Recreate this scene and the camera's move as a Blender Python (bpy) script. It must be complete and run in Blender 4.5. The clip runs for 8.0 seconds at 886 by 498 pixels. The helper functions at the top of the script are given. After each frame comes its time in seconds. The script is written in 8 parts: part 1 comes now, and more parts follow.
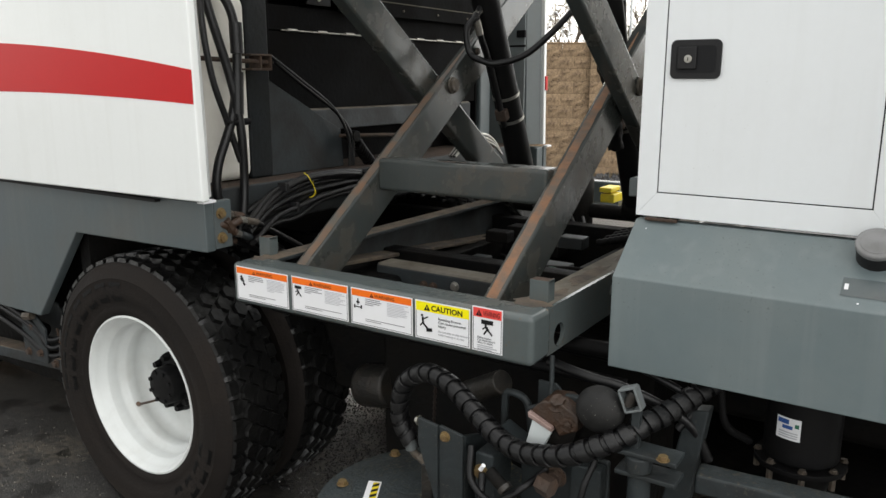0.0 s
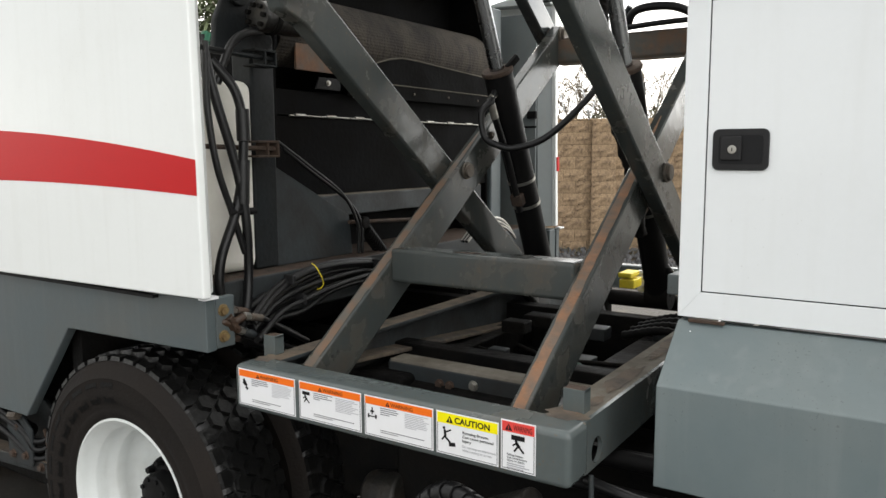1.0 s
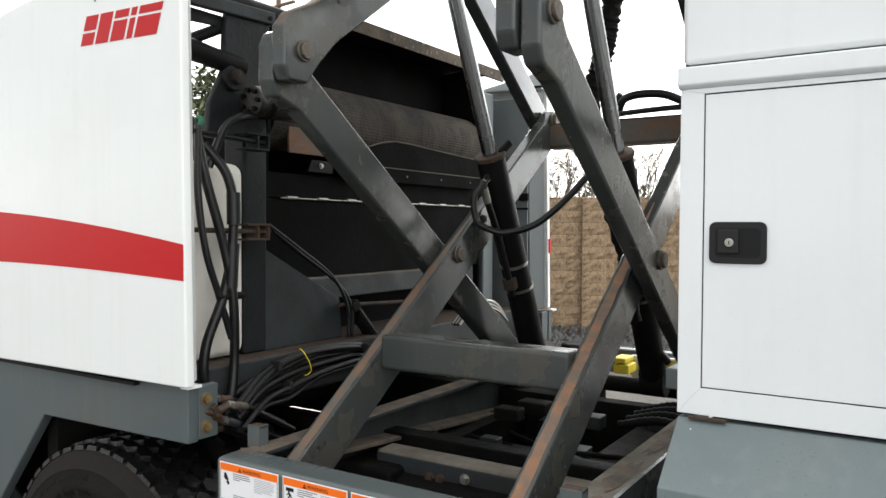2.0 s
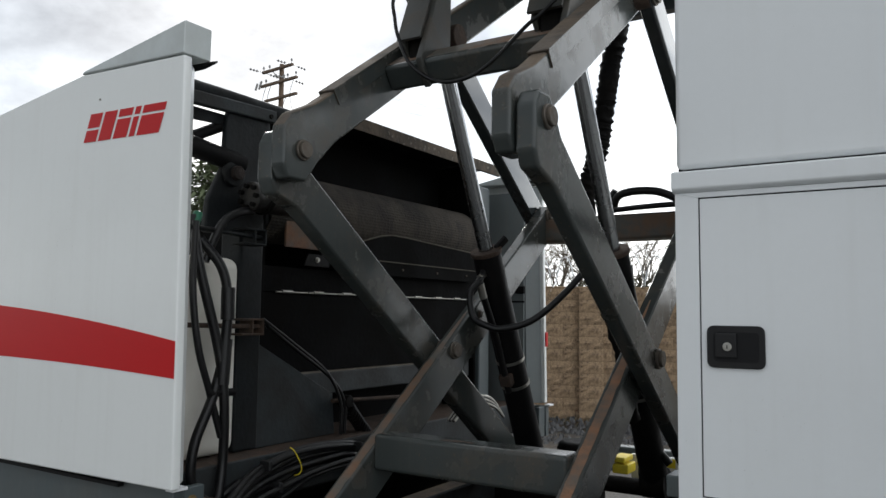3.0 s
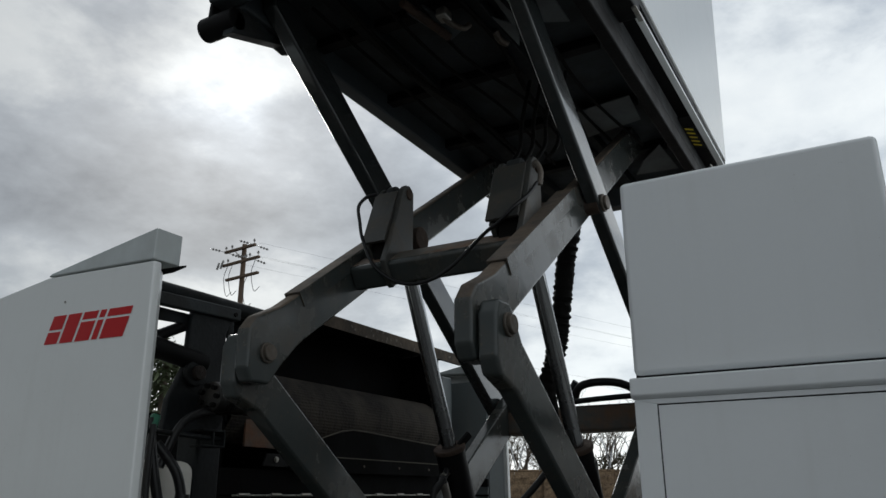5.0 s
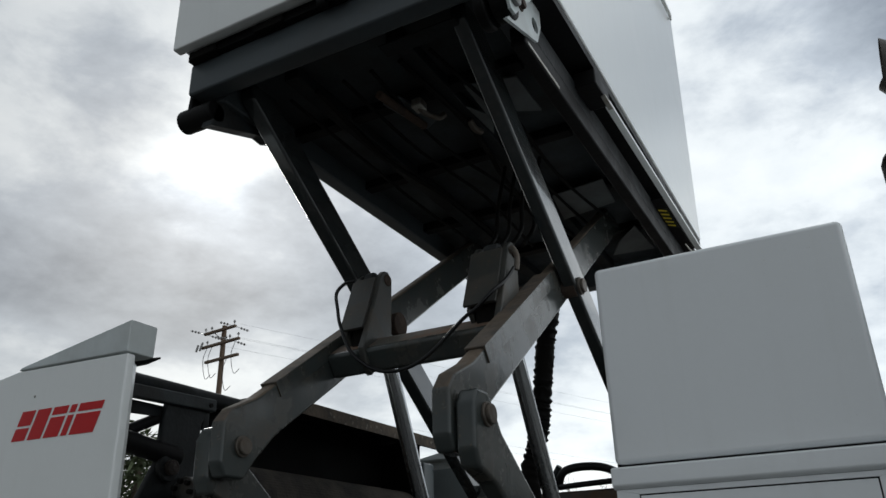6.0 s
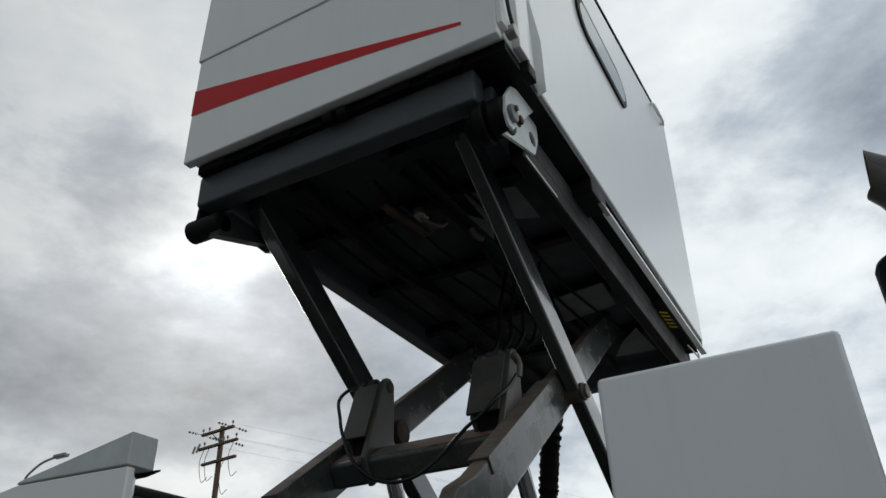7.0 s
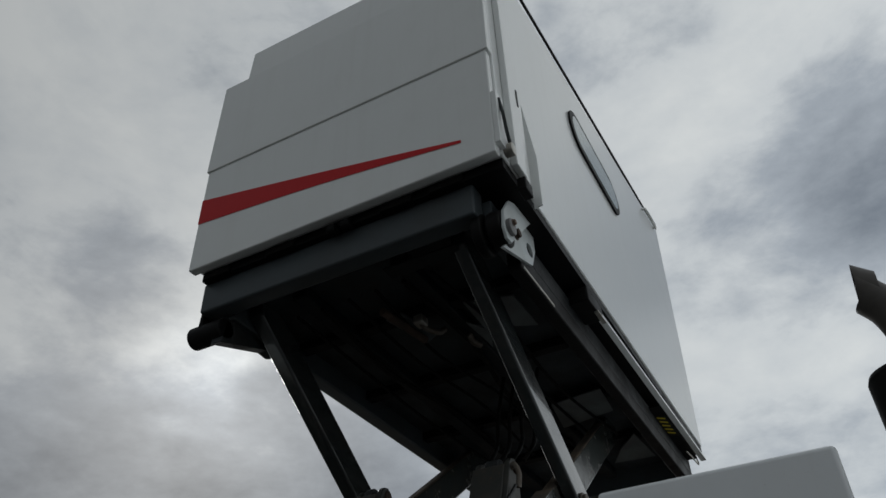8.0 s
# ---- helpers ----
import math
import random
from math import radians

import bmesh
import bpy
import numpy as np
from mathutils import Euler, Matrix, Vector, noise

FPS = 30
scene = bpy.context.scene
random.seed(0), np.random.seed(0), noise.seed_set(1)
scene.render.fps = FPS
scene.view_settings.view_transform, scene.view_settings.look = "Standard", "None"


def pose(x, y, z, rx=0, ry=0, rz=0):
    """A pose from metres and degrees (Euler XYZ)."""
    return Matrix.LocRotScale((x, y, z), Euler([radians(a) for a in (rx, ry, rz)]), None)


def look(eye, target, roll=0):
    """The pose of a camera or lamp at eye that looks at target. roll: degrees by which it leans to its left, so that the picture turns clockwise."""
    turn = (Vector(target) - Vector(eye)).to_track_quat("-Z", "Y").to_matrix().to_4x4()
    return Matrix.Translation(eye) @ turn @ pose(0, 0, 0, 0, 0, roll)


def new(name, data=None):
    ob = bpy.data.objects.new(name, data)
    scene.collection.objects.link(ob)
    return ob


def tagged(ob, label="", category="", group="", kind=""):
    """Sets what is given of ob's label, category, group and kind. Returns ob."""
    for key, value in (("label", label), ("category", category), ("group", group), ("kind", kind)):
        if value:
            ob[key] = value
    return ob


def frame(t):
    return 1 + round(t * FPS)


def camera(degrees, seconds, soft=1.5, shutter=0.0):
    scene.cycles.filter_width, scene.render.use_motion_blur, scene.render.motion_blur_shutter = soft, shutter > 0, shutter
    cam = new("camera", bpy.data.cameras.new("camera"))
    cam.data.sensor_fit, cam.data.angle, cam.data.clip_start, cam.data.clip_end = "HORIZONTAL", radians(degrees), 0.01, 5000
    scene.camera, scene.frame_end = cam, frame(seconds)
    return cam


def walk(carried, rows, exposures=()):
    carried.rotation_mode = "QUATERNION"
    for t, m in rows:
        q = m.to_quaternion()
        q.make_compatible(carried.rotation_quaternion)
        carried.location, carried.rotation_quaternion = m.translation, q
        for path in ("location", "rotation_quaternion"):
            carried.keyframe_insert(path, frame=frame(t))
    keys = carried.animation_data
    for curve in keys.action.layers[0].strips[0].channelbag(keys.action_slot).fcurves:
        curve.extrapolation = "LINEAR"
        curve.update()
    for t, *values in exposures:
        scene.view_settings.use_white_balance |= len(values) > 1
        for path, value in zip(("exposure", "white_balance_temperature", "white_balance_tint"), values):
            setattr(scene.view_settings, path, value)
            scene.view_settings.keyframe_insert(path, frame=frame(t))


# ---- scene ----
cam = camera(60.0, 8.0)
PATH = [
    (0, (0.005, -0.029, 1.62), (-1.067, 1.603, 1.185), -0.0),
    (0.5, (-0.076, 0.046, 1.64), (-1.18, 1.676, 1.292), 0.2),
    (1, (-0.138, 0.086, 1.662), (-1.226, 1.745, 1.411), -0.3),
    (1.5, (-0.159, 0.108, 1.681), (-1.237, 1.785, 1.523), -0.2),
    (3, (-0.169, 0.129, 1.729), (-1.235, 1.813, 1.895), 0.7),
    (3.5, (-0.166, 0.11, 1.751), (-1.211, 1.792, 2.032), 0.4),
    (4, (-0.165, 0.099, 1.772), (-1.161, 1.791, 2.154), -0.2),
    (4.5, (-0.158, 0.084, 1.783), (-1.126, 1.759, 2.289), -0.0),
    (6, (-0.131, 0.074, 1.819), (-0.987, 1.695, 2.619), -1.6),
    (6.5, (-0.118, 0.06, 1.83), (-0.949, 1.634, 2.742), -1.9),
    (7, (-0.112, 0.034, 1.839), (-0.911, 1.557, 2.86), -2.1),
    (7.5, (-0.107, 0.001, 1.842), (-0.866, 1.477, 2.958), -2.1),
    (8, (-0.094, -0.036, 1.848), (-0.808, 1.375, 3.072), -2.3),
]
walk(cam, [(t, look(eye, target, roll)) for t, eye, target, roll in PATH],
     exposures=[(0.0, 2.55, 7000, 9), (0.5, 2.38, 7000, 9), (1.0, 2.64, 7000, 9), (1.5, 2.92, 6950, 9), (3.0, 1.64, 6500, 8), (3.5, 1.2, 6350, 7), (4.0, 0.86, 6350, 6), (4.5, 0.68, 6350, 6),
                (5.8, 0.48, 6350, 6), (6.0, 0.7, 6350, 6), (6.5, 0.85, 6400, 6), (7.0, 0.59, 6400, 6), (7.5, 0.23, 6400, 6), (8.0, 0.03, 6400, 6)])

# ---- world and sun ----
GROUND = -0.03
world = bpy.data.worlds.new("overcast_sky")
scene.world = world
world.use_nodes = True
wt = world.node_tree
wt.nodes.clear()


def wn(kind, **kw):
    n = wt.nodes.new(kind)
    for k, v in kw.items():
        n.inputs[k.replace("_", " ")].default_value = v
    return n


SUN_AZ, SUN_EL = radians(47.0), radians(27.5)
SUN_DIR = Vector((-math.sin(SUN_AZ) * math.cos(SUN_EL), math.cos(SUN_AZ) * math.cos(SUN_EL), math.sin(SUN_EL)))
sky = wt.nodes.new("ShaderNodeTexSky")
sky.sky_type, sky.sun_disc = "NISHITA", False
sky.sun_elevation, sky.sun_rotation = SUN_EL, -SUN_AZ
coord = wt.nodes.new("ShaderNodeTexCoord")
sep = wt.nodes.new("ShaderNodeSeparateXYZ")
wt.links.new(coord.outputs["Generated"], sep.inputs[0])
# project directions onto a cloud layer, so that clouds flatten towards the horizon
zup = wt.nodes.new("ShaderNodeMath")
zup.operation, zup.inputs[1].default_value = "MAXIMUM", 0.0
wt.links.new(sep.outputs["Z"], zup.inputs[0])
zadd = wt.nodes.new("ShaderNodeMath")
zadd.operation, zadd.inputs[1].default_value = "ADD", 0.22
wt.links.new(zup.outputs[0], zadd.inputs[0])
flat = wt.nodes.new("ShaderNodeVectorMath")
flat.operation = "DIVIDE"
comb = wt.nodes.new("ShaderNodeCombineXYZ")
for i in range(3):
    wt.links.new(zadd.outputs[0], comb.inputs[i])
wt.links.new(coord.outputs["Generated"], flat.inputs[0])
wt.links.new(comb.outputs[0], flat.inputs[1])


def cloud_noise(scale, detail, rough, distort, shift, layer=True):
    m = wt.nodes.new("ShaderNodeMapping")
    m.inputs["Location"].default_value = shift
    if not layer:
        m.inputs["Scale"].default_value = (1.0, 1.0, 1.9)
    wt.links.new(flat.outputs[0] if layer else coord.outputs["Generated"], m.inputs[0])
    n = wn("ShaderNodeTexNoise", Scale=scale, Detail=detail, Roughness=rough, Distortion=distort)
    wt.links.new(m.outputs[0], n.inputs["Vector"])
    return n


def wmath(op, a, b):
    n = wt.nodes.new("ShaderNodeMath")
    n.operation = op
    for i, v in enumerate((a, b)):
        if isinstance(v, (int, float)):
            n.inputs[i].default_value = v
        else:
            wt.links.new(v, n.inputs[i])
    return n.outputs[0]


big = cloud_noise(1.5, 3.0, 0.5, 0.15, (3.1, 1.7, 0.0))
mid = cloud_noise(3.8, 9.0, 0.53, 0.12, (0.4, 5.2, 0.0))
puff = cloud_noise(5.6, 12.0, 0.60, 0.12, (2.3, 0.9, 1.4), layer=False)
veil = wmath("ADD", wmath("ADD", wmath("MULTIPLY", big.outputs["Fac"], 0.24), wmath("MULTIPLY", mid.outputs["Fac"], 0.26)), wmath("MULTIPLY", puff.outputs["Fac"], 0.50))


def towards(direction, power):
    """1 in that direction of the sky, falling off round it."""
    n = wt.nodes.new("ShaderNodeVectorMath")
    n.operation = "DOT_PRODUCT"
    n.inputs[1].default_value = Vector(direction).normalized()
    wt.links.new(coord.outputs["Generated"], n.inputs[0])
    return wmath("POWER", wmath("MAXIMUM", n.outputs["Value"], 0.0), power)


# thicker banks and thinner places of cloud
for direction, power, depth in (((0.15, 0.795, 0.59), 170.0, 0.24), ((0.0, 0.80, 0.60), 90.0, -0.05), ((-0.665, 0.455, 0.59), 700.0, 0.09), ((-0.70, 0.43, 0.57), 160.0, 0.08), ((-0.77, 0.52, 0.365), 40.0, 0.04), ((-0.62, 0.29, 0.73), 26.0, -0.10)):
    veil = wmath("SUBTRACT", veil, wmath("MULTIPLY", towards(direction, power), depth))
# a long flat bank lies above the bright strip along the horizon
bank = wmath("MAXIMUM", wmath("SUBTRACT", 1.0, wmath("MULTIPLY", wmath("ABSOLUTE", wmath("SUBTRACT", sep.outputs["Z"], 0.35), 0.0), 7.5)), 0.0)
veil = wmath("SUBTRACT", veil, wmath("MULTIPLY", wmath("MULTIPLY", bank, towards((-0.72, 0.62, 0.31), 6.0)), 0.19))
ramp = wt.nodes.new("ShaderNodeValToRGB")
ramp.color_ramp.elements[0].position, ramp.color_ramp.elements[0].color = 0.22, (0.19, 0.212, 0.25, 1)
ramp.color_ramp.elements[1].position, ramp.color_ramp.elements[1].color = 0.66, (0.90, 0.90, 0.895, 1)
for position, colour in ((0.41, (0.455, 0.485, 0.535, 1)), (0.52, (0.75, 0.765, 0.785, 1))):
    e = ramp.color_ramp.elements.new(position)
    e.color = colour
wt.links.new(veil, ramp.inputs[0])
# the cloud is brighter round the hidden sun, along the horizon and where it thins towards the far right
near_sun = wmath("MULTIPLY", wmath("ADD", towards(SUN_DIR, 420.0), wmath("MULTIPLY", towards(SUN_DIR, 40.0), 0.25)), mid.outputs["Fac"])
low = wmath("POWER", wmath("SUBTRACT", 1.0, wmath("MINIMUM", zup.outputs[0], 1.0)), 8.0)
side = wt.nodes.new("ShaderNodeVectorMath")
side.operation = "DOT_PRODUCT"
side.inputs[1].default_value = Vector((0.62, 0.72, 0.30)).normalized()
wt.links.new(coord.outputs["Generated"], side.inputs[0])
facing = wmath("ADD", 0.485, wmath("MULTIPLY", side.outputs["Value"], 0.375))
gain = wmath("ADD", wmath("ADD", facing, wmath("MULTIPLY", near_sun, 1.0)), wmath("MULTIPLY", low, 0.42))
cloud = wt.nodes.new("ShaderNodeVectorMath")
cloud.operation = "SCALE"
wt.links.new(ramp.outputs[0], cloud.inputs[0])
wt.links.new(gain, cloud.inputs["Scale"])
bg_sky, bg_cloud = wn("ShaderNodeBackground", Strength=0.1), wn("ShaderNodeBackground", Strength=1.0)
wt.links.new(sky.outputs[0], bg_sky.inputs["Color"])
wt.links.new(cloud.outputs[0], bg_cloud.inputs["Color"])
wmix = wn("ShaderNodeMixShader", Fac=0.93)
wt.links.new(bg_sky.outputs[0], wmix.inputs[1])
wt.links.new(bg_cloud.outputs[0], wmix.inputs[2])
wout = wt.nodes.new("ShaderNodeOutputWorld")
wt.links.new(wmix.outputs[0], wout.inputs["Surface"])

sun = new("sun", bpy.data.lights.new("sun", "SUN"))
sun.data.energy, sun.data.angle, sun.data.color = 0.5, radians(14), (1.0, 0.97, 0.93)
sun.matrix_world = look((0, 0, 20), Vector((0, 0, 20)) - SUN_DIR)


# ---- materials ----
def material(name, color, rough=0.5, metal=0.0, dirt=0.0, dirt_color=(0.06, 0.05, 0.04), dirt_scale=3.0, spread=0.12,
             grain=60.0, bump=0.0, bump_scale=120.0, random_tone=0.0, coat=0.0, specular=0.5, threshold=0.5,
             speck=0.0, speck_color=(0.1, 0.09, 0.07), speck_scale=160.0, speck_cut=0.66, streak=0.0, streak_color=(0.3, 0.3, 0.29)):
    """A surface with two scales of variation: broad patches of dirt, and fine grain in tone, gloss and relief."""
    m = bpy.data.materials.new(name)
    m.use_nodes = True
    t = m.node_tree
    b = t.nodes["Principled BSDF"]
    b.inputs["Roughness"].default_value, b.inputs["Metallic"].default_value = rough, metal
    b.inputs["Coat Weight"].default_value = coat
    b.inputs["Specular IOR Level"].default_value = specular
    tc = t.nodes.new("ShaderNodeTexCoord")
    fine = t.nodes.new("ShaderNodeTexNoise")
    fine.inputs["Scale"].default_value, fine.inputs["Detail"].default_value = grain, 6
    t.links.new(tc.outputs["Object"], fine.inputs["Vector"])
    broad = t.nodes.new("ShaderNodeTexNoise")
    broad.inputs["Scale"].default_value, broad.inputs["Detail"].default_value = dirt_scale, 7
    broad.inputs["Roughness"].default_value = 0.62
    t.links.new(tc.outputs["Object"], broad.inputs["Vector"])
    tone = t.nodes.new("ShaderNodeMix")
    tone.data_type = "RGBA"
    dark = tuple(c * (1 - spread) for c in color)
    light = tuple(min(1, c * (1 + spread)) for c in color)
    tone.inputs[6].default_value, tone.inputs[7].default_value = (*dark, 1), (*light, 1)
    t.links.new(fine.outputs["Fac"], tone.inputs[0])
    last = tone.outputs[2]
    if random_tone:
        info = t.nodes.new("ShaderNodeObjectInfo")
        hsv = t.nodes.new("ShaderNodeHueSaturation")
        rng = t.nodes.new("ShaderNodeMapRange")
        rng.inputs["To Min"].default_value, rng.inputs["To Max"].default_value = 1 - random_tone, 1 + random_tone
        t.links.new(info.outputs["Random"], rng.inputs[0])
        t.links.new(rng.outputs[0], hsv.inputs["Value"])
        t.links.new(last, hsv.inputs["Color"])
        last = hsv.outputs[0]
    if dirt:
        rng = t.nodes.new("ShaderNodeMapRange")
        rng.inputs["From Min"].default_value, rng.inputs["From Max"].default_value = threshold - 0.1, threshold + 0.18
        rng.inputs["To Max"].default_value = dirt
        t.links.new(broad.outputs["Fac"], rng.inputs[0])
        stain = t.nodes.new("ShaderNodeMix")
        stain.data_type = "RGBA"
        stain.inputs[7].default_value = (*dirt_color, 1)
        t.links.new(rng.outputs[0], stain.inputs[0])
        t.links.new(last, stain.inputs[6])
        last = stain.outputs[2]
        rr = t.nodes.new("ShaderNodeMapRange")
        rr.inputs["To Min"].default_value, rr.inputs["To Max"].default_value = rough, min(1, rough + 0.35)
        t.links.new(rng.outputs[0], rr.inputs[0])
        t.links.new(rr.outputs[0], b.inputs["Roughness"])
    if streak:                   # run marks down upright faces
        mp = t.nodes.new("ShaderNodeMapping")
        mp.inputs["Scale"].default_value = (26.0, 26.0, 1.3)
        t.links.new(tc.outputs["Object"], mp.inputs[0])
        sn = t.nodes.new("ShaderNodeTexNoise")
        sn.inputs["Scale"].default_value, sn.inputs["Detail"].default_value = 1.0, 5
        t.links.new(mp.outputs[0], sn.inputs["Vector"])
        rng = t.nodes.new("ShaderNodeMapRange")
        rng.inputs["From Min"].default_value, rng.inputs["From Max"].default_value, rng.inputs["To Max"].default_value = 0.52, 0.75, streak
        t.links.new(sn.outputs["Fac"], rng.inputs[0])
        run = t.nodes.new("ShaderNodeMix")
        run.data_type = "RGBA"
        run.inputs[7].default_value = (*streak_color, 1)
        t.links.new(rng.outputs[0], run.inputs[0])
        t.links.new(last, run.inputs[6])
        last = run.outputs[2]
    if speck:                    # scattered specks of grit, thicker in the dirty patches
        sp = t.nodes.new("ShaderNodeTexNoise")
        sp.inputs["Scale"].default_value, sp.inputs["Detail"].default_value = speck_scale, 3
        t.links.new(tc.outputs["Object"], sp.inputs["Vector"])
        both = t.nodes.new("ShaderNodeMath")
        both.operation, both.inputs[1].default_value = "MULTIPLY_ADD", 0.35
        t.links.new(broad.outputs["Fac"], both.inputs[0])
        t.links.new(sp.outputs["Fac"], both.inputs[2])
        rng = t.nodes.new("ShaderNodeMapRange")
        rng.inputs["From Min"].default_value, rng.inputs["From Max"].default_value, rng.inputs["To Max"].default_value = speck_cut + 0.175, speck_cut + 0.20, speck
        t.links.new(both.outputs[0], rng.inputs[0])
        fleck = t.nodes.new("ShaderNodeMix")
        fleck.data_type = "RGBA"
        fleck.inputs[7].default_value = (*speck_color, 1)
        t.links.new(rng.outputs[0], fleck.inputs[0])
        t.links.new(last, fleck.inputs[6])
        last = fleck.outputs[2]
    t.links.new(last, b.inputs["Base Color"])
    if bump:
        bn = t.nodes.new("ShaderNodeTexNoise")
        bn.inputs["Scale"].default_value, bn.inputs["Detail"].default_value = bump_scale, 5
        t.links.new(tc.outputs["Object"], bn.inputs["Vector"])
        bp = t.nodes.new("ShaderNodeBump")
        bp.inputs["Strength"].default_value, bp.inputs["Distance"].default_value = bump, 0.01
        t.links.new(bn.outputs["Fac"], bp.inputs["Height"])
        t.links.new(bp.outputs[0], b.inputs["Normal"])
    return m


PANEL_GREY = material("pale_grey_liner_paint", (0.17, 0.192, 0.197), 0.4, dirt=0.4, dirt_color=(0.17, 0.175, 0.17), dirt_scale=3, spread=0.06, bump=0.05, bump_scale=35, streak=0.3, streak_color=(0.2, 0.2, 0.19))
GREY_PALE = material("paler_grey_paint", (0.122, 0.154, 0.160), 0.42, dirt=0.4, dirt_color=(0.17, 0.19, 0.185), dirt_scale=3.5, spread=0.07, grain=22, bump=0.05, bump_scale=35, threshold=0.5, streak=0.35, streak_color=(0.20, 0.225, 0.225), speck=0.4, speck_color=(0.06, 0.06, 0.055), speck_cut=0.70)
GREY = material("grey_paint", (0.070, 0.088, 0.093), 0.33, dirt=0.35, dirt_color=(0.11, 0.095, 0.075), dirt_scale=2.2, spread=0.06, bump=0.05, bump_scale=35, threshold=0.56, streak=0.2, streak_color=(0.13, 0.135, 0.13), speck=0.5, speck_color=(0.05, 0.046, 0.04), speck_cut=0.68)
GREY_FRAME = material("dark_grey_frame_paint", (0.062, 0.073, 0.079), 0.28, dirt=0.4, dirt_color=(0.05, 0.045, 0.04), dirt_scale=4, spread=0.07, bump=0.06, bump_scale=30, threshold=0.55, specular=0.28)
GREY_SILL = material("grey_sill_paint", (0.080, 0.095, 0.095), 0.2, dirt=0.4, dirt_color=(0.10, 0.086, 0.066), dirt_scale=4.5, spread=0.07, bump=0.06, bump_scale=30, threshold=0.58, speck=0.5, speck_color=(0.11, 0.085, 0.055), speck_scale=110, speck_cut=0.66, streak=0.12, streak_color=(0.13, 0.12, 0.10))
GREY_LIFT = material("grey_lift_paint", (0.042, 0.0485, 0.047), 0.19, dirt=0.7, dirt_color=(0.072, 0.058, 0.043), dirt_scale=6.5, spread=0.07, bump=0.06, bump_scale=30, threshold=0.58, specular=0.42, speck=0.5, speck_color=(0.10, 0.075, 0.05), speck_scale=110, speck_cut=0.66, streak=0.12, streak_color=(0.11, 0.10, 0.085))
# darker, glossier copy of the lift paint, for arms in the hopper's shade
GREY_LIFT_SHADED = material("shaded_lift_paint", (0.030, 0.035, 0.036), 0.12, coat=0.6, dirt=0.5, dirt_color=(0.05, 0.043, 0.035), dirt_scale=5, spread=0.07, bump=0.05, bump_scale=30, threshold=0.6, streak=0.2, streak_color=(0.10, 0.10, 0.095))
GREY_DUSTY = material("dusty_olive_grey_paint", (0.040, 0.041, 0.037), 0.42, dirt=0.6, dirt_color=(0.088, 0.068, 0.048), dirt_scale=9, spread=0.1, grain=40, bump=0.1, bump_scale=50, threshold=0.54, speck=0.5, speck_color=(0.11, 0.08, 0.05), speck_scale=110)
# grimy grey, dark enough to carry the shade on recessed parts too
GREY_DIRTY_SHADED = material("grimy_shaded_grey_paint", (0.027, 0.033, 0.036), 0.5, dirt=0.7, dirt_color=(0.024, 0.021, 0.018), dirt_scale=5, bump=0.15, bump_scale=60, specular=0.3, threshold=0.5)
WHITE = material("white_paint", (0.785, 0.80, 0.787), 0.2, dirt=0.12, dirt_color=(0.55, 0.54, 0.50), dirt_scale=2.5, spread=0.012, bump=0.02, bump_scale=25, threshold=0.58, streak=0.10, streak_color=(0.6, 0.59, 0.55), speck=0.35, speck_color=(0.42, 0.39, 0.33), speck_cut=0.76)
WHITE_CAB = material("white_cabinet_paint", (0.76, 0.78, 0.79), 0.22, dirt=0.12, dirt_color=(0.55, 0.55, 0.52), dirt_scale=3, spread=0.012, bump=0.03, bump_scale=30, threshold=0.58, streak=0.10, streak_color=(0.6, 0.6, 0.57), speck=0.3, speck_color=(0.40, 0.38, 0.33), speck_cut=0.765)
CAP = material("pale_grey_plastic", (0.56, 0.60, 0.60), 0.45, dirt=0.3, dirt_color=(0.3, 0.3, 0.28), dirt_scale=6, spread=0.04)
RED = material("red_decal", (0.50, 0.006, 0.009), 0.36, spread=0.03, specular=0.22)
BLACK = material("black_paint", (0.0055, 0.0055, 0.006), 0.45, dirt=0.5, dirt_color=(0.011, 0.010, 0.009), dirt_scale=6, bump=0.12, bump_scale=60, specular=0.12)
# grime taken near black, so that it also carries shade under the truck
GRIME_SHADE = material("oily_grime_shade", (0.0045, 0.0045, 0.0045), 0.6, dirt=0.7, dirt_color=(0.012, 0.010, 0.008), dirt_scale=7, bump=0.4, bump_scale=45, specular=0.10)
HOSE = material("hose_rubber", (0.0042, 0.0042, 0.0048), 0.34, spread=0.2, dirt=0.3, dirt_color=(0.013, 0.012, 0.011), dirt_scale=9, bump=0.12, bump_scale=220, specular=0.34)
TYRE = material("tyre_rubber", (0.0118, 0.0098, 0.0088), 0.72, dirt=0.5, dirt_color=(0.024, 0.0185, 0.015), dirt_scale=4, bump=0.25, bump_scale=90, specular=0.14)
# darkened copy of the greys, for parts that stand in shade
SHADED_GREY = material("shaded_grey_paint", (0.010, 0.0125, 0.014), 0.5, dirt=0.7, dirt_color=(0.012, 0.011, 0.010), dirt_scale=6, spread=0.2, bump=0.2, bump_scale=60, specular=0.2)
# sheet black taken down further, to carry the shade inside the elevator mouth
RECESS_SHADE = material("shaded_black_sheet", (0.0032, 0.0033, 0.0036), 0.7, dirt=0.6, dirt_color=(0.0065, 0.0055, 0.0045), dirt_scale=5, spread=0.3, bump=0.2, bump_scale=50, specular=0.06)
SIDEMARK = material("sidewall_mark_rubber", (0.0034, 0.0033, 0.0033), 0.5, spread=0.2, bump=0.2, bump_scale=90, specular=0.1)
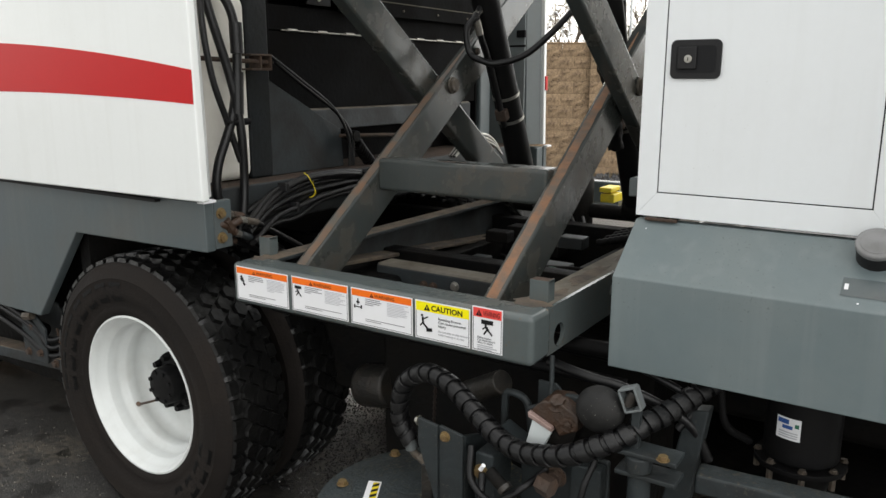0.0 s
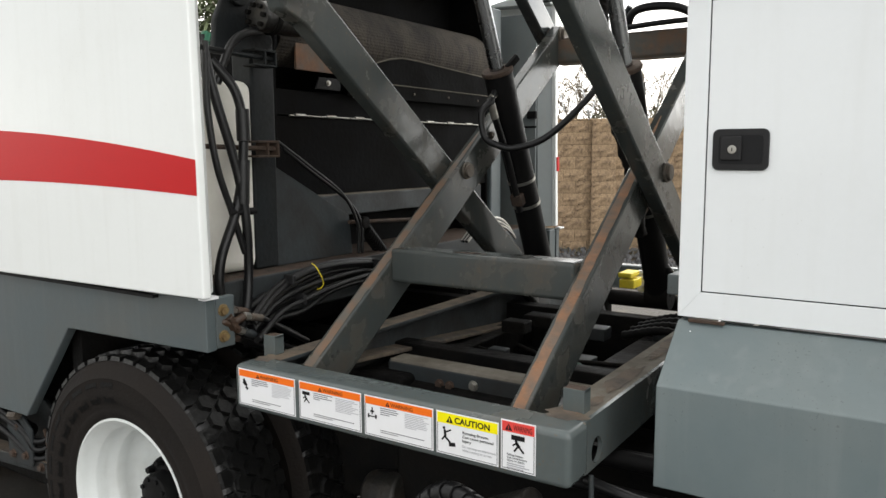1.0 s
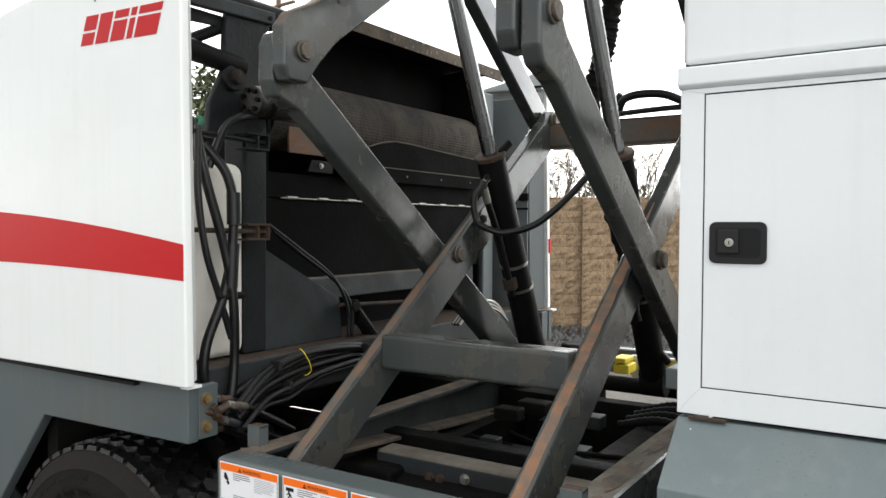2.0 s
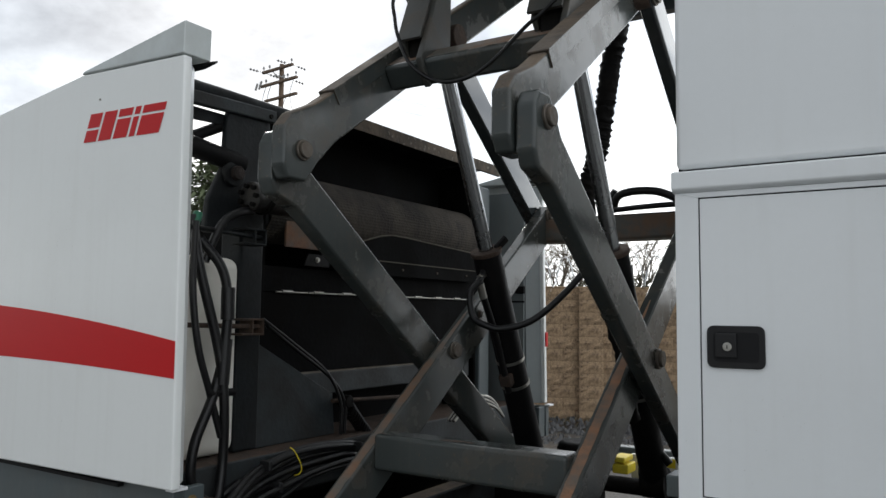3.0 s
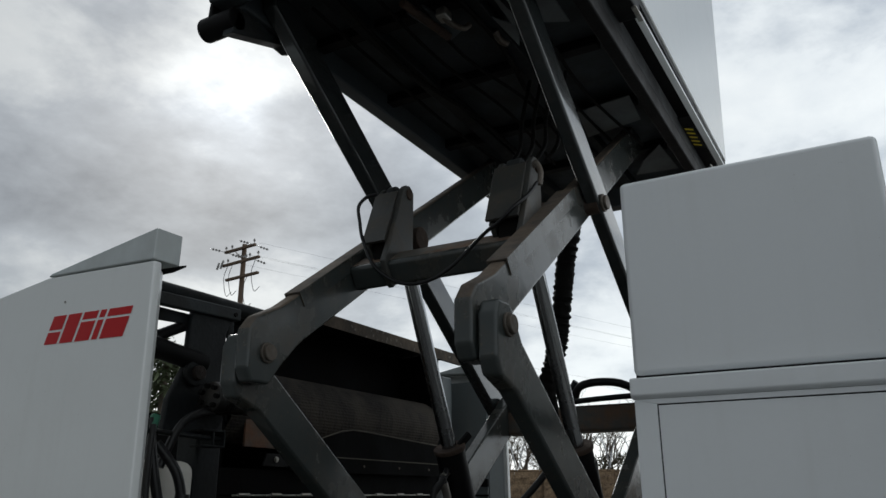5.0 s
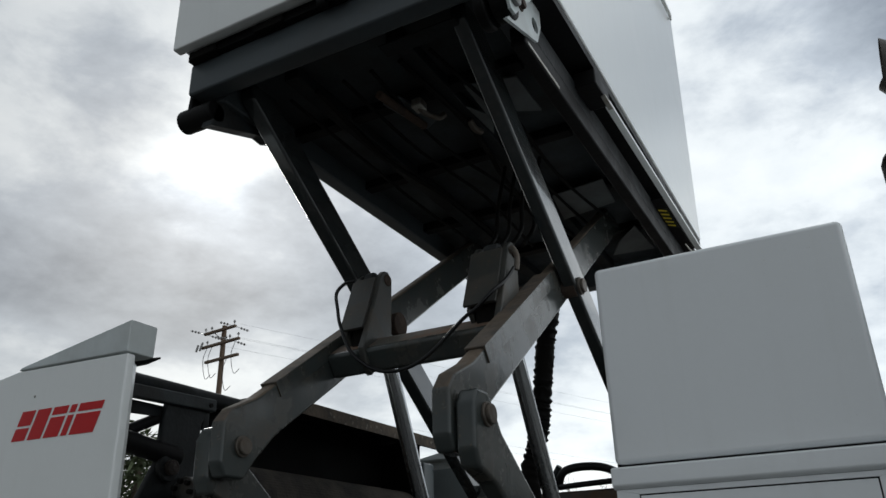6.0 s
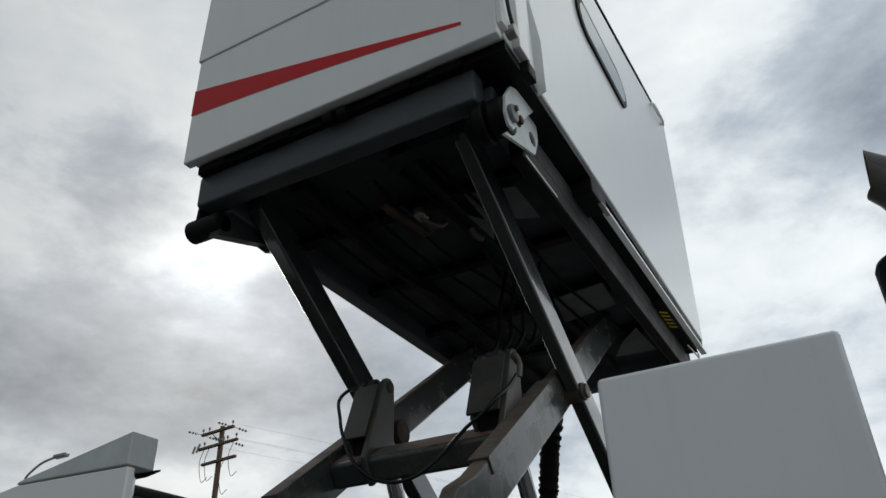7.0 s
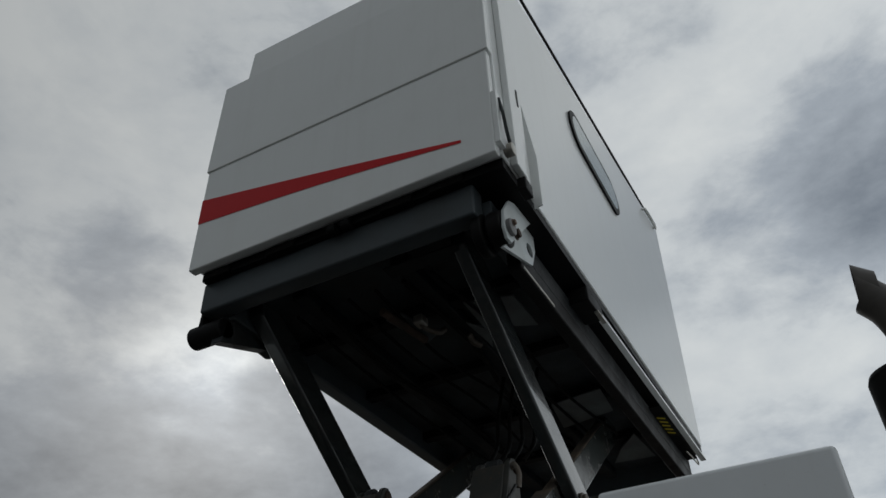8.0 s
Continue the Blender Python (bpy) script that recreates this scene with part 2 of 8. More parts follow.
TREAD = material("tread_rubber", (0.0042, 0.0042, 0.0042), 0.28, dirt=0.3, dirt_color=(0.009, 0.008, 0.007), dirt_scale=6, bump=0.3, bump_scale=70, specular=0.4)
RIM = material("white_rim_paint", (0.66, 0.68, 0.67), 0.28, dirt=0.4, dirt_color=(0.40, 0.39, 0.36), dirt_scale=5, spread=0.03, bump=0.03, bump_scale=30, threshold=0.56, streak=0.15, streak_color=(0.45, 0.44, 0.40))
RUST = material("rusty_steel", (0.19, 0.092, 0.05), 0.82, dirt=0.9, dirt_color=(0.12, 0.105, 0.09), dirt_scale=13, spread=0.4, grain=45, bump=0.35, bump_scale=70, threshold=0.46)
BROOM_GREY = material("broom_grey_paint", (0.026, 0.032, 0.034), 0.42, dirt=0.75, dirt_color=(0.014, 0.0145, 0.014), dirt_scale=7, spread=0.12, bump=0.2, bump_scale=50, specular=0.3, speck=0.6, speck_color=(0.06, 0.056, 0.046), speck_scale=130, speck_cut=0.66, threshold=0.5)
MOSSY = material("debris_strewn_grey_paint", (0.036, 0.044, 0.046), 0.5, dirt=0.9, dirt_color=(0.020, 0.024, 0.024), dirt_scale=5, spread=0.2, grain=50, bump=0.5, bump_scale=70, specular=0.3, speck=0.6, speck_color=(0.075, 0.066, 0.048), speck_scale=95, speck_cut=0.60, threshold=0.46)
RUST_OLD = material("old_oily_rust", (0.019, 0.011, 0.0075), 0.6, dirt=0.8, dirt_color=(0.014, 0.012, 0.011), dirt_scale=16, spread=0.4, grain=60, bump=0.5, bump_scale=90, specular=0.3)
LAMPM = material("dusty_black_lamp", (0.011, 0.011, 0.011), 0.55, spread=0.25, grain=40, bump=0.1, bump_scale=200, specular=0.25, dirt=0.5, dirt_color=(0.028, 0.027, 0.025), dirt_scale=18, speck=0.9, speck_color=(0.26, 0.25, 0.22), speck_scale=150, speck_cut=0.71)
RUST_OILY = material("oily_orange_rust", (0.040, 0.0195, 0.010), 0.38, dirt=0.8, dirt_color=(0.03, 0.02, 0.014), dirt_scale=22, spread=0.4, grain=60, bump=0.5, bump_scale=90)
OIL_STEEL = material("oily_dark_steel", (0.013, 0.0125, 0.0115), 0.38, dirt=0.6, dirt_color=(0.035, 0.026, 0.018), dirt_scale=18, spread=0.3, bump=0.3, bump_scale=80)
PINKISH = material("pinkish_label_paint", (0.27, 0.19, 0.17), 0.5, dirt=0.8, dirt_color=(0.16, 0.10, 0.08), dirt_scale=40, spread=0.15)
RUST_DARK = material("dark_rust", (0.06, 0.034, 0.021), 0.8, dirt=0.7, dirt_color=(0.03, 0.027, 0.024), dirt_scale=12, spread=0.35, grain=70, bump=0.5, bump_scale=90)
ARM_WORN = material("worn_arm_paint", (0.095, 0.090, 0.078), 0.5, dirt=0.9, dirt_color=(0.19, 0.10, 0.055), dirt_scale=11, spread=0.15, grain=40, bump=0.15, bump_scale=60, threshold=0.52)
ARM_RUSTY = material("rusting_arm_paint", (0.235, 0.112, 0.055), 0.65, dirt=0.95, dirt_color=(0.12, 0.105, 0.088), dirt_scale=15, spread=0.3, grain=50, bump=0.3, bump_scale=70, threshold=0.50)
TIPM = material("heat_stained_steel", (0.06, 0.054, 0.048), 0.45, metal=0.4, dirt=0.6, dirt_color=(0.05, 0.042, 0.036), dirt_scale=9, spread=0.2)
DUSTY = material("dusty_grey_paint", (0.16, 0.145, 0.12), 0.75, dirt=0.7, dirt_color=(0.095, 0.08, 0.062), dirt_scale=9, spread=0.2, grain=45, bump=0.2, bump_scale=60, specular=0.2, threshold=0.48)
LIPM = material("worn_lip_steel", (0.115, 0.085, 0.058), 0.8, dirt=0.9, dirt_color=(0.045, 0.042, 0.04), dirt_scale=11, spread=0.3, grain=40, bump=0.4, bump_scale=60, threshold=0.5)
LIP_FLAKED = material("flaking_lip_paint", (0.115, 0.085, 0.058), 0.8, dirt=0.9, dirt_color=(0.045, 0.042, 0.04), dirt_scale=11, spread=0.3, grain=40, bump=0.4, bump_scale=60, threshold=0.5, speck=0.7, speck_color=(0.24, 0.21, 0.17), speck_scale=45, speck_cut=0.62)
STEEL = material("zinc_steel", (0.42, 0.41, 0.38), 0.38, metal=0.9, dirt=0.5, dirt_color=(0.2, 0.17, 0.12), dirt_scale=20)
BRASSY = material("yellow_zinc_bolt", (0.27, 0.19, 0.085), 0.5, metal=0.6, dirt=0.8, dirt_color=(0.10, 0.055, 0.03), dirt_scale=40)
ZINC_DULL = material("dull_blue_zinc", (0.20, 0.22, 0.225), 0.42, metal=0.5, dirt=0.5, dirt_color=(0.09, 0.085, 0.075), dirt_scale=25, spread=0.12)
PINM = material("greased_pin", (0.12, 0.105, 0.088), 0.5, metal=0.5, dirt=0.6, dirt_color=(0.09, 0.06, 0.04), dirt_scale=40, bump=0.2)
FLOOR_GREY = material("grey_floor_plate", (0.09, 0.10, 0.10), 0.5, dirt=0.6, dirt_color=(0.06, 0.055, 0.05), dirt_scale=5, spread=0.1)
CHROME = material("chrome_rod", (0.36, 0.37, 0.38), 0.17, metal=1.0, dirt=0.35, dirt_color=(0.12, 0.12, 0.12), dirt_scale=5)
BELT = material("ribbed_belt_rubber", (0.052, 0.042, 0.032), 0.9, dirt=0.9, dirt_color=(0.012, 0.011, 0.010), dirt_scale=6, spread=0.2, grain=25, bump=0.5, bump_scale=80, threshold=0.53, streak=0.9, streak_color=(0.012, 0.011, 0.010))
TANK = material("translucent_white_plastic", (0.72, 0.70, 0.64), 0.5, dirt=0.45, dirt_color=(0.5, 0.46, 0.38), dirt_scale=3, spread=0.04)
GREEN_LINE = material("dull_green_line", (0.008, 0.06, 0.035), 0.5, spread=0.2)
GREEN = material("green_plastic", (0.012, 0.13, 0.07), 0.5, spread=0.1)
YELLOW = material("yellow_plastic", (0.72, 0.56, 0.02), 0.45, dirt=0.3, dirt_color=(0.3, 0.24, 0.05), dirt_scale=12)
ORANGE = material("orange_label_vinyl", (0.85, 0.16, 0.015), 0.4, spread=0.03, specular=0.2)
PAPER = material("white_label_vinyl", (0.78, 0.78, 0.80), 0.38, spread=0.015, dirt=0.12, dirt_color=(0.6, 0.58, 0.5), dirt_scale=10)
INK = material("black_ink", (0.008, 0.008, 0.009), 0.5, specular=0.2)
INK_GREY = material("grey_fine_print", (0.40, 0.40, 0.42), 0.5)
INK_DIM = material("dark_grey_print", (0.13, 0.13, 0.14), 0.5)
REDV = material("red_label_vinyl", (0.74, 0.06, 0.05), 0.4, spread=0.03)
BLUE = material("blue_label_ink", (0.02, 0.08, 0.28), 0.4)
GUARDM = material("black_spiral_guard", (0.0045, 0.0045, 0.005), 0.3, bump=0.12, bump_scale=180, specular=0.32, dirt=0.4, dirt_color=(0.014, 0.0135, 0.013), dirt_scale=14)
PLASTIC = material("black_plastic", (0.010, 0.010, 0.011), 0.45, bump=0.15, bump_scale=300, specular=0.3, dirt=0.3, dirt_color=(0.022, 0.02, 0.018), dirt_scale=9)
ASPHALT = bpy.data.materials.new("asphalt")
ASPHALT.use_nodes = True


def build_asphalt(t):
    """Dark aggregate in bitumen, with sandy dust in broad patches and a little damp sheen."""
    b = t.nodes["Principled BSDF"]
    tc = t.nodes.new("ShaderNodeTexCoord")

    def tex(kind, scale, **kw):
        n = t.nodes.new(kind)
        n.inputs["Scale"].default_value = scale
        for k, v in kw.items():
            n.inputs[k].default_value = v
        t.links.new(tc.outputs["Object"], n.inputs["Vector"])
        return n
    stones = tex("ShaderNodeTexVoronoi", 210.0)
    patch = tex("ShaderNodeTexNoise", 1.3, Detail=10.0, Roughness=0.72)
    fine = tex("ShaderNodeTexNoise", 30.0, Detail=6.0, Roughness=0.7)
    tone = t.nodes.new("ShaderNodeValToRGB")
    tone.color_ramp.elements[0].color, tone.color_ramp.elements[1].color = (0.15, 0.146, 0.138, 1), (0.028, 0.027, 0.026, 1)
    tone.color_ramp.elements[0].position, tone.color_ramp.elements[1].position = 0.05, 0.62
    t.links.new(stones.outputs["Distance"], tone.inputs[0])
    mixed = t.nodes.new("ShaderNodeMath")
    mixed.operation = "MULTIPLY"
    t.links.new(patch.outputs["Fac"], mixed.inputs[0])
    t.links.new(fine.outputs["Fac"], mixed.inputs[1])
    mask = t.nodes.new("ShaderNodeMapRange")
    mask.inputs["From Min"].default_value, mask.inputs["From Max"].default_value, mask.inputs["To Max"].default_value = 0.255, 0.37, 0.8
    t.links.new(mixed.outputs[0], mask.inputs[0])
    dust = t.nodes.new("ShaderNodeMix")
    dust.data_type = "RGBA"
    dust.inputs[7].default_value = (0.165, 0.143, 0.112, 1)
    t.links.new(mask.outputs[0], dust.inputs[0])
    t.links.new(tone.outputs[0], dust.inputs[6])
    blots = tex("ShaderNodeTexNoise", 4.5, Detail=5.0, Roughness=0.55)
    wet = t.nodes.new("ShaderNodeMapRange")
    wet.inputs["From Min"].default_value, wet.inputs["From Max"].default_value, wet.inputs["To Max"].default_value = 0.58, 0.62, 0.8
    t.links.new(blots.outputs["Fac"], wet.inputs[0])
    spot = t.nodes.new("ShaderNodeMix")
    spot.data_type = "RGBA"
    spot.inputs[7].default_value = (0.016, 0.015, 0.014, 1)
    t.links.new(wet.outputs[0], spot.inputs[0])
    t.links.new(dust.outputs[2], spot.inputs[6])
    t.links.new(spot.outputs[2], b.inputs["Base Color"])
    b.inputs["Roughness"].default_value, b.inputs["Specular IOR Level"].default_value = 0.34, 0.5
    bump = t.nodes.new("ShaderNodeBump")
    bump.inputs["Strength"].default_value, bump.inputs["Distance"].default_value, bump.invert = 0.5, 0.003, True
    t.links.new(stones.outputs["Distance"], bump.inputs["Height"])
    t.links.new(bump.outputs[0], b.inputs["Normal"])


build_asphalt(ASPHALT.node_tree)
BLOCK = material("split_face_block", (0.285, 0.198, 0.120), 0.95, dirt=0.75, dirt_color=(0.125, 0.083, 0.054), dirt_scale=14, spread=0.6, grain=34, bump=1.0, bump_scale=26, random_tone=0.10, speck=0.5, speck_color=(0.06, 0.042, 0.03), speck_scale=30, speck_cut=0.60)
GRIT = material("wet_grit", (0.035, 0.034, 0.033), 0.08, spread=0.3, specular=0.9)
MORTAR = material("mortar", (0.10, 0.068, 0.045), 0.95, spread=0.2, bump=0.3)
BARK = material("bark", (0.13, 0.105, 0.08), 0.9, spread=0.3, grain=30, bump=0.5, bump_scale=40)
LEAF = material("conifer_leaf", (0.085, 0.105, 0.05), 0.7, spread=0.4, grain=9)
STONE = material("dark_wet_stone", (0.022, 0.022, 0.024), 0.4, spread=0.5, grain=20, specular=0.5)
HEDGE = material("scrubby_hedge", (0.06, 0.055, 0.032), 0.8, spread=0.5, grain=5)
LEAF_DRY = material("dry_shrub", (0.10, 0.085, 0.05), 0.85, spread=0.4, grain=9)
POLEM = material("weathered_pole_wood", (0.14, 0.095, 0.065), 0.85, spread=0.25, grain=25, bump=0.4)
WIREM = material("galvanised_wire", (0.42, 0.43, 0.44), 0.45, metal=0.7)
DARKWIRE = material("dark_cable", (0.03, 0.03, 0.032), 0.5)
CERAMIC = material("ceramic_insulator", (0.25, 0.24, 0.23), 0.3)
GLASS = bpy.data.materials.new("grey_window_glass")
GLASS.use_nodes = True
gb = GLASS.node_tree.nodes["Principled BSDF"]
gb.inputs["Base Color"].default_value = (0.20, 0.255, 0.255, 1)
gb.inputs["Roughness"].default_value, gb.inputs["IOR"].default_value, gb.inputs["Specular IOR Level"].default_value = 0.1, 1.45, 0.4


# ---- mesh tools ----
ORIGIN = {}


def thing(name, place, label, category, group="", kind=""):
    ob = new(name)
    ob.empty_display_size = 0.1
    ob.location = place
    ORIGIN[ob] = Vector(place)
    return tagged(ob, label, category, group, kind)


def flat_faces(me, limit=50.0):
    """Normals weighted by area, so that large faces stay flat and only their bevels turn."""
    c = math.cos(radians(limit))
    normals, areas = [p.normal.copy() for p in me.polygons], [p.area for p in me.polygons]
    round_vert = [[] for _ in me.vertices]
    for p in me.polygons:
        for v in p.vertices:
            round_vert[v].append(p.index)
    out = []
    for p in me.polygons:
        for v in p.vertices:
            n = Vector()
            for q in round_vert[v]:
                if normals[q].dot(normals[p.index]) > c:
                    n += normals[q] * areas[q]
            out.append(n.normalized() if n.length > 0 else normals[p.index])
    me.normals_split_custom_set(out)


def part(name, bm, mat, parent=None, label="", mat2=None, pick=None, sharp=50):
    """Links a bmesh, given in world places, as one mesh object under parent. pick(normal) chooses the faces of mat2."""
    bm.normal_update()
    bmesh.ops.recalc_face_normals(bm, faces=bm.faces)
    if mat2:
        for f in bm.faces:
            f.material_index = 1 if pick(f.normal) else 0
    lo = [min(v.co[i] for v in bm.verts) for i in range(3)]
    hi = [max(v.co[i] for v in bm.verts) for i in range(3)]
    mid = Vector([(a + b) / 2 for a, b in zip(lo, hi)])
    if parent is None:
        mid.z = lo[2]
    bmesh.ops.translate(bm, verts=bm.verts, vec=-mid)
    me = bpy.data.meshes.new(name)
    bm.to_mesh(me)
    bm.free()
    me.materials.append(mat)
    if mat2:
        me.materials.append(mat2)
    me.polygons.foreach_set("use_smooth", [True] * len(me.polygons))
    me.set_sharp_from_angle(angle=radians(sharp))
    if len(me.polygons) < 1600:
        flat_faces(me, sharp)
    ob = new(name, me)
    ORIGIN[ob] = mid
    if parent:
        ob.parent = parent
        ob.location = mid - ORIGIN[parent]
    else:
        ob.location = mid
    if label:
        ob["label"] = label
    return ob


def bevelled(bm, geom, width, segments=2):
    if width > 0:
        bmesh.ops.bevel(bm, geom=geom, offset=width, segments=segments, profile=0.5, affect="EDGES", clamp_overlap=True)


def box(x0, x1, y0, y1, z0, z1, bev=0.004, bm=None, seg=2):
    b = bmesh.new()
    m = Matrix.Translation(((x0 + x1) / 2, (y0 + y1) / 2, (z0 + z1) / 2)) @ Matrix.Diagonal((abs(x1 - x0), abs(y1 - y0), abs(z1 - z0), 1))
    bmesh.ops.create_cube(b, size=1, matrix=m)
    bevelled(b, b.edges[:], bev, seg)
    return merge(bm, b)


def merge(bm, b):
    if bm is None:
        return b
    me = bpy.data.meshes.new("scratch")
    b.to_mesh(me)
    b.free()
    bm.from_mesh(me)
    bpy.data.meshes.remove(me)
    return bm


def frame_of(p0, p1, side=(1, 0, 0)):
    """Axes along p0 to p1, with the second axis as near to side as can be."""
    a = (Vector(p1) - Vector(p0)).normalized()
    s = Vector(side)
    if abs(a.dot(s)) > 0.95:
        s = Vector((0, 0, 1)) if abs(a.z) < 0.9 else Vector((0, 1, 0))
    s = (s - a * a.dot(s)).normalized()
    return a, s, a.cross(s)


def beam(p0, p1, wide, tall, side=(1, 0, 0), bev=0.006, bm=None, seg=2):
    """A bar of rectangular section: wide along side, tall across it."""
    a, s, u = frame_of(p0, p1, side)
    c, n = (Vector(p0) + Vector(p1)) / 2, (Vector(p1) - Vector(p0)).length
    m = Matrix.Translation(c) @ Matrix((s, u, a)).transposed().to_4x4() @ Matrix.Diagonal((wide, tall, n, 1))
    b = bmesh.new()
    bmesh.ops.create_cube(b, size=1, matrix=m)
    bevelled(b, b.edges[:], bev, seg)
    return merge(bm, b)


def rod(p0, p1, r, r2=None, seg=16, bev=0.0, bm=None):
    a, s, u = frame_of(p0, p1)
    c, n = (Vector(p0) + Vector(p1)) / 2, (Vector(p1) - Vector(p0)).length
    m = Matrix.Translation(c) @ Matrix((s, u, a)).transposed().to_4x4()
    b = bmesh.new()
    bmesh.ops.create_cone(b, cap_ends=True, segments=seg, radius1=r, radius2=r if r2 is None else r2, depth=n, matrix=m)
    if bev:
        bevelled(b, [e for e in b.edges if len(e.link_faces) == 2 and any(len(f.verts) > 4 for f in e.link_faces)], bev, 2)
    return merge(bm, b)


def smooth_path(pts, steps=8):
    """A curve through the points (Catmull-Rom)."""
    p = [Vector(q) for q in pts]
    p = [p[0] * 2 - p[1]] + p + [p[-1] * 2 - p[-2]]
    out = []
    for i in range(1, len(p) - 2):
        for k in range(steps):
            t = k / steps
            out.append(0.5 * (2 * p[i] + (p[i + 1] - p[i - 1]) * t + (2 * p[i - 1] - 5 * p[i] + 4 * p[i + 1] - p[i + 2]) * t * t
                              + (3 * p[i] - p[i - 1] - 3 * p[i + 1] + p[i + 2]) * t ** 3))
    return out + [p[-2]]


def hose(pts, r, seg=10, steps=8, bm=None, radius=None):
    """A round section swept along a smooth path. radius(i, n): its thickness along the way."""
    path = smooth_path(pts, steps) if steps > 1 else [Vector(q) for q in pts]
    b = bmesh.new()
    rings, s = [], Vector((0.3, 0.2, 1)).normalized()
    for i, q in enumerate(path):
        a = (path[min(i + 1, len(path) - 1)] - path[max(i - 1, 0)]).normalized()
        s = (s - a * a.dot(s)).normalized()
        u = a.cross(s)
        rr = radius(i, len(path)) if radius else r
        rings.append([b.verts.new(q + (s * math.cos(2 * math.pi * k / seg) + u * math.sin(2 * math.pi * k / seg)) * rr) for k in range(seg)])
    for r0, r1 in zip(rings, rings[1:]):
        for k in range(seg):
            b.faces.new((r0[k], r0[(k + 1) % seg], r1[(k + 1) % seg], r1[k]))
    b.faces.new(rings[0][::-1])
    b.faces.new(rings[-1])
    return merge(bm, b)


def prism(poly, axis, a, b_, bev=0.004, bm=None, seg=2):
    """A polygon given in the two other axes, in order, drawn out along axis from a to b_."""
    def at(p, w):
        return {"x": (w, p[0], p[1]), "y": (p[0], w, p[1]), "z": (p[0], p[1], w)}[axis]
    b = bmesh.new()
    lower, upper = [b.verts.new(at(p, a)) for p in poly], [b.verts.new(at(p, b_)) for p in poly]
    n = len(poly)
    b.faces.new(lower)
    b.faces.new(upper[::-1])
    for i in range(n):
        b.faces.new((lower[i], upper[i], upper[(i + 1) % n], lower[(i + 1) % n]))
    bmesh.ops.recalc_face_normals(b, faces=b.faces)
    bevelled(b, b.edges[:], bev, seg)
    return merge(bm, b)


def plate_with_holes(outer, holes, axis, a, b_, bm=None):
    """A plate whose outline has round holes (centre, radius) through it."""
    def at(p, w):
        return {"x": (w, p[0], p[1]), "y": (p[0], w, p[1]), "z": (p[0], p[1], w)}[axis]
    b = bmesh.new()
    loops = [outer] + [[(c[0] + r * math.cos(2 * math.pi * k / 24), c[1] + r * math.sin(2 * math.pi * k / 24)) for k in range(24)] for c, r in holes]
    edges = []
    for loop in loops:
        vs = [b.verts.new(at(p, a)) for p in loop]
        edges += [b.edges.new((vs[i], vs[(i + 1) % len(vs)])) for i in range(len(vs))]
    bmesh.ops.triangle_fill(b, edges=edges, use_beauty=True, use_dissolve=False)
    shift = Vector(at((0, 0), b_)) - Vector(at((0, 0), a))
    made = bmesh.ops.extrude_face_region(b, geom=b.faces[:])
    bmesh.ops.translate(b, verts=[v for v in made["geom"] if isinstance(v, bmesh.types.BMVert)], vec=shift)
    return merge(bm, b)


def bolt(parent, at, axis, r, h=None, mat=None, name="bolt", washer=True):
    """A hexagon head on a washer, its face towards axis."""
    at, ax = Vector(at), Vector(axis).normalized()
    h = h or r * 0.8
    b = rod(at, at + ax * h * 0.25, r * 1.35, seg=18, bev=r * 0.05) if washer else None
    b = rod(at + ax * h * 0.2, at + ax * h * 1.25, r, seg=6, bev=r * 0.08, bm=b)
    return part(name, b, mat or BRASSY, parent)


def pin_head(parent, at, axis, r, name="pivot_pin"):
    """A round pivot pin with its stepped collar."""
    at, ax = Vector(at), Vector(axis).normalized()
    b = rod(at, at + ax * r * 0.35, r * 1.25, seg=28, bev=r * 0.08)
    b = rod(at + ax * r * 0.3, at + ax * r * 0.8, r, seg=28, bev=r * 0.12, bm=b)
    return part(name, b, PINM, parent, "greasy steel pivot pin head with traces of rust")


def lettering(text, size, at, spacing=1.0, wide=1.0, shear=0.0, thick=0.0006, bold=0.0):
    """Text that faces -y, its lower left corner at the place given."""
    cu = bpy.data.curves.new("lettering", "FONT")
    cu.body, cu.size, cu.space_character, cu.shear, cu.extrude, cu.offset = text, size, spacing, shear, thick / 2, bold
    cu.resolution_u = 3
    ob = new("lettering", cu)
    bpy.context.view_layer.update()
    me = bpy.data.meshes.new_from_object(ob.evaluated_get(bpy.context.evaluated_depsgraph_get()))
    bpy.data.objects.remove(ob)
    b = bmesh.new()
    b.from_mesh(me)
    bpy.data.meshes.remove(me)
    for v in b.verts:
        v.co = Vector((at[0] + v.co.x * wide, at[1] - v.co.z, at[2] + v.co.y))
    return b


def rows_of_print(x0, x1, z_top, lines, height, gap, y, rng, bm=None):
    """Unreadable fine print as plain bars."""
    for i in range(lines):
        z = z_top - i * (height + gap)
        end = x0 + (x1 - x0) * (rng.uniform(0.72, 1.0) if i < lines - 1 else rng.uniform(0.3, 0.7))
        bm = box(x0, end, y - 0.0003, y, z - height, z, 0, bm)
    return bm


def rounded_rect(a0, a1, c0, c1, r, n=5):
    out = []
    for ca, cc, q in ((a1 - r, c1 - r, 0), (a0 + r, c1 - r, 1), (a0 + r, c0 + r, 2), (a1 - r, c0 + r, 3)):
        for k in range(n + 1):
            t = math.pi / 2 * (q + k / n)
            out.append((ca + r * math.cos(t), cc + r * math.sin(t)))
    return out


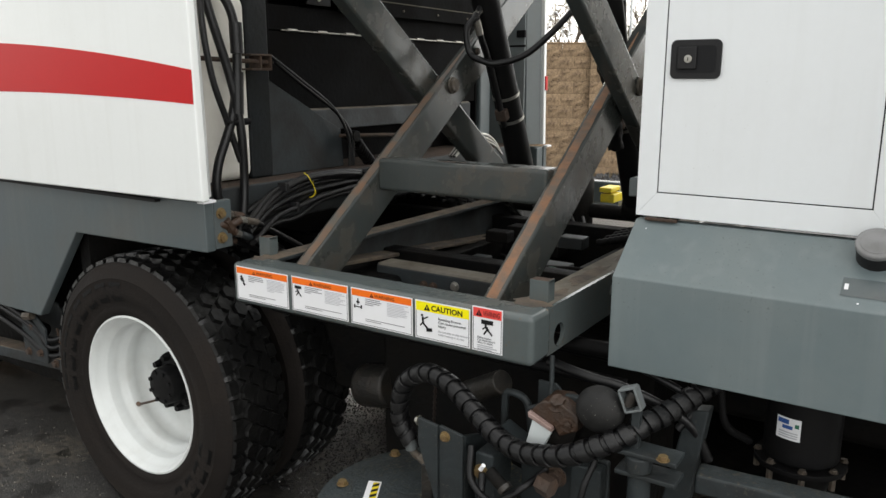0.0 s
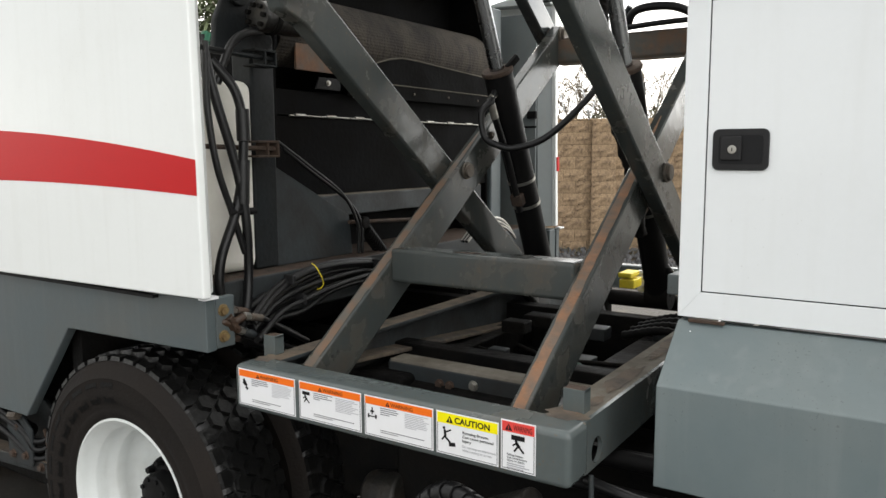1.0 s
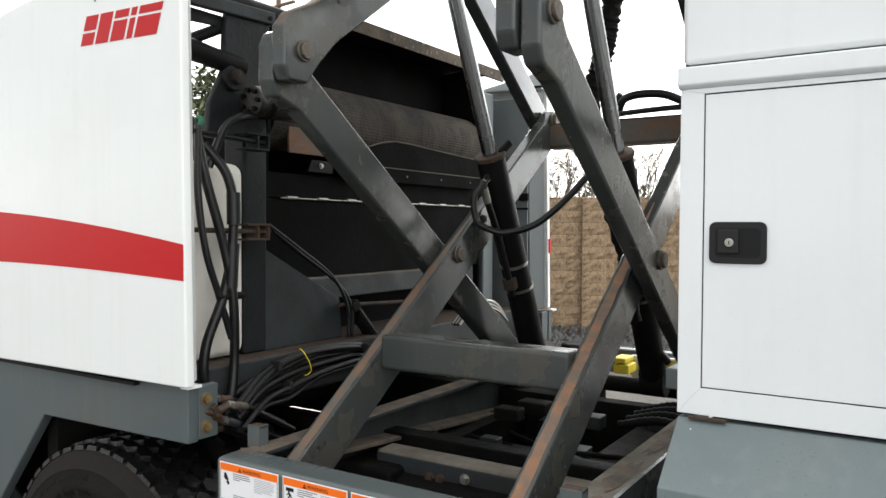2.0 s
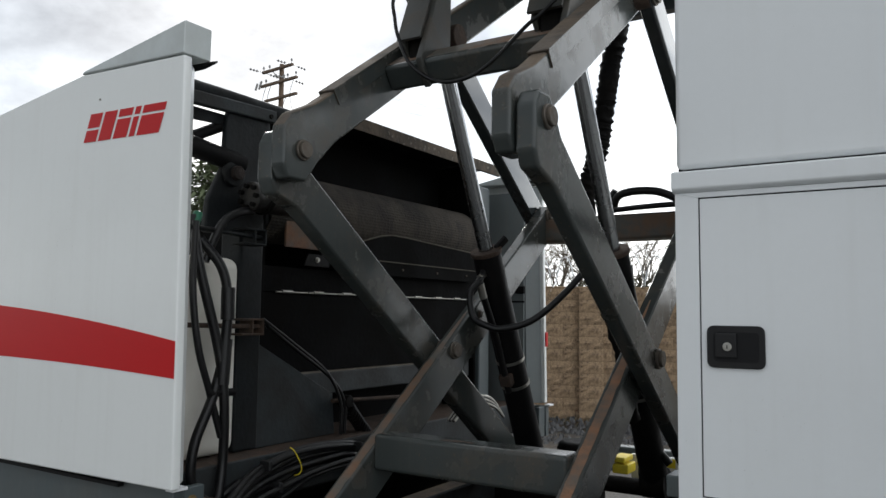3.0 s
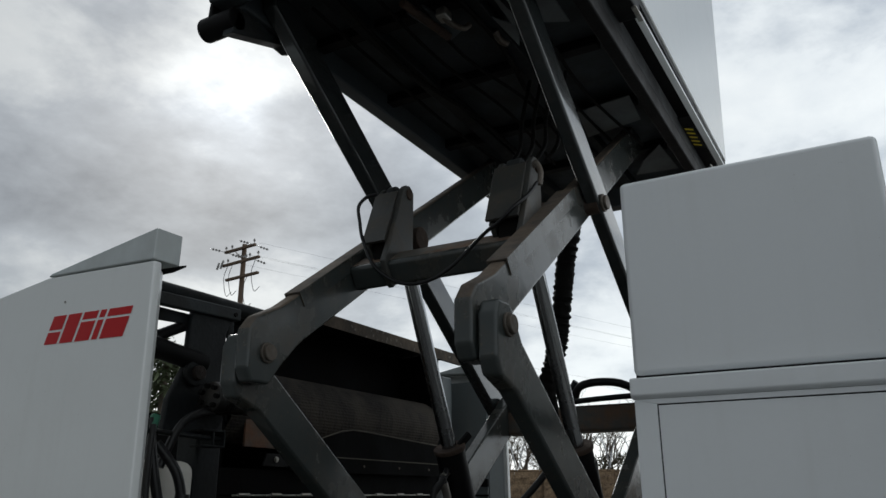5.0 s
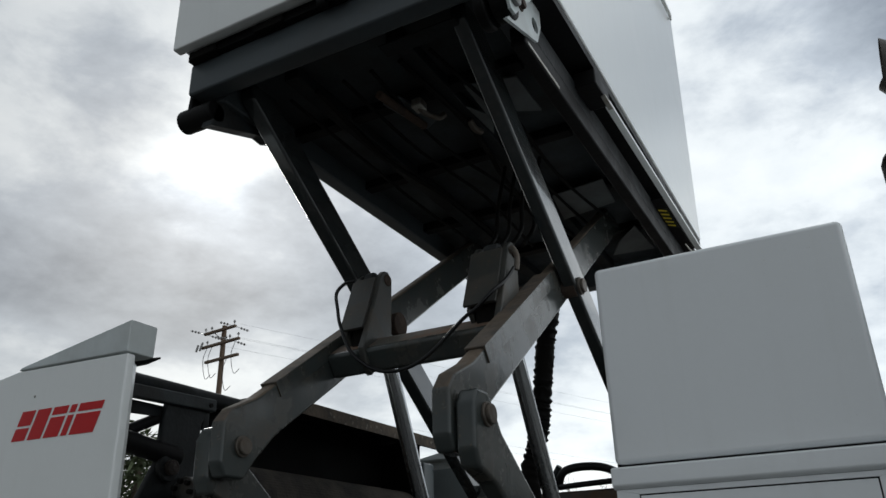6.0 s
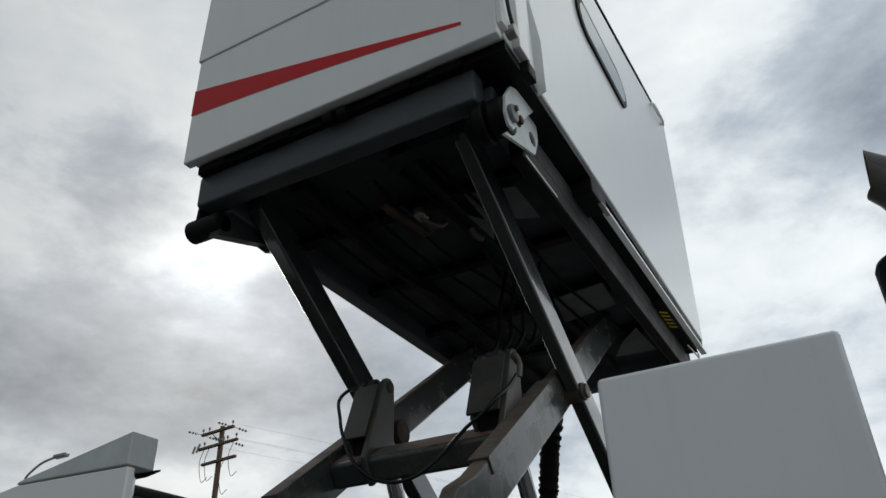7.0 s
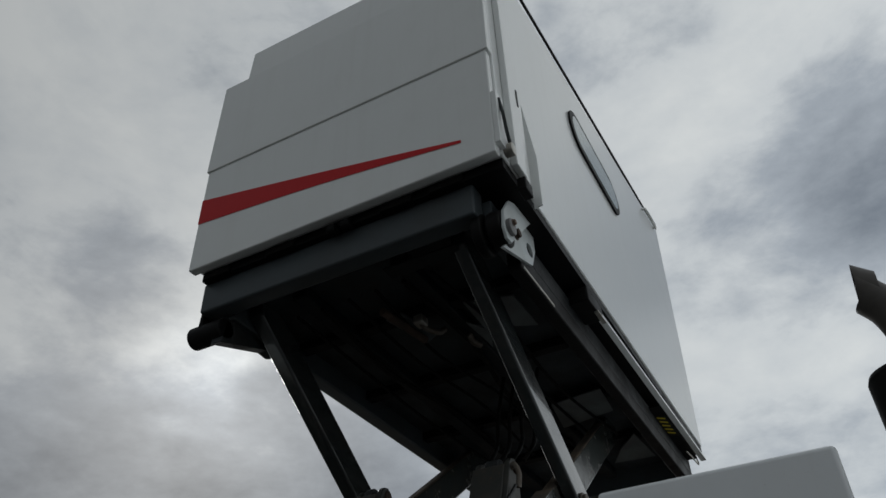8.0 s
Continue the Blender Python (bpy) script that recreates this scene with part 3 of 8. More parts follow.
# ---- ground and surroundings ----
def build_ground():
    b = bmesh.new()
    n = 14
    xs = [-600, -200, -60, -20, -8, -4, -2, 0, 2, 4, 8, 20, 60, 200, 600]
    grid = [[b.verts.new((x, y, GROUND)) for x in xs] for y in xs]
    for i in range(n):
        for j in range(n):
            b.faces.new((grid[i][j], grid[i][j + 1], grid[i + 1][j + 1], grid[i + 1][j]))
    tagged(part("ground", b, ASPHALT), "dark damp asphalt of a yard with pale sandy patches", "ground", kind="structure")


build_ground()
WALL_C, WALL_YAW = Vector((-4.6, 12.35, GROUND)), radians(30)
WALL_U = Vector((math.cos(WALL_YAW), math.sin(WALL_YAW), 0))
WALL_N = Vector((math.sin(WALL_YAW), -math.cos(WALL_YAW), 0))


def wall_point(s, out, z):
    return WALL_C + WALL_U * s + WALL_N * out + Vector((0, 0, z))


def build_block_wall():
    wall = thing("block_wall", WALL_C, "tan split-face concrete block boundary wall with pilasters", "wall", kind="structure")
    b = beam(wall_point(-14, -0.1, 1.05), wall_point(14, -0.1, 1.05), 0.17, 2.1, side=WALL_N, bev=0)
    part("core", b, MORTAR, wall)
    # one rough block, shared by all
    rng = random.Random(4)
    b = bmesh.new()
    bmesh.ops.create_grid(b, x_segments=5, y_segments=4, size=0.5)
    for v in b.verts:
        edge = abs(abs(v.co.x) - 0.5) < 1e-4 or abs(abs(v.co.y) - 0.5) < 1e-4
        v.co = Vector((v.co.x * 0.394, -0.020 if edge else -0.022 - rng.uniform(0, 0.022), v.co.y * 0.194))
    made = bmesh.ops.extrude_edge_only(b, edges=[e for e in b.edges if e.is_boundary])
    for v in made["geom"]:
        if isinstance(v, bmesh.types.BMVert):
            v.co.y = 0.03
    bmesh.ops.recalc_face_normals(b, faces=b.faces)
    block = bpy.data.meshes.new("block")
    b.to_mesh(block)
    b.free()
    block.materials.append(BLOCK)
    turn = Matrix.Rotation(WALL_YAW, 4, "Z")
    flip = Matrix.Rotation(math.pi, 4, "Y")

    def lay(s, out, row, wide=1.0):
        ob = new("block", block)
        ob.parent = wall
        p = wall_point(s, out, 0.1 + row * 0.2) - WALL_C
        ob.matrix_local = Matrix.Translation(p) @ turn @ (flip if rng.random() < 0.5 else Matrix()) @ Matrix.Diagonal((wide, 1, 1, 1))

    far = None
    for row in range(11):
        for i in range(-30, 31):
            s = i * 0.4 + (0.2 if row % 2 else 0)
            if abs(s + 0.2) > 5.2:
                far = far or bmesh.new()
                p = wall_point(s, 0.0, 0.1 + row * 0.2)
                far = beam(p - WALL_U * 0.197, p + WALL_U * 0.197, 0.07, 0.194, side=WALL_N, bev=0, bm=far)
            else:
                lay(s, 0.0, row)
    tagged(part("far_blocks", far, BLOCK, wall), kind="stuff")
    # pilaster, a block wide, standing proud of the wall
    for s0 in (-0.53,):
        b = beam(wall_point(s0, 0.02, 1.06), wall_point(s0 + 0.36, 0.02, 1.06), 0.14, 2.12, side=WALL_N, bev=0)
        part("pilaster_core", b, MORTAR, wall)
        for row in range(11):
            lay(s0 + 0.18, 0.09, row)
    b = beam(wall_point(-14, -0.08, 2.205), wall_point(14, -0.08, 2.205), 0.22, 0.03, side=WALL_N, bev=0.008)
    part("coping", b, BLOCK, wall)
    # coils of razor wire along the top
    pts = []
    for i in range(1100):
        a = i * 2 * math.pi / 34
        pts.append(wall_point(-6 + i * 0.011, 0.0 + 0.24 * math.sin(a), 2.46 + 0.25 * math.cos(a) + 0.03 * math.sin(i * 0.013)))
    b = hose(pts, 0.010, seg=4, steps=1)
    for i in range(0, 1100, 4):
        p = pts[i]
        b = beam(p - Vector((0.02, 0, 0.02)), p + Vector((0.02, 0, 0.02)), 0.006, 0.012, bev=0, bm=b)
    tagged(part("razor_wire", b, WIREM), "galvanised razor wire coiled along the wall top", "wire", kind="stuff")
    for s in (-4.5, -2.2, 0.1, 2.4, 4.7):
        b = rod(wall_point(s, -0.1, 2.2), wall_point(s, -0.1, 2.95), 0.02, seg=8)
        tagged(part("fence_post", b, WIREM), "thin galvanised fence post on the block wall", "fence post", group="fence posts on the wall")


build_block_wall()


def bare_tree(at, height, seed, spread=0.55):
    rng = random.Random(seed)
    tree = thing("bare_tree", at, "leafless winter tree with fine spreading twigs", "tree", group="bare trees behind the wall")
    trunk, twigs = bmesh.new(), bmesh.new()

    def grow(p, d, n, r, level):
        q = p + d * n
        mid = (p + q) / 2 + Vector([rng.uniform(-1, 1) for _ in range(3)]) * n * 0.06
        hose([p, mid, q], r, seg=7 if level < 2 else 4, steps=2, bm=trunk if level < 3 else twigs,
             radius=lambda i, m: r * (1 - 0.38 * i / (m - 1)))
        if level >= 6:
            return
        for _ in range(3 if level < 5 else 2):
            side = Vector([rng.uniform(-1, 1) for _ in range(3)])
            nd = (d + side * spread * (1.0 + 0.12 * level) + Vector((0, 0, 0.08))).normalized()
            grow(p + (q - p) * rng.uniform(0.6, 1.0), nd, n * rng.uniform(0.6, 0.82), r * 0.57, level + 1)

    grow(Vector(at), Vector((0, 0, 1)), height * 0.3, height * 0.018, 0)
    part("trunk", trunk, BARK, tree)
    tagged(part("crown", twigs, BARK, tree), kind="stuff")


for k, (s, back, h) in enumerate(((-2.9, 9, 6.2), (-1.4, 6, 5.4), (-0.2, 7, 5.6), (1.0, 5, 5.2), (2.0, 9, 6.3), (3.6, 6, 5.6), (5.6, 8, 6.2), (-5.0, 8, 6.0))):
    p = wall_point(s, -back, 0)
    bare_tree(p, h * 0.93, 11 + k)


def conifer(at, height, seed):
    """A feathery evergreen: drooping boughs carrying many small sprays."""
    rng = random.Random(seed)
    tree = thing("evergreen_tree", at, "feathery green evergreen tree with drooping sprays", "tree")
    at = Vector(at)
    part("trunk", hose([at, at + Vector((0.1, 0, height * 0.5)), at + Vector((0, 0.05, height))], 0.14, seg=8, steps=4,
                       radius=lambda i, n: 0.16 * (1 - 0.9 * i / n)), BARK, tree)
    b = bmesh.new()
    for _ in range(115):
        z = height * rng.uniform(0.22, 0.99)
        a = rng.uniform(0, 6.28)
        reach = (1.35 - z / height) * height * 0.30 * rng.uniform(0.5, 1.15)
        d = Vector((math.cos(a), math.sin(a), rng.uniform(-0.25, 0.35)))
        base = at + Vector((0, 0, z))
        for k in range(26):
            p = base + d * reach * (0.2 + 0.8 * k / 26) + Vector([rng.uniform(-0.13, 0.13) for _ in range(3)])
            t = Vector((d.x + rng.uniform(-0.9, 0.9), d.y + rng.uniform(-0.9, 0.9), rng.uniform(-0.9, 0.5))).normalized() * rng.uniform(0.12, 0.26)
            w = t.cross(Vector((rng.uniform(-1, 1), rng.uniform(-1, 1), 1))).normalized() * 0.022
            vs = [b.verts.new(q) for q in (p - w, p + w, p + t * 0.6 + w * 0.8, p + t, p + t * 0.6 - w * 0.8)]
            b.faces.new(vs)
    part("crown", b, LEAF, tree)


conifer((-8.2, 6.95, GROUND), 3.62, 3)
conifer((-12.2, 8.6, GROUND), 5.2, 5)


def build_utility_pole():
    base = Vector((-21.75, 22.0, GROUND))
    pole = thing("utility_pole", base, "weathered wooden utility pole with three crossarms", "utility pole")
    top = base + Vector((0.0, 0, 11.6))
    part("mast", rod(base, top, 0.15, 0.095, seg=14), POLEM, pole)
    u = Vector((0.986, -0.12, 0)).normalized()
    v = Vector((-u.y, u.x, 0))
    for row, (z, n, off) in enumerate(((-0.2, 0.93, -0.08), (-0.76, 1.13, 0.0), (-1.41, 0.97, 0.16))):
        c = top + Vector((0, 0, z)) - v * 0.15 + u * off
        arm = part("crossarm", beam(c - u * n, c + u * n, 0.10, 0.12, side=(0, 0, 1), bev=0.01), POLEM, pole)
        for f in ((-0.95, -0.55, 0.92), (-0.97, -0.7, 0.3, 0.5, 0.94), ())[row]:
            p = c + u * n * f + Vector((0, 0, 0.06))
            b = rod(p, p + Vector((0, 0, 0.10)), 0.012, seg=6)
            b = rod(p + Vector((0, 0, 0.08)), p + Vector((0, 0, 0.19)), 0.04, 0.028, seg=10, bm=b)
            b = rod(p + Vector((0, 0, 0.12)), p + Vector((0, 0, 0.145)), 0.05, seg=10, bm=b)
            part("insulator", b, CERAMIC, arm)
        # dead-end strings of discs, drawn out along the lines on both sides of the arm
        for f in ((-0.93, 0.93), (0.6,), ())[row]:
            for s in (-1, 1):
                p = c + u * n * f
                q = p + v * s * 0.75 - Vector((0, 0, 0.03))
                b = rod(p, q, 0.012, seg=6)
                for k in range(3):
                    m = p.lerp(q, 0.45 + 0.2 * k)
                    b = rod(m, m + v * s * 0.03, 0.05, seg=10, bm=b)
                part("insulator_string", b, CERAMIC, arm)
        if row == 1:
            for f in (-1.08, -0.88):
                p = c + u * n * f - v * 0.1
                b = rod(p + Vector((0, 0, 0.12)), p + Vector((0, 0, -0.16)) - v * 0.08, 0.045, seg=10)
                part("cutout", b, CERAMIC, arm, "pale ceramic fuse cutout")
    part("brace", beam(top + Vector((0, 0, -0.62)) - v * 0.11, top + Vector((0, 0, -0.24)) - v * 0.13 - u * 0.42, 0.03, 0.012, side=(0, 0, 1), bev=0.002), POLEM, pole)
    for f, z in ((-0.9, -0.75), (-0.62, -0.75), (0.65, -0.8), (0.25, -1.4)):
        p = top + u * f * 1.1 + Vector((0, 0, z))
        part("jumper_wire", hose([p, p + Vector((0, 0, -0.5)) - u * 0.18, p + Vector((0, 0, -1.25)) + u * 0.05, p + Vector((0, 0, -1.15)) + u * 0.38], 0.013, seg=5), DARKWIRE, pole)
    for k in range(6):
        p = base + Vector((0, 0, 6.2 + 0.45 * k))
        part("step", rod(p, p + u * 0.3 + Vector((0, 0, 0.02)), 0.02, seg=6), CERAMIC, pole)
    for k, (z, f) in enumerate(((-0.1, -0.9), (-0.1, 0.9), (-0.65, -0.6), (-0.65, 0.9), (-2.9, 0.05), (-3.2, 0.05))):
        p = top + u * f + Vector((0, 0, z))
        q = p + Vector((30, 52, -1.5))
        mid = (p + q) / 2 - Vector((0, 0, 1.1))
        tagged(part("power_line", hose([p, mid, q], 0.003, seg=4, steps=10), DARKWIRE), "thin dark overhead power line", "cable", group="power lines from the pole")


build_utility_pole()


def build_street_lamp():
    base = Vector((-27.6, 18.1, GROUND))
    lamp = thing("street_lamp", base, "grey street lamp with a curved outreach arm", "street lamp")
    part("mast", rod(base, base + Vector((0, 0, 9.55)), 0.1, 0.07, seg=12), WIREM, lamp)
    p = base + Vector((0, 0, 9.5))
    part("arm", hose([p, p + Vector((0.15, 0, 0.25)), p + Vector((0.8, 0, 0.58)), p + Vector((1.6, 0, 0.70))], 0.045, seg=8), WIREM, lamp)
    part("lamp_head", box(p.x + 1.5, p.x + 2.15, p.y - 0.12, p.y + 0.12, p.z + 0.62, p.z + 0.76, 0.04), CERAMIC, lamp)


build_street_lamp()


def build_shrubs():
    rng = random.Random(8)
    b = bmesh.new()
    for _ in range(1500):
        s = rng.uniform(-5, 5)
        p = wall_point(s, rng.uniform(0.15, 0.5), rng.uniform(0, 0.14 + 0.08 * math.sin(s * 3)))
        t = Vector((rng.uniform(-1, 1), rng.uniform(-1, 1), rng.uniform(0, 1.4))).normalized() * rng.uniform(0.05, 0.16)
        w = t.cross(Vector((rng.uniform(-1, 1), rng.uniform(-1, 1), 0.5))).normalized() * 0.008
        b.faces.new([b.verts.new(q) for q in (p - w, p + w, p + t)])
    tagged(part("weeds", b, LEAF_DRY), "dry weeds along the foot of the wall", "weeds", kind="stuff")
    b = bmesh.new()
    for _ in range(3600):
        s, out = rng.uniform(-5, 5), rng.uniform(0.12, 2.1)
        r = rng.uniform(0.018, 0.055)
        c = wall_point(s, out, r * 0.3 + max(0.0, 0.09 * (1 - out / 1.4)))
        ring = [b.verts.new(c + Vector((math.cos(a) * r * rng.uniform(0.7, 1.2), math.sin(a) * r * rng.uniform(0.7, 1.2), -r * 0.5))) for a in (0.2, 1.5, 2.7, 4.0, 5.2)]
        top = b.verts.new(c + Vector((rng.uniform(-0.4, 0.4) * r, rng.uniform(-0.4, 0.4) * r, r * 0.7)))
        for i in range(5):
            b.faces.new((ring[i], ring[(i + 1) % 5], top))
    tagged(part("dark_stones", b, STONE), "loose dark stones banked against the wall", "stones", kind="stuff")
    b = bmesh.new()
    for _ in range(9000):
        s = rng.uniform(-6, 6)
        top = 2.42 + 0.16 * math.sin(s * 1.7) + 0.10 * math.sin(s * 4.1 + 1)
        p = wall_point(s, -rng.uniform(1.2, 2.4), 1.7 + (top - 1.7) * rng.random() ** 0.7)
        t = Vector((rng.uniform(-1, 1), rng.uniform(-1, 1), rng.uniform(-0.2, 1.4))).normalized() * rng.uniform(0.05, 0.17)
        w = t.cross(Vector((rng.uniform(-1, 1), rng.uniform(-1, 1), 0.5))).normalized() * rng.uniform(0.008, 0.022)
        b.faces.new([b.verts.new(q) for q in (p - w, p + w, p + t)])
    tagged(part("dry_hedge", b, HEDGE), "scrubby brown-green hedge behind the wall", "hedge", kind="stuff")


build_shrubs()


def build_wet_gravel():
    """Loose wet grit on the asphalt under the truck, behind the rear wheels."""
    rng = random.Random(41)
    b = bmesh.new()
    for _ in range(6500):
        x, y = rng.uniform(-2.55, -1.75), rng.uniform(2.0, 3.05)
        r = rng.uniform(0.002, 0.0055)
        c = Vector((x, y, GROUND + r * 0.4))
        ring = [b.verts.new(c + Vector((math.cos(a) * r * rng.uniform(0.7, 1.2), math.sin(a) * r * rng.uniform(0.7, 1.2), -r * 0.4))) for a in (0.2, 1.5, 2.7, 4.0, 5.2)]
        top = b.verts.new(c + Vector((rng.uniform(-0.3, 0.3) * r, rng.uniform(-0.3, 0.3) * r, r * 0.7)))
        for i in range(5):
            b.faces.new((ring[i], ring[(i + 1) % 5], top))
    tagged(part("wet_gravel", b, GRIT), "dark wet grit glinting under the truck", "gravel", kind="stuff")


build_wet_gravel()


def build_loose_sand():
    """Pale grains and crumbs scattered on the asphalt beside the truck."""
    rng = random.Random(52)
    b = bmesh.new()
    for _ in range(1000):
        x, y = rng.gauss(-3.0, 0.55), rng.gauss(1.45, 0.25)
        r = rng.choice((0.0015, 0.0015, 0.002, 0.003, 0.0045))
        c = Vector((x, y, GROUND))
        ring = [b.verts.new(c + Vector((math.cos(a) * r * rng.uniform(0.7, 1.2), math.sin(a) * r * rng.uniform(0.7, 1.2), 0))) for a in (0.2, 2.2, 4.2)]
        top = b.verts.new(c + Vector((0, 0, r)))
        for i in range(3):
            b.faces.new((ring[i], ring[(i + 1) % 3], top))
    tagged(part("loose_sand", b, DUSTY), "pale sand grains scattered on damp asphalt", "sand", kind="stuff")


build_loose_sand()


# ---- the sweeper truck ----
MID_Y = 2.77                      # the truck's middle plane
NEAR_Y, FAR_Y = 1.508, 4.03       # its side panels
truck = thing("street_sweeper", (-1.35, MID_Y, GROUND), "white and grey street sweeper truck with red stripe parked on asphalt", "truck")


def build_rear_side(y, out):
    """White side panel of the rear body with stripe, cap, skirt. out: -1 for the near side, +1 for the far side."""
    inn = -out
    near = out < 0
    e = 0.0 if near else -0.065
    outline = [(-4.3, 1.225), (-1.885 + e, 1.247), (-1.905 + e, 2.442), (-2.388, 2.457), (-2.853, 2.394), (-4.3, 2.2)]
    panel = part("side_panel", prism(outline, "y", y, y + inn * 0.03, 0.006), WHITE, truck, "white painted steel side panel")
    # folded edge towards the lift
    fold = [(-1.885 + e, y + inn * 0.004), (-1.962 + e, y + inn * 0.1), (-1.99 + e, y + inn * 0.1), (-1.93 + e, y + inn * 0.02)]
    b = bmesh.new()
    low, top = [b.verts.new((p[0], p[1], 1.247)) for p in fold], [b.verts.new((p[0] - 0.02, p[1], 2.44)) for p in fold]
    b.faces.new(low)
    b.faces.new(top[::-1])
    for i in range(4):
        b.faces.new((low[i], top[i], top[(i + 1) % 4], low[(i + 1) % 4]))
    bmesh.ops.recalc_face_normals(b, faces=b.faces)
    bevelled(b, b.edges[:], 0.003, 2)
    part("folded_edge", b, WHITE if near else PANEL_GREY, panel)
    if not near:
        part("edge_reflector", box(-1.957, -1.949, y - 0.022, y + 0.002, 1.552, 1.63, 0.001), RED, panel, "red reflector on the panel's edge")
        part("liner", box(-2.5, -2.04, y - 0.115, y - 0.105, 1.25, 2.40, 0.002), PANEL_GREY, panel, "grey inner liner with a seam")
        part("liner_seam", box(-2.5, -2.035, y - 0.118, y - 0.115, 1.79, 1.80, 0), BLACK, panel)
        part("liner_latch", box(-2.085, -2.03, y - 0.135, y - 0.115, 1.84, 1.88, 0.004), BLACK, panel)
    # red stripe, bowed and widening to the rear
    n, b = 26, bmesh.new()
    rows = []
    for i in range(n + 1):
        x = -4.2 + (4.2 - 1.893 + e) * i / n
        d = (-1.893 + e - x)
        zt = 1.644 + 0.147 * d - 0.0485 * d * d
        zb = 1.543 + 0.055 * d - 0.0265 * d * d
        yy = y + out * 0.0012
        rows.append((b.verts.new((x, yy, zb)), b.verts.new((x, yy, zt))))
    for r0, r1 in zip(rows, rows[1:]):
        b.faces.new((r0[0], r1[0], r1[1], r0[1]))
    part("stripe", b, RED, panel, "bold red stripe decal")
    # wedge cap on top
    cap = prism([(-1.907 + e, 2.446), (-1.905 + e, 2.541), (-2.375, 2.468), (-2.392, 2.459)], "y", y + out * 0.002, y + inn * 0.095, 0.008)
    part("cap", cap, CAP, truck, "pale grey wedge-shaped plastic cap")
    part("deflector", prism([(-1.905, y + inn * 0.118), (-1.985, y + inn * 0.098), (-2.1, y + inn * 0.098), (-2.1, y + inn * 0.14), (-1.985, y + inn * 0.14)], "z", 2.45, 2.456, 0), BLACK, truck, "thin black sheet deflector")
    # grey skirt with the wheel cut-out
    outline = [(-4.3, 1.215), (-1.925, 1.238), (-1.925, 1.077), (-2.645, 1.064), (-2.958, 0.69), (-4.3, 0.67)]
    skirt = part("rear_skirt", prism(outline, "y", y + inn * 0.037, y + inn * 0.075, 0.005), GREY, truck, "grey painted skirt over the rear wheels")
    part("skirt_end", box(-1.955, -1.93, min(y + inn * 0.078, y + inn * 0.15), max(y + inn * 0.078, y + inn * 0.15), 1.08, 1.236, 0.004), GREY, skirt)
    part("filler_strip", box(-1.935, -1.905, min(y + inn * 0.02, y + inn * 0.07), max(y + inn * 0.02, y + inn * 0.07), 1.238, 1.246, 0), PAPER, skirt)
    part("seam_gap", box(-4.2, -2.13, min(y + inn * 0.01, y + inn * 0.03), max(y + inn * 0.01, y + inn * 0.03), 1.226, 1.236, 0), BLACK, skirt)
    if near:
        for z in (1.195, 1.115):
            bolt(skirt, (-1.93, y + 0.105, z), (1, 0, 0), 0.014)
        # the maker's red name mark, as plain slanted blocks
        for u0, u1, slit in ((0.0, 0.17, 0.42), (0.20, 0.37, 0.0), (0.40, 0.58, 0.66), (0.61, 0.68, 0.66), (0.71, 0.99, 0.66)):
            b = bmesh.new()
            for v0, v1 in ((0.0, slit), (slit + 0.08, 1.0)) if slit else ((0.0, 1.0),):
                quad = []
                for u, v in ((u0, v0), (u1, v0), (u1, v1), (u0, v1)):
                    quad.append(b.verts.new((-2.36 + u * 0.362 + v * 0.032, y - 0.0012, 2.238 + v * 0.086 - u * 0.008)))
                b.faces.new(quad)
            part("name_mark", b, RED, panel, "red slanted block of the maker's mark")
        bolt(panel, (-2.285, y - 0.001, 2.365), (0, -1, 0), 0.003, mat=STEEL)


build_rear_side(NEAR_Y, -1)
build_rear_side(FAR_Y, 1)


def revolve(profile, c, seg=64):
    """Profile (radius, y) turned about the wheel's axis through c."""
    b = bmesh.new()
    rings = [[b.verts.new((c[0] + r * math.cos(2 * math.pi * k / seg), yy, c[2] + r * math.sin(2 * math.pi * k / seg))) for k in range(seg)] for r, yy in profile]
    for r0, r1 in zip(rings, rings[1:]):
        for k in range(seg):
            b.faces.new((r0[k], r0[(k + 1) % seg], r1[(k + 1) % seg], r1[k]))
    return b


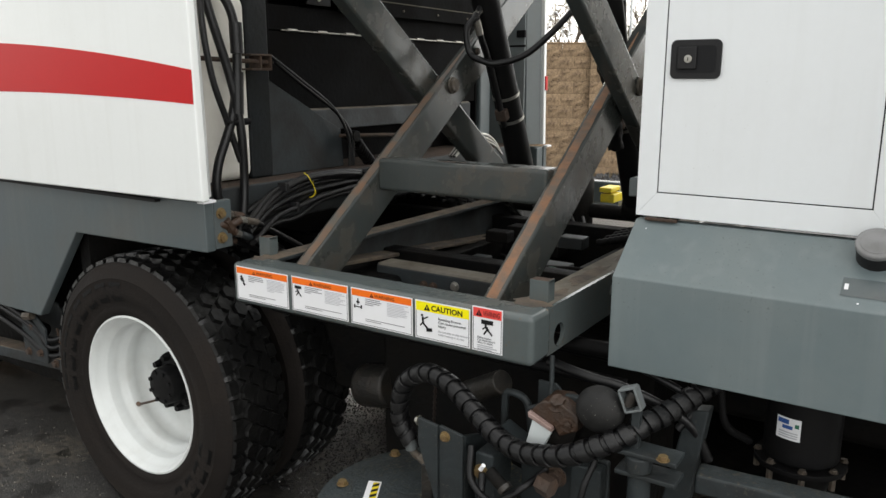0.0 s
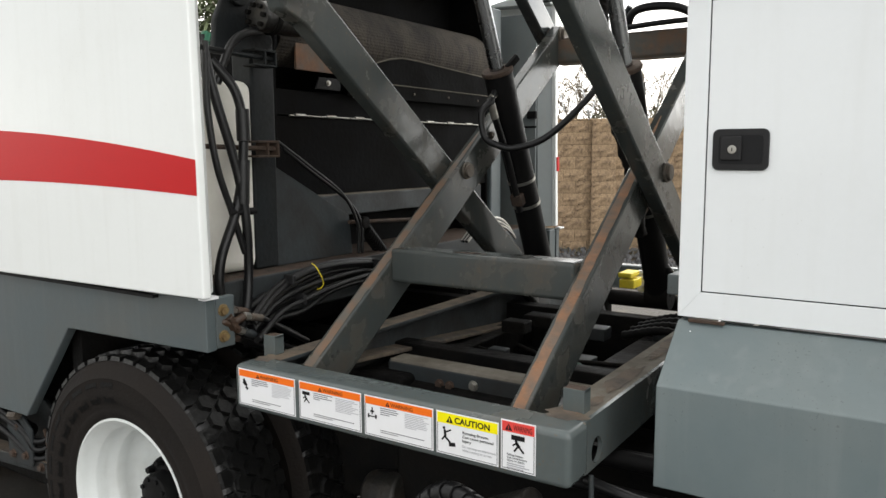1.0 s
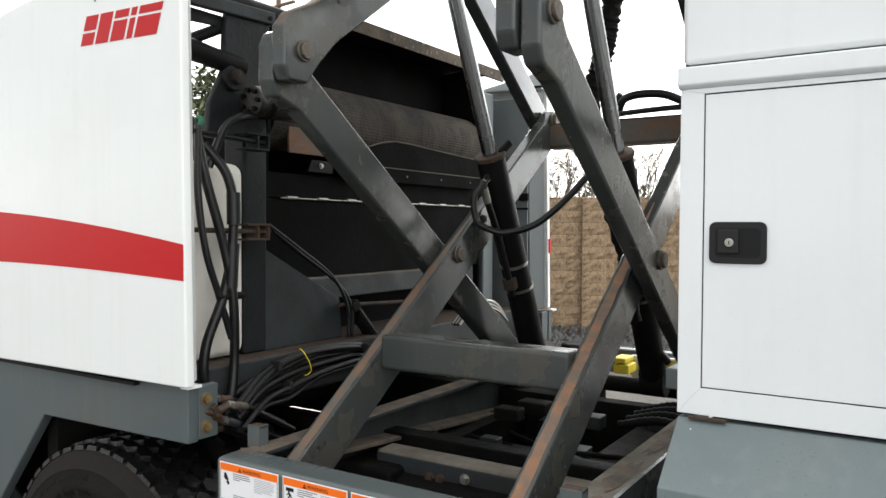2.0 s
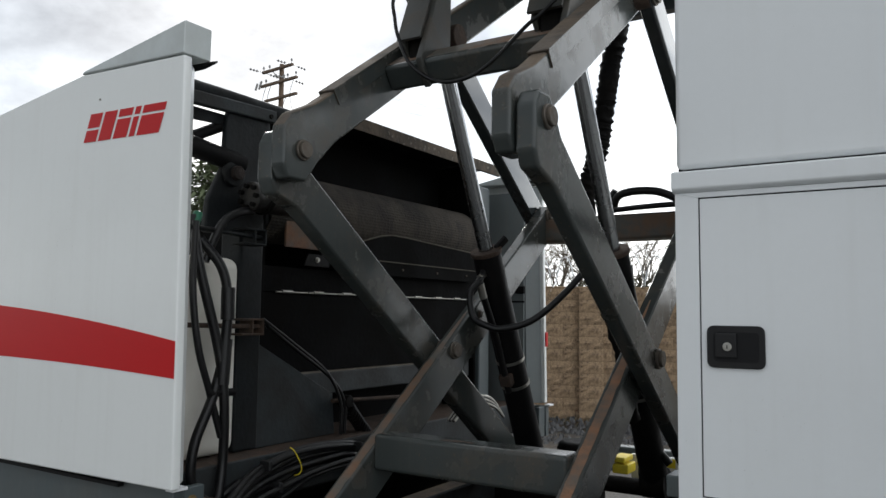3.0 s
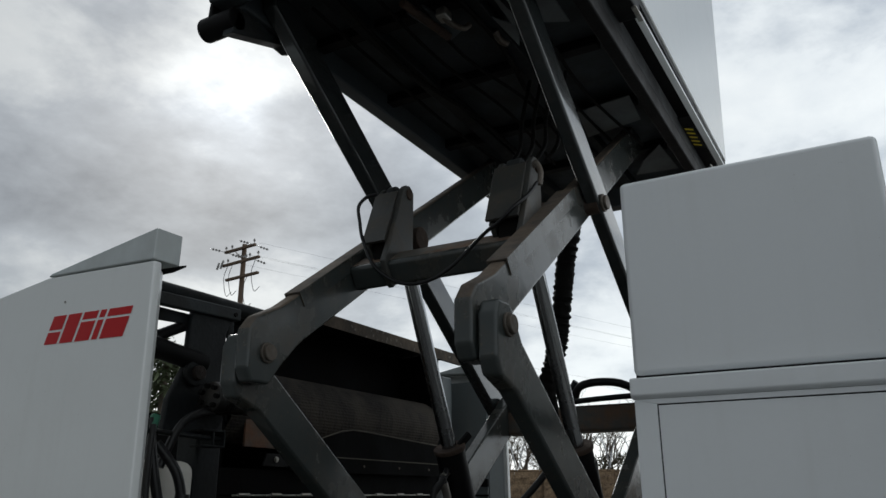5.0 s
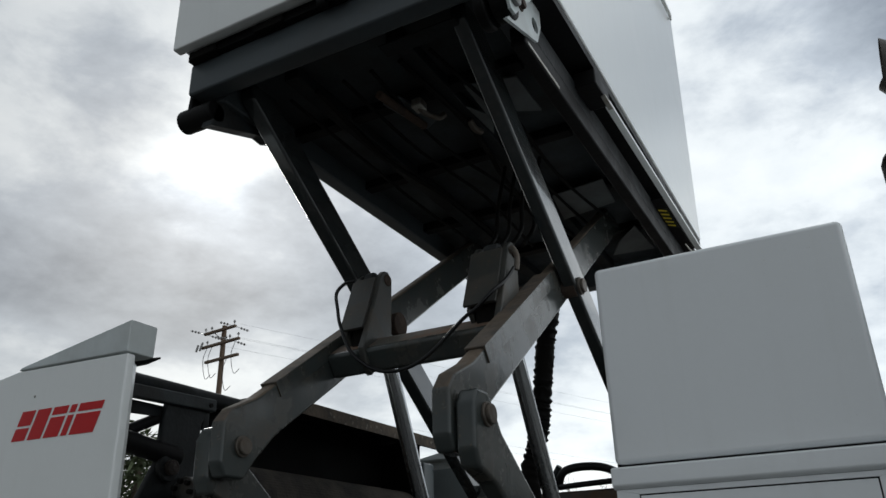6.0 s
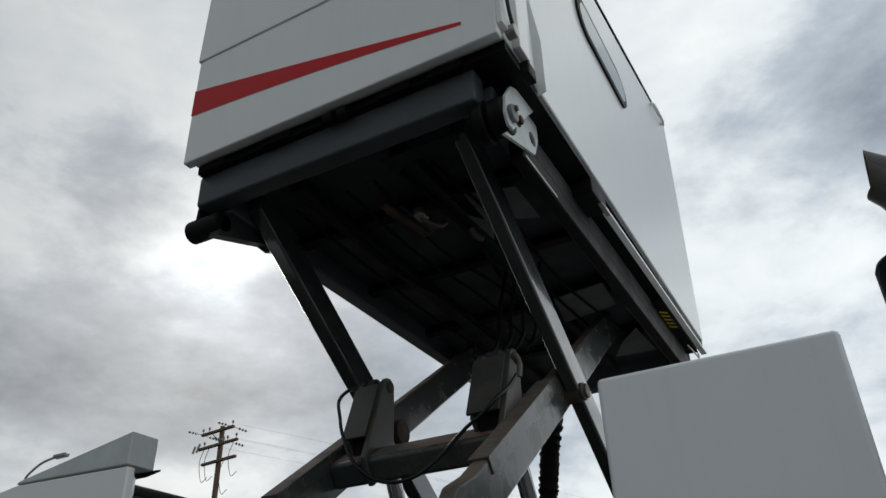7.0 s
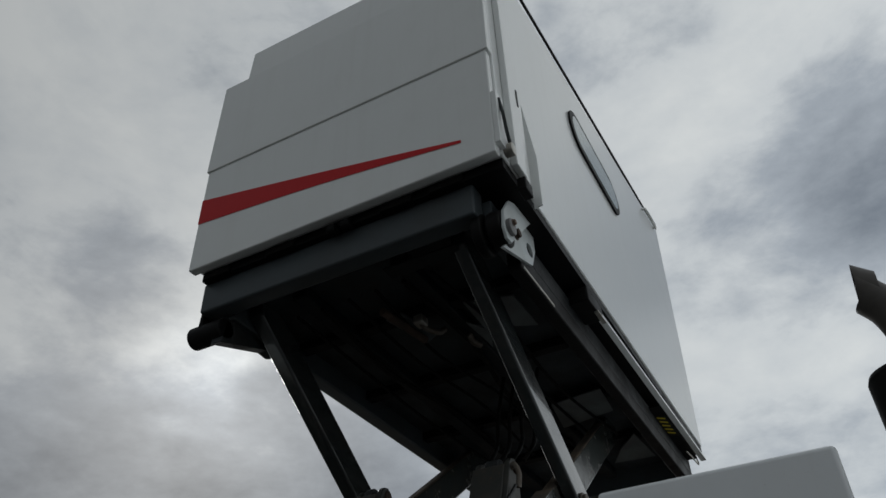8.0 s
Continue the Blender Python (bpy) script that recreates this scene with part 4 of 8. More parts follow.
def build_wheel(c, outer, inward):
    """One tyre on its rim. outer: whether the dished face shows. inward: +1 where the truck lies towards +y."""
    w = inward
    y0 = c[1]
    wheel = part("wheel", revolve([(r, y0 + w * d) for r, d in ((0.300, 0.03), (0.292, 0.045), (0.292, 0.2), (0.300, 0.23))], c), RIM, truck)
    sidewall = [(0.300, 0.000), (0.316, -0.008), (0.335, -0.012), (0.34, -0.010), (0.365, -0.022), (0.40, -0.030), (0.44, -0.026), (0.446, -0.028), (0.45, -0.024), (0.478, -0.012),
                (0.498, 0.002), (0.506, 0.018), (0.507, 0.12), (0.506, 0.222), (0.498, 0.238), (0.478, 0.252), (0.40, 0.27), (0.335, 0.252), (0.30, 0.24)]
    tyre = part("tyre", revolve([(r, y0 + w * (d + 0.0)) for r, d in sidewall], c, 96), TYRE, wheel, "black truck tyre with blocky tread", mat2=TREAD, pick=lambda n: abs(n.y) < 0.45)
    # tread: staggered six-cornered blocks between square shoulder blocks
    rng = random.Random(2)
    b = bmesh.new()
    n = 46
    for row, yc in enumerate((0.021, 0.070, 0.120, 0.170, 0.219)):
        shoulder = row in (0, 4)
        for k in range(n):
            ac = 2 * math.pi * (k + 0.5 * (row % 2) + rng.uniform(-0.04, 0.04)) / n
            hl, hw = math.pi / n * (0.80 if shoulder else 0.98), 0.021 if shoulder else 0.0265
            if shoulder:
                ring = ((-1, -1), (0.9, -1), (1.0, 0.5), (0.6, 1), (-0.7, 1), (-1.05, 0.4))
            else:
                ring = ((-1, 0.1), (-0.45, -1), (0.5, -0.9), (1, -0.1), (0.45, 1), (-0.5, 0.9))
            lower, upper = [], []
            for p, q in ring:
                for r, f, into in ((0.500, 1.0, lower), (0.514 if shoulder else 0.523, 0.86, upper)):
                    into.append(b.verts.new((c[0] + r * math.cos(ac + p * hl * f), y0 + w * (yc + q * hw * f), c[2] + r * math.sin(ac + p * hl * f))))
            b.faces.new(upper)
            for i in range(6):
                b.faces.new((lower[i], lower[(i + 1) % 6], upper[(i + 1) % 6], upper[i]))
    tagged(part("tread", b, TREAD, wheel), kind="stuff")
    rim = [(0.303, 0.004), (0.303, -0.004), (0.296, -0.006), (0.288, 0.002), (0.284, 0.02), (0.276, 0.034), (0.264, 0.046), (0.262, 0.05), (0.260, 0.084), (0.256, 0.098),
           (0.243, 0.112), (0.240, 0.118), (0.237, 0.150), (0.240, 0.156), (0.236, 0.185), (0.222, 0.2), (0.19, 0.205), (0.168, 0.196), (0.05, 0.196)]
    if outer:
        part("rim", revolve([(r, y0 + w * d) for r, d in rim], c, 96), RIM, wheel, "white painted deep-dish steel rim")
        # hub with studs and nuts
        b = revolve([(0.118, y0 + w * 0.197), (0.118, y0 + w * 0.165), (0.108, y0 + w * 0.158), (0.075, y0 + w * 0.15), (0.072, y0 + w * 0.10), (0.062, y0 + w * 0.092), (0.02, y0 + w * 0.09), (0.001, y0 + w * 0.09)], c, 28)
        part("hub", b, BLACK, wheel, "black greasy hub")
        for k in range(10):
            a = 2 * math.pi * k / 10
            p = Vector((c[0] + 0.100 * math.cos(a), y0 + w * 0.165, c[2] + 0.100 * math.sin(a)))
            part("wheel_nut", rod(p, p - Vector((0, w * 0.034, 0)), 0.018, 0.012, seg=6), BLACK, wheel)
        for k in range(8):
            a = 2 * math.pi * (k + 0.5) / 8
            p = Vector((c[0] + 0.058 * math.cos(a), y0 + w * 0.1, c[2] + 0.058 * math.sin(a)))
            part("hub_bolt", rod(p, p - Vector((0, w * 0.014, 0)), 0.009, seg=6), BLACK, wheel)
        p = Vector((c[0] - 0.199, y0 + w * 0.128, c[2] - 0.132))
        part("valve_stem", hose([p, p + Vector((0.075, w * 0.012, 0.028)), p + Vector((0.112, w * 0.024, 0.044))], 0.0045, seg=8), RUST_DARK, wheel, "thin brown valve stem")
        part("valve_stain", rod(p - Vector((0.004, 0, 0)), p + Vector((0.012, 0, 0.004)), 0.011, 0.005, seg=12), RUST, wheel, "rust stain round the valve")
        # moulded sidewall marks as plain raised outlines
        for a0, cnt, step, half in ((96, 8, 12.6, 0.078), (-54, 4, 12.5, 0.07)):
            for k in range(cnt):
                a = radians(a0 + k * step)
                b = bmesh.new()
                for r0, r1, u0, u1 in ((0.362, 0.377, -half, half), (0.419, 0.434, -half, half), (0.377, 0.419, -half, -half * 0.6), (0.377, 0.419, half * 0.6, half)):
                    quad = []
                    for r, u in ((r0, u0), (r1, u0), (r1, u1), (r0, u1)):
                        lift = 0.0225 + 0.009 * min(1, (r - 0.362) / 0.04) - 0.004 * max(0, (r - 0.405) / 0.03)
                        quad.append(b.verts.new((c[0] + r * math.cos(a + u), y0 - w * lift, c[2] + r * math.sin(a + u))))
                    b.faces.new(quad)
                part("sidewall_mark", b, SIDEMARK, wheel)
    return wheel


WHEEL_X, WHEEL_Z = -2.375, 0.482
build_wheel((WHEEL_X, 1.560, WHEEL_Z), True, 1)
build_wheel((WHEEL_X, 1.905, WHEEL_Z), False, 1)
build_wheel((WHEEL_X, 2 * MID_Y - 1.560, WHEEL_Z), True, -1)
build_wheel((WHEEL_X, 2 * MID_Y - 1.905, WHEEL_Z), False, -1)


def build_chassis():
    chassis = part("chassis_rail", box(-4.2, 2.6, 2.30, 2.38, 0.72, 0.97, 0.006), GRIME_SHADE, truck, "grimy black chassis rail")
    part("chassis_rail", box(-4.2, 2.6, 3.16, 3.24, 0.72, 0.97, 0.006), GRIME_SHADE, truck)
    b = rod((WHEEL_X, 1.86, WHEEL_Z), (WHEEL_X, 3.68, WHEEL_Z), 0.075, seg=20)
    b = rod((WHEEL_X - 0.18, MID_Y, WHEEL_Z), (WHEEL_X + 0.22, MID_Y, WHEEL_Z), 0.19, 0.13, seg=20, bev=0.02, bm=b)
    part("axle", b, GRIME_SHADE, truck, "oily rear axle with differential housing")
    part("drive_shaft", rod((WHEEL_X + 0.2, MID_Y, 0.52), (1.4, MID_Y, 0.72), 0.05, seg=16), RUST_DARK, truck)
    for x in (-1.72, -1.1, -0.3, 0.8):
        part("cross_member", box(x - 0.05, x + 0.05, 2.38, 3.16, 0.74, 0.9, 0.006), GRIME_SHADE, truck)
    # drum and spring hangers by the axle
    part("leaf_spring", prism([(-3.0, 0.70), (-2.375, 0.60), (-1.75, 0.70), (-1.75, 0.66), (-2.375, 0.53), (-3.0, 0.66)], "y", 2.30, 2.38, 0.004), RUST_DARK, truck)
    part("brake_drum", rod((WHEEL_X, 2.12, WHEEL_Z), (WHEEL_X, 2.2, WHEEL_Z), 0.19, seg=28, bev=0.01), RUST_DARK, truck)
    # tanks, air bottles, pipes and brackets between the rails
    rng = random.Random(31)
    part("air_tank", rod((-1.70, 2.16, 0.80), (-0.95, 2.16, 0.80), 0.10, seg=24, bev=0.03), GRIME_SHADE, truck, "black air tank")
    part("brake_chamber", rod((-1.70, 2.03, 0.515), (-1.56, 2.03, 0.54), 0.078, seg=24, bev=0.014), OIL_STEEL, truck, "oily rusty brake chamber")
    # added blocks that fill the shaded void under the frame
    part("under_frame_shade", box(-1.95, -1.60, 2.06, 2.28, 0.46, 0.92, 0.02), GRIME_SHADE, truck)
    part("under_frame_shade", box(-1.60, -0.62, 2.02, 2.28, 0.16, 0.84, 0.02), GRIME_SHADE, truck, "black block added for the dark under the frame")
    part("transmission", prism([(-0.9, 0.5), (0.4, 0.5), (0.4, 0.95), (-0.4, 1.0), (-0.9, 0.85)], "y", 2.5, 3.05, 0.04), GRIME_SHADE, truck, "grimy gearbox housing")
    part("battery_box", box(-0.75, -0.1, 3.35, 3.7, 0.62, 0.95, 0.01), BLACK, truck)
    for k in range(10):
        y = rng.uniform(2.35, 3.2)
        z = rng.uniform(0.66, 0.90)
        pts = [(-1.75, y, z), (-1.45, y + rng.uniform(-0.08, 0.08), z - rng.uniform(0, 0.08)), (-1.15, y + rng.uniform(-0.1, 0.1), z + rng.uniform(-0.05, 0.03)), (-0.8, y + rng.uniform(-0.1, 0.1), z)]
        part("chassis_hose", hose(pts, rng.choice((0.008, 0.011, 0.015)), seg=8, steps=5), GRIME_SHADE, truck)
    part("chassis_hose", hose([(-1.20, 2.48, 0.93), (-1.15, 2.46, 0.945), (-1.09, 2.46, 0.925), (-1.04, 2.50, 0.90)], 0.0045, seg=8, steps=5), GREEN_LINE, truck, "thin green air line")
    for k in range(16):
        x, y = rng.uniform(-1.65, -0.85), rng.uniform(2.15, 3.3)
        s = rng.uniform(0.03, 0.08)
        z = rng.uniform(0.86, 0.98)
        part("valve_block", box(x - s, x + s, y - s * 0.7, y + s * 0.7, z - 0.05, z, 0.006), rng.choice((GRIME_SHADE, GREY_DIRTY_SHADED, RUST_DARK)), truck)
    # loom of corrugated conduit
    for k in range(4):
        y = 2.75 + 0.09 * k
        part("conduit", hose([(-1.1, y, 0.99), (-0.95, y + 0.02, 1.02), (-0.78, y + 0.03, 0.98)], 0.014, seg=8, steps=14,
                             radius=lambda i, n: 0.014 + 0.003 * (i % 2)), GRIME_SHADE, truck)
    # far side: guard plate, tool box with warning stickers
    part("guard_rail", box(-1.9, -0.66, 3.72, 3.78, 0.56, 0.695, 0.006), GREY, truck, "grey guard rail on the far side")
    for k in range(2):
        x = -1.362 + k * 0.055
        part("rail_hole_plate", plate_with_holes([(x, 0.955), (x + 0.05, 0.955), (x + 0.05, 1.005), (x, 1.005)], [((x + 0.025, 0.98), 0.013)], "y", 3.50, 3.506), GREY_DIRTY_SHADED, truck)
    part("yellow_case", box(-1.375, -1.303, 3.45, 3.56, 1.035, 1.078, 0.006), YELLOW, truck, "yellow plastic case")
    part("yellow_lid", box(-1.378, -1.315, 3.44, 3.56, 1.084, 1.108, 0.006), YELLOW, truck, "yellow plastic lid")
    part("far_deck", box(-1.78, -0.66, 3.66, 3.96, 0.70, 0.735, 0.006), WHITE, truck, "white painted ledge on the far side")
    part("drum_filter", rod((-1.50, 3.40, 0.84), (-1.50, 3.40, 1.17), 0.105, seg=28, bev=0.03), GRIME_SHADE, truck, "sooty round filter housing")
    for k in range(3):
        part("filter_hose", hose([(-1.52 + 0.06 * k, 3.30, 0.98), (-1.46 + 0.05 * k, 3.26, 0.93), (-1.40 + 0.06 * k, 3.28, 0.86), (-1.33 + 0.05 * k, 3.36, 0.84)], 0.013, seg=8, steps=6), HOSE, truck)
    # pale coil of tube on the far deck beam
    for k in range(5):
        part("coiled_tube", hose([(-1.93 - 0.008 * k, 3.02, 1.26), (-1.92 - 0.008 * k, 3.08 + 0.012 * k, 1.30 + 0.008 * k), (-1.91, 3.18 + 0.012 * k, 1.33 + 0.006 * k), (-1.90, 3.32, 1.30 + 0.006 * k), (-1.90, 3.42, 1.24)], 0.0065, seg=8, steps=6), HOSE if k % 2 else STEEL, truck)
    part("sticker_panel", box(-1.36, -0.7, 3.66, 3.68, 0.98, 1.09, 0.002), PAPER, truck, "white panel with yellow and black warning stickers")
    for k in range(6):
        x = -1.33 + k * 0.1
        part("sticker", box(x, x + 0.075, 3.656, 3.66, 1.045, 1.083, 0), YELLOW, truck)
        part("sticker_print", box(x + 0.005, x + 0.09, 3.656, 3.66, 0.995, 1.03, 0), INK, truck)
    # dark boxes added on the far side and behind the axle, to block light
    part("far_shade_box", box(-1.75, 0.6, 3.42, 3.62, 0.22, 0.68, 0.03), BLACK, truck, "black box added to block light from the far side")
    part("rear_shade_box", box(-4.2, -2.95, 1.78, 2.35, 0.24, 0.9, 0.02), GRIME_SHADE, truck, "black box added for the dark behind the wheels")
    part("belly_shade_plate", box(-1.62, 0.6, 2.20, 3.40, 0.40, 0.44, 0.01), GRIME_SHADE, truck)
    # bulk out of view at the rear, added to shade the ground
    part("rear_shade_bulk", box(-6.0, -4.3, 1.60, 3.92, 0.55, 1.95, 0.02), GREY_DIRTY_SHADED, truck, "unseen rear bulk added to shade the ground")
    part("rear_shade_roller", rod((-4.78, 1.72, 0.40), (-4.78, 3.80, 0.40), 0.40, seg=40, bev=0.01), GRIME_SHADE, truck, "black roller added for the shade under the rear")
    part("rear_shade_flap", box(-4.36, -4.345, 1.62, 3.90, 0.05, 0.60, 0.002), GRIME_SHADE, truck, "black sheet added to keep light off the ground")
    # added sheet that stops light coming under from the far side
    part("far_shade_sheet", box(-2.05, 0.6, 3.64, 3.652, 0.02, 0.64, 0.002), GRIME_SHADE, truck, "black sheet added to block light under the far side")
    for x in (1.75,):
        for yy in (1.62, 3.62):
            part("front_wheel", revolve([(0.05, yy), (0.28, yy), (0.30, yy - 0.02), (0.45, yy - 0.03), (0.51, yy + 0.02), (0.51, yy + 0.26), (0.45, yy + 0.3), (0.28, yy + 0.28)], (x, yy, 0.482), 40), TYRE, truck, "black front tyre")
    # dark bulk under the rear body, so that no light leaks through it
    part("rear_bulkhead", box(-2.72, -2.66, 1.6, 3.94, 0.86, 1.98, 0), GRIME_SHADE, truck)
    part("rear_roof", prism([(-4.3, 1.99), (-2.66, 1.99), (-2.66, 1.95), (-4.3, 1.95)], "y", 1.56, 3.98, 0.004), GREY_DIRTY_SHADED, truck)
    part("rear_wall", box(-4.32, -4.26, 1.51, 4.03, 0.67, 2.2, 0.006), WHITE, truck)
    # rear broom linkage behind the wheel: arm, pivot plates, cylinder and hoses
    part("broom_arm", beam((-3.75, 1.66, 0.40), (-2.93, 1.66, 0.455), 0.05, 0.085), GREY_DIRTY_SHADED, truck, "grimy grey broom arm", mat2=LIPM, pick=lambda n: n.z > 0.7)
    part("broom_bracket", prism([(-3.5, 0.50), (-3.05, 0.52), (-3.0, 0.60), (-3.12, 0.68), (-3.5, 0.70)], "y", 1.70, 1.72, 0.004), GREY_DIRTY_SHADED, truck)
    part("pivot_plate", prism([(-3.22, 0.44), (-3.05, 0.45), (-3.04, 0.60), (-3.12, 0.66), (-3.22, 0.62)], "y", 1.60, 1.612, 0.004), GREY_DIRTY_SHADED, truck, "grimy pivot plate")
    part("broom_cylinder", rod((-3.7, 1.64, 0.66), (-3.12, 1.64, 0.57), 0.032, seg=18, bev=0.004), BLACK, truck, "black broom cylinder")
    for x, z in ((-3.18, 0.48), (-3.09, 0.49), (-3.13, 0.60), (-2.98, 0.465)):
        bolt(truck, (x, 1.60, z), (0, -1, 0), 0.014, mat=RUST_DARK)
    for dz, dx in ((0.0, 0.0), (0.035, 0.05), (0.07, -0.04)):
        part("broom_hose", hose([(-3.7, 1.62, 0.72 - dz), (-3.35 + dx, 1.59, 0.68 - dz), (-3.15 + dx, 1.60, 0.62 - dz), (-3.04, 1.62, 0.55 - dz), (-2.97, 1.70, 0.60 - dz)], 0.012, seg=8), HOSE, truck)
    part("broom_tee", rod((-3.16, 1.585, 0.645), (-3.10, 1.585, 0.655), 0.018, seg=6, bev=0.003), PINM, truck)
    part("mud_chain", hose([(-3.02, 1.64, 0.60), (-3.0, 1.64, 0.52), (-2.99, 1.64, 0.44)], 0.006, seg=6, steps=10, radius=lambda i, n: 0.004 + 0.004 * (i % 2)), RUST_DARK, truck)


build_chassis()


# ---- the elevator mouth and fittings in the rear body's front ----
def build_rear_front():
    X = -2.15
    part("deck_beam", box(-2.5, -2.06, 1.62, 3.92, 1.10, 1.252, 0.01), GREY_DIRTY_SHADED, truck, "grimy grey cross beam with a rusty top", mat2=RUST_DARK, pick=lambda n: n.z > 0.7)
    # near post in the shade-darkened grey, far post in the plain grey
    part("corner_post", box(-2.25, X, 1.965, 2.075, 1.252, 2.06, 0.012), SHADED_GREY, truck, "grey square corner post darkened for shade")
    part("corner_post", box(-2.25, X, 3.62, 3.73, 1.252, 2.40, 0.012), GREY, truck)
    # the gusset's shade is put in by the darker grey
    part("gusset_plate", prism([(2.045, 1.625), (2.31, 1.49), (2.47, 1.41), (2.485, 1.254), (2.04, 1.254)], "x", X - 0.018, X - 0.004, 0.002), GREY_DIRTY_SHADED, truck, "grey gusset plate with dirt along its foot")
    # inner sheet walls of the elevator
    part("elevator_back", box(-2.62, -2.58, 2.08, 3.70, 1.25, 2.10, 0), RECESS_SHADE, truck)
    part("elevator_back", box(-2.62, -2.58, 2.52, 3.70, 2.10, 2.51, 0), RECESS_SHADE, truck)
    part("elevator_cheek", prism([(-2.60, 1.25), (-2.17, 1.25), (-2.17, 2.11), (-2.60, 2.08)], "y", 2.085, 2.10, 0.002), RECESS_SHADE, truck)
    part("elevator_cheek", prism([(-2.60, 1.25), (-2.17, 1.25), (-2.17, 2.52), (-2.60, 2.49)], "y", 3.60, 3.615, 0.002), RECESS_SHADE, truck)
    # the lip's under and back faces take the same shade colour
    part("lip", prism([(-2.60, 2.53), (-2.13, 2.53), (-2.13, 2.475), (-2.145, 2.475), (-2.145, 2.515), (-2.60, 2.515)], "y", 2.42, 3.80, 0.002), LIP_FLAKED, truck, "rusty scraped steel lip over the elevator mouth", mat2=RECESS_SHADE, pick=lambda n: n.z < -0.6 or n.x < -0.6)
    part("hood_sheet", box(-2.60, -2.40, 2.52, 3.62, 2.18, 2.515, 0), RECESS_SHADE, truck)
    # ribbed belt over the top roller
    b = bmesh.new()
    rings = []
    for k in range(76):
        a = radians(-75 + 190 * k / 75)
        r = 0.142 + (0.0013 if k % 2 else 0.0)
        p = (-2.285 + r * math.cos(a), 2.118 + r * math.sin(a))
        rings.append((b.verts.new((p[0], 2.11, p[1])), b.verts.new((p[0], 3.59, p[1]))))
    for r0, r1 in zip(rings, rings[1:]):
        b.faces.new((r0[0], r0[1], r1[1], r1[0]))
    part("elevator_belt", b, BELT, truck, "worn ribbed rubber belt over its roller", sharp=15)
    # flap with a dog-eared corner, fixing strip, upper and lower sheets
    part("flap", prism([(2.45, 1.93), (2.45, 1.99), (2.59, 2.011), (2.644, 2.027), (2.823, 2.063), (3.58, 2.033), (3.58, 1.93)], "x", -2.142, -2.136, 0.001), RECESS_SHADE, truck, "black rubber flap")
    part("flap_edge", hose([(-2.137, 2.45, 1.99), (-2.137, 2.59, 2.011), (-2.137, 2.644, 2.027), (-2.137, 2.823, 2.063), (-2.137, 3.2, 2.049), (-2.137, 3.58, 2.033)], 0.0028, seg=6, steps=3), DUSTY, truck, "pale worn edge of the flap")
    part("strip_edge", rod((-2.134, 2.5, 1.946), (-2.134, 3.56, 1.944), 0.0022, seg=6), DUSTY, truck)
    part("fixing_strip", box(-2.142, -2.134, 2.46, 3.56, 1.885, 1.945, 0.002), RECESS_SHADE, truck)
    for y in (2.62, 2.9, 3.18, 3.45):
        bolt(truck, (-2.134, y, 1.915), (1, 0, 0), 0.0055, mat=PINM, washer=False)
    part("upper_sheet", box(X - 0.03, X - 0.022, 2.10, 3.60, 1.80, 1.89, 0.001), RECESS_SHADE, truck, "black sheet steel panel")
    part("hinged_door", prism([(2.10, 1.795), (3.60, 1.795), (3.60, 1.50), (2.10, 1.50)], "x", X - 0.034, X - 0.026, 0.002), RECESS_SHADE, truck, "black hinged sheet door")
    b = bmesh.new()
    for k in range(8):
        y0 = 2.16 + 0.172 * k
        b = rod((X - 0.018, y0, 1.798), (X - 0.018, y0 + 0.168, 1.798), 0.0032, seg=8, bm=b)
        b = rod((X - 0.018, y0 + 0.03, 1.800), (X - 0.018, y0 + 0.085, 1.800), 0.0062, seg=8, bm=b)
    part("hinge_line", b, STEEL, truck, "thin steel piano hinge")
    part("low_beam", prism([(-2.26, 1.50), (-2.18, 1.50), (-2.17, 1.49), (-2.17, 1.41), (-2.26, 1.41)], "y", 2.20, 3.55, 0.004), GREY_DIRTY_SHADED, truck, "dusty grey angle beam", mat2=DUSTY, pick=lambda n: n.z > 0.6)
    # dark sheet for the shade in the gap below the beam
    part("recess_shade_sheet", box(-2.4, -2.36, 2.1, 3.6, 1.25, 1.5, 0), RECESS_SHADE, truck)
    # coil spring and link in the gap below the beam
    pts = [(-2.12 + 0.028 * math.cos(k * 0.9), 2.52 + 0.0016 * k + 0.0, 1.36 - 0.0016 * k + 0.028 * math.sin(k * 0.9)) for k in range(84)]
    part("coil_spring", hose(pts, 0.006, seg=6, steps=1), BLACK, truck)
    part("spring_link", rod((-2.13, 2.44, 1.385), (-2.13, 2.96, 1.36), 0.008, seg=8), RUST_DARK, truck)
    part("spring_eye", rod((-2.14, 2.5, 1.38), (-2.09, 2.5, 1.38), 0.025, seg=16, bev=0.004), GRIME_SHADE, truck)
    part("copper_plate", box(-2.165, -2.155, 2.19, 2.42, 1.965, 2.11, 0.002), RUST, truck, "rust-brown steel plate")
    part("small_bracket", prism([(2.28, 1.90), (2.30, 1.945), (2.42, 1.945), (2.42, 1.90)], "x", -2.15, -2.144, 0.001), BLACK, truck)
    bolt(truck, (-2.144, 2.35, 1.925), (1, 0, 0), 0.008, mat=STEEL)
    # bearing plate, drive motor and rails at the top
    bearing = part("bearing_plate", prism([(1.875, 2.40), (2.06, 2.40), (2.032, 2.345), (2.022, 2.12), (2.05, 2.04), (2.0, 1.98), (1.79, 1.98), (1.80, 2.09), (1.86, 2.21), (1.865, 2.35)], "x", -2.15, -2.125, 0.006), SHADED_GREY, truck, "grey bearing plate darkened for shade")
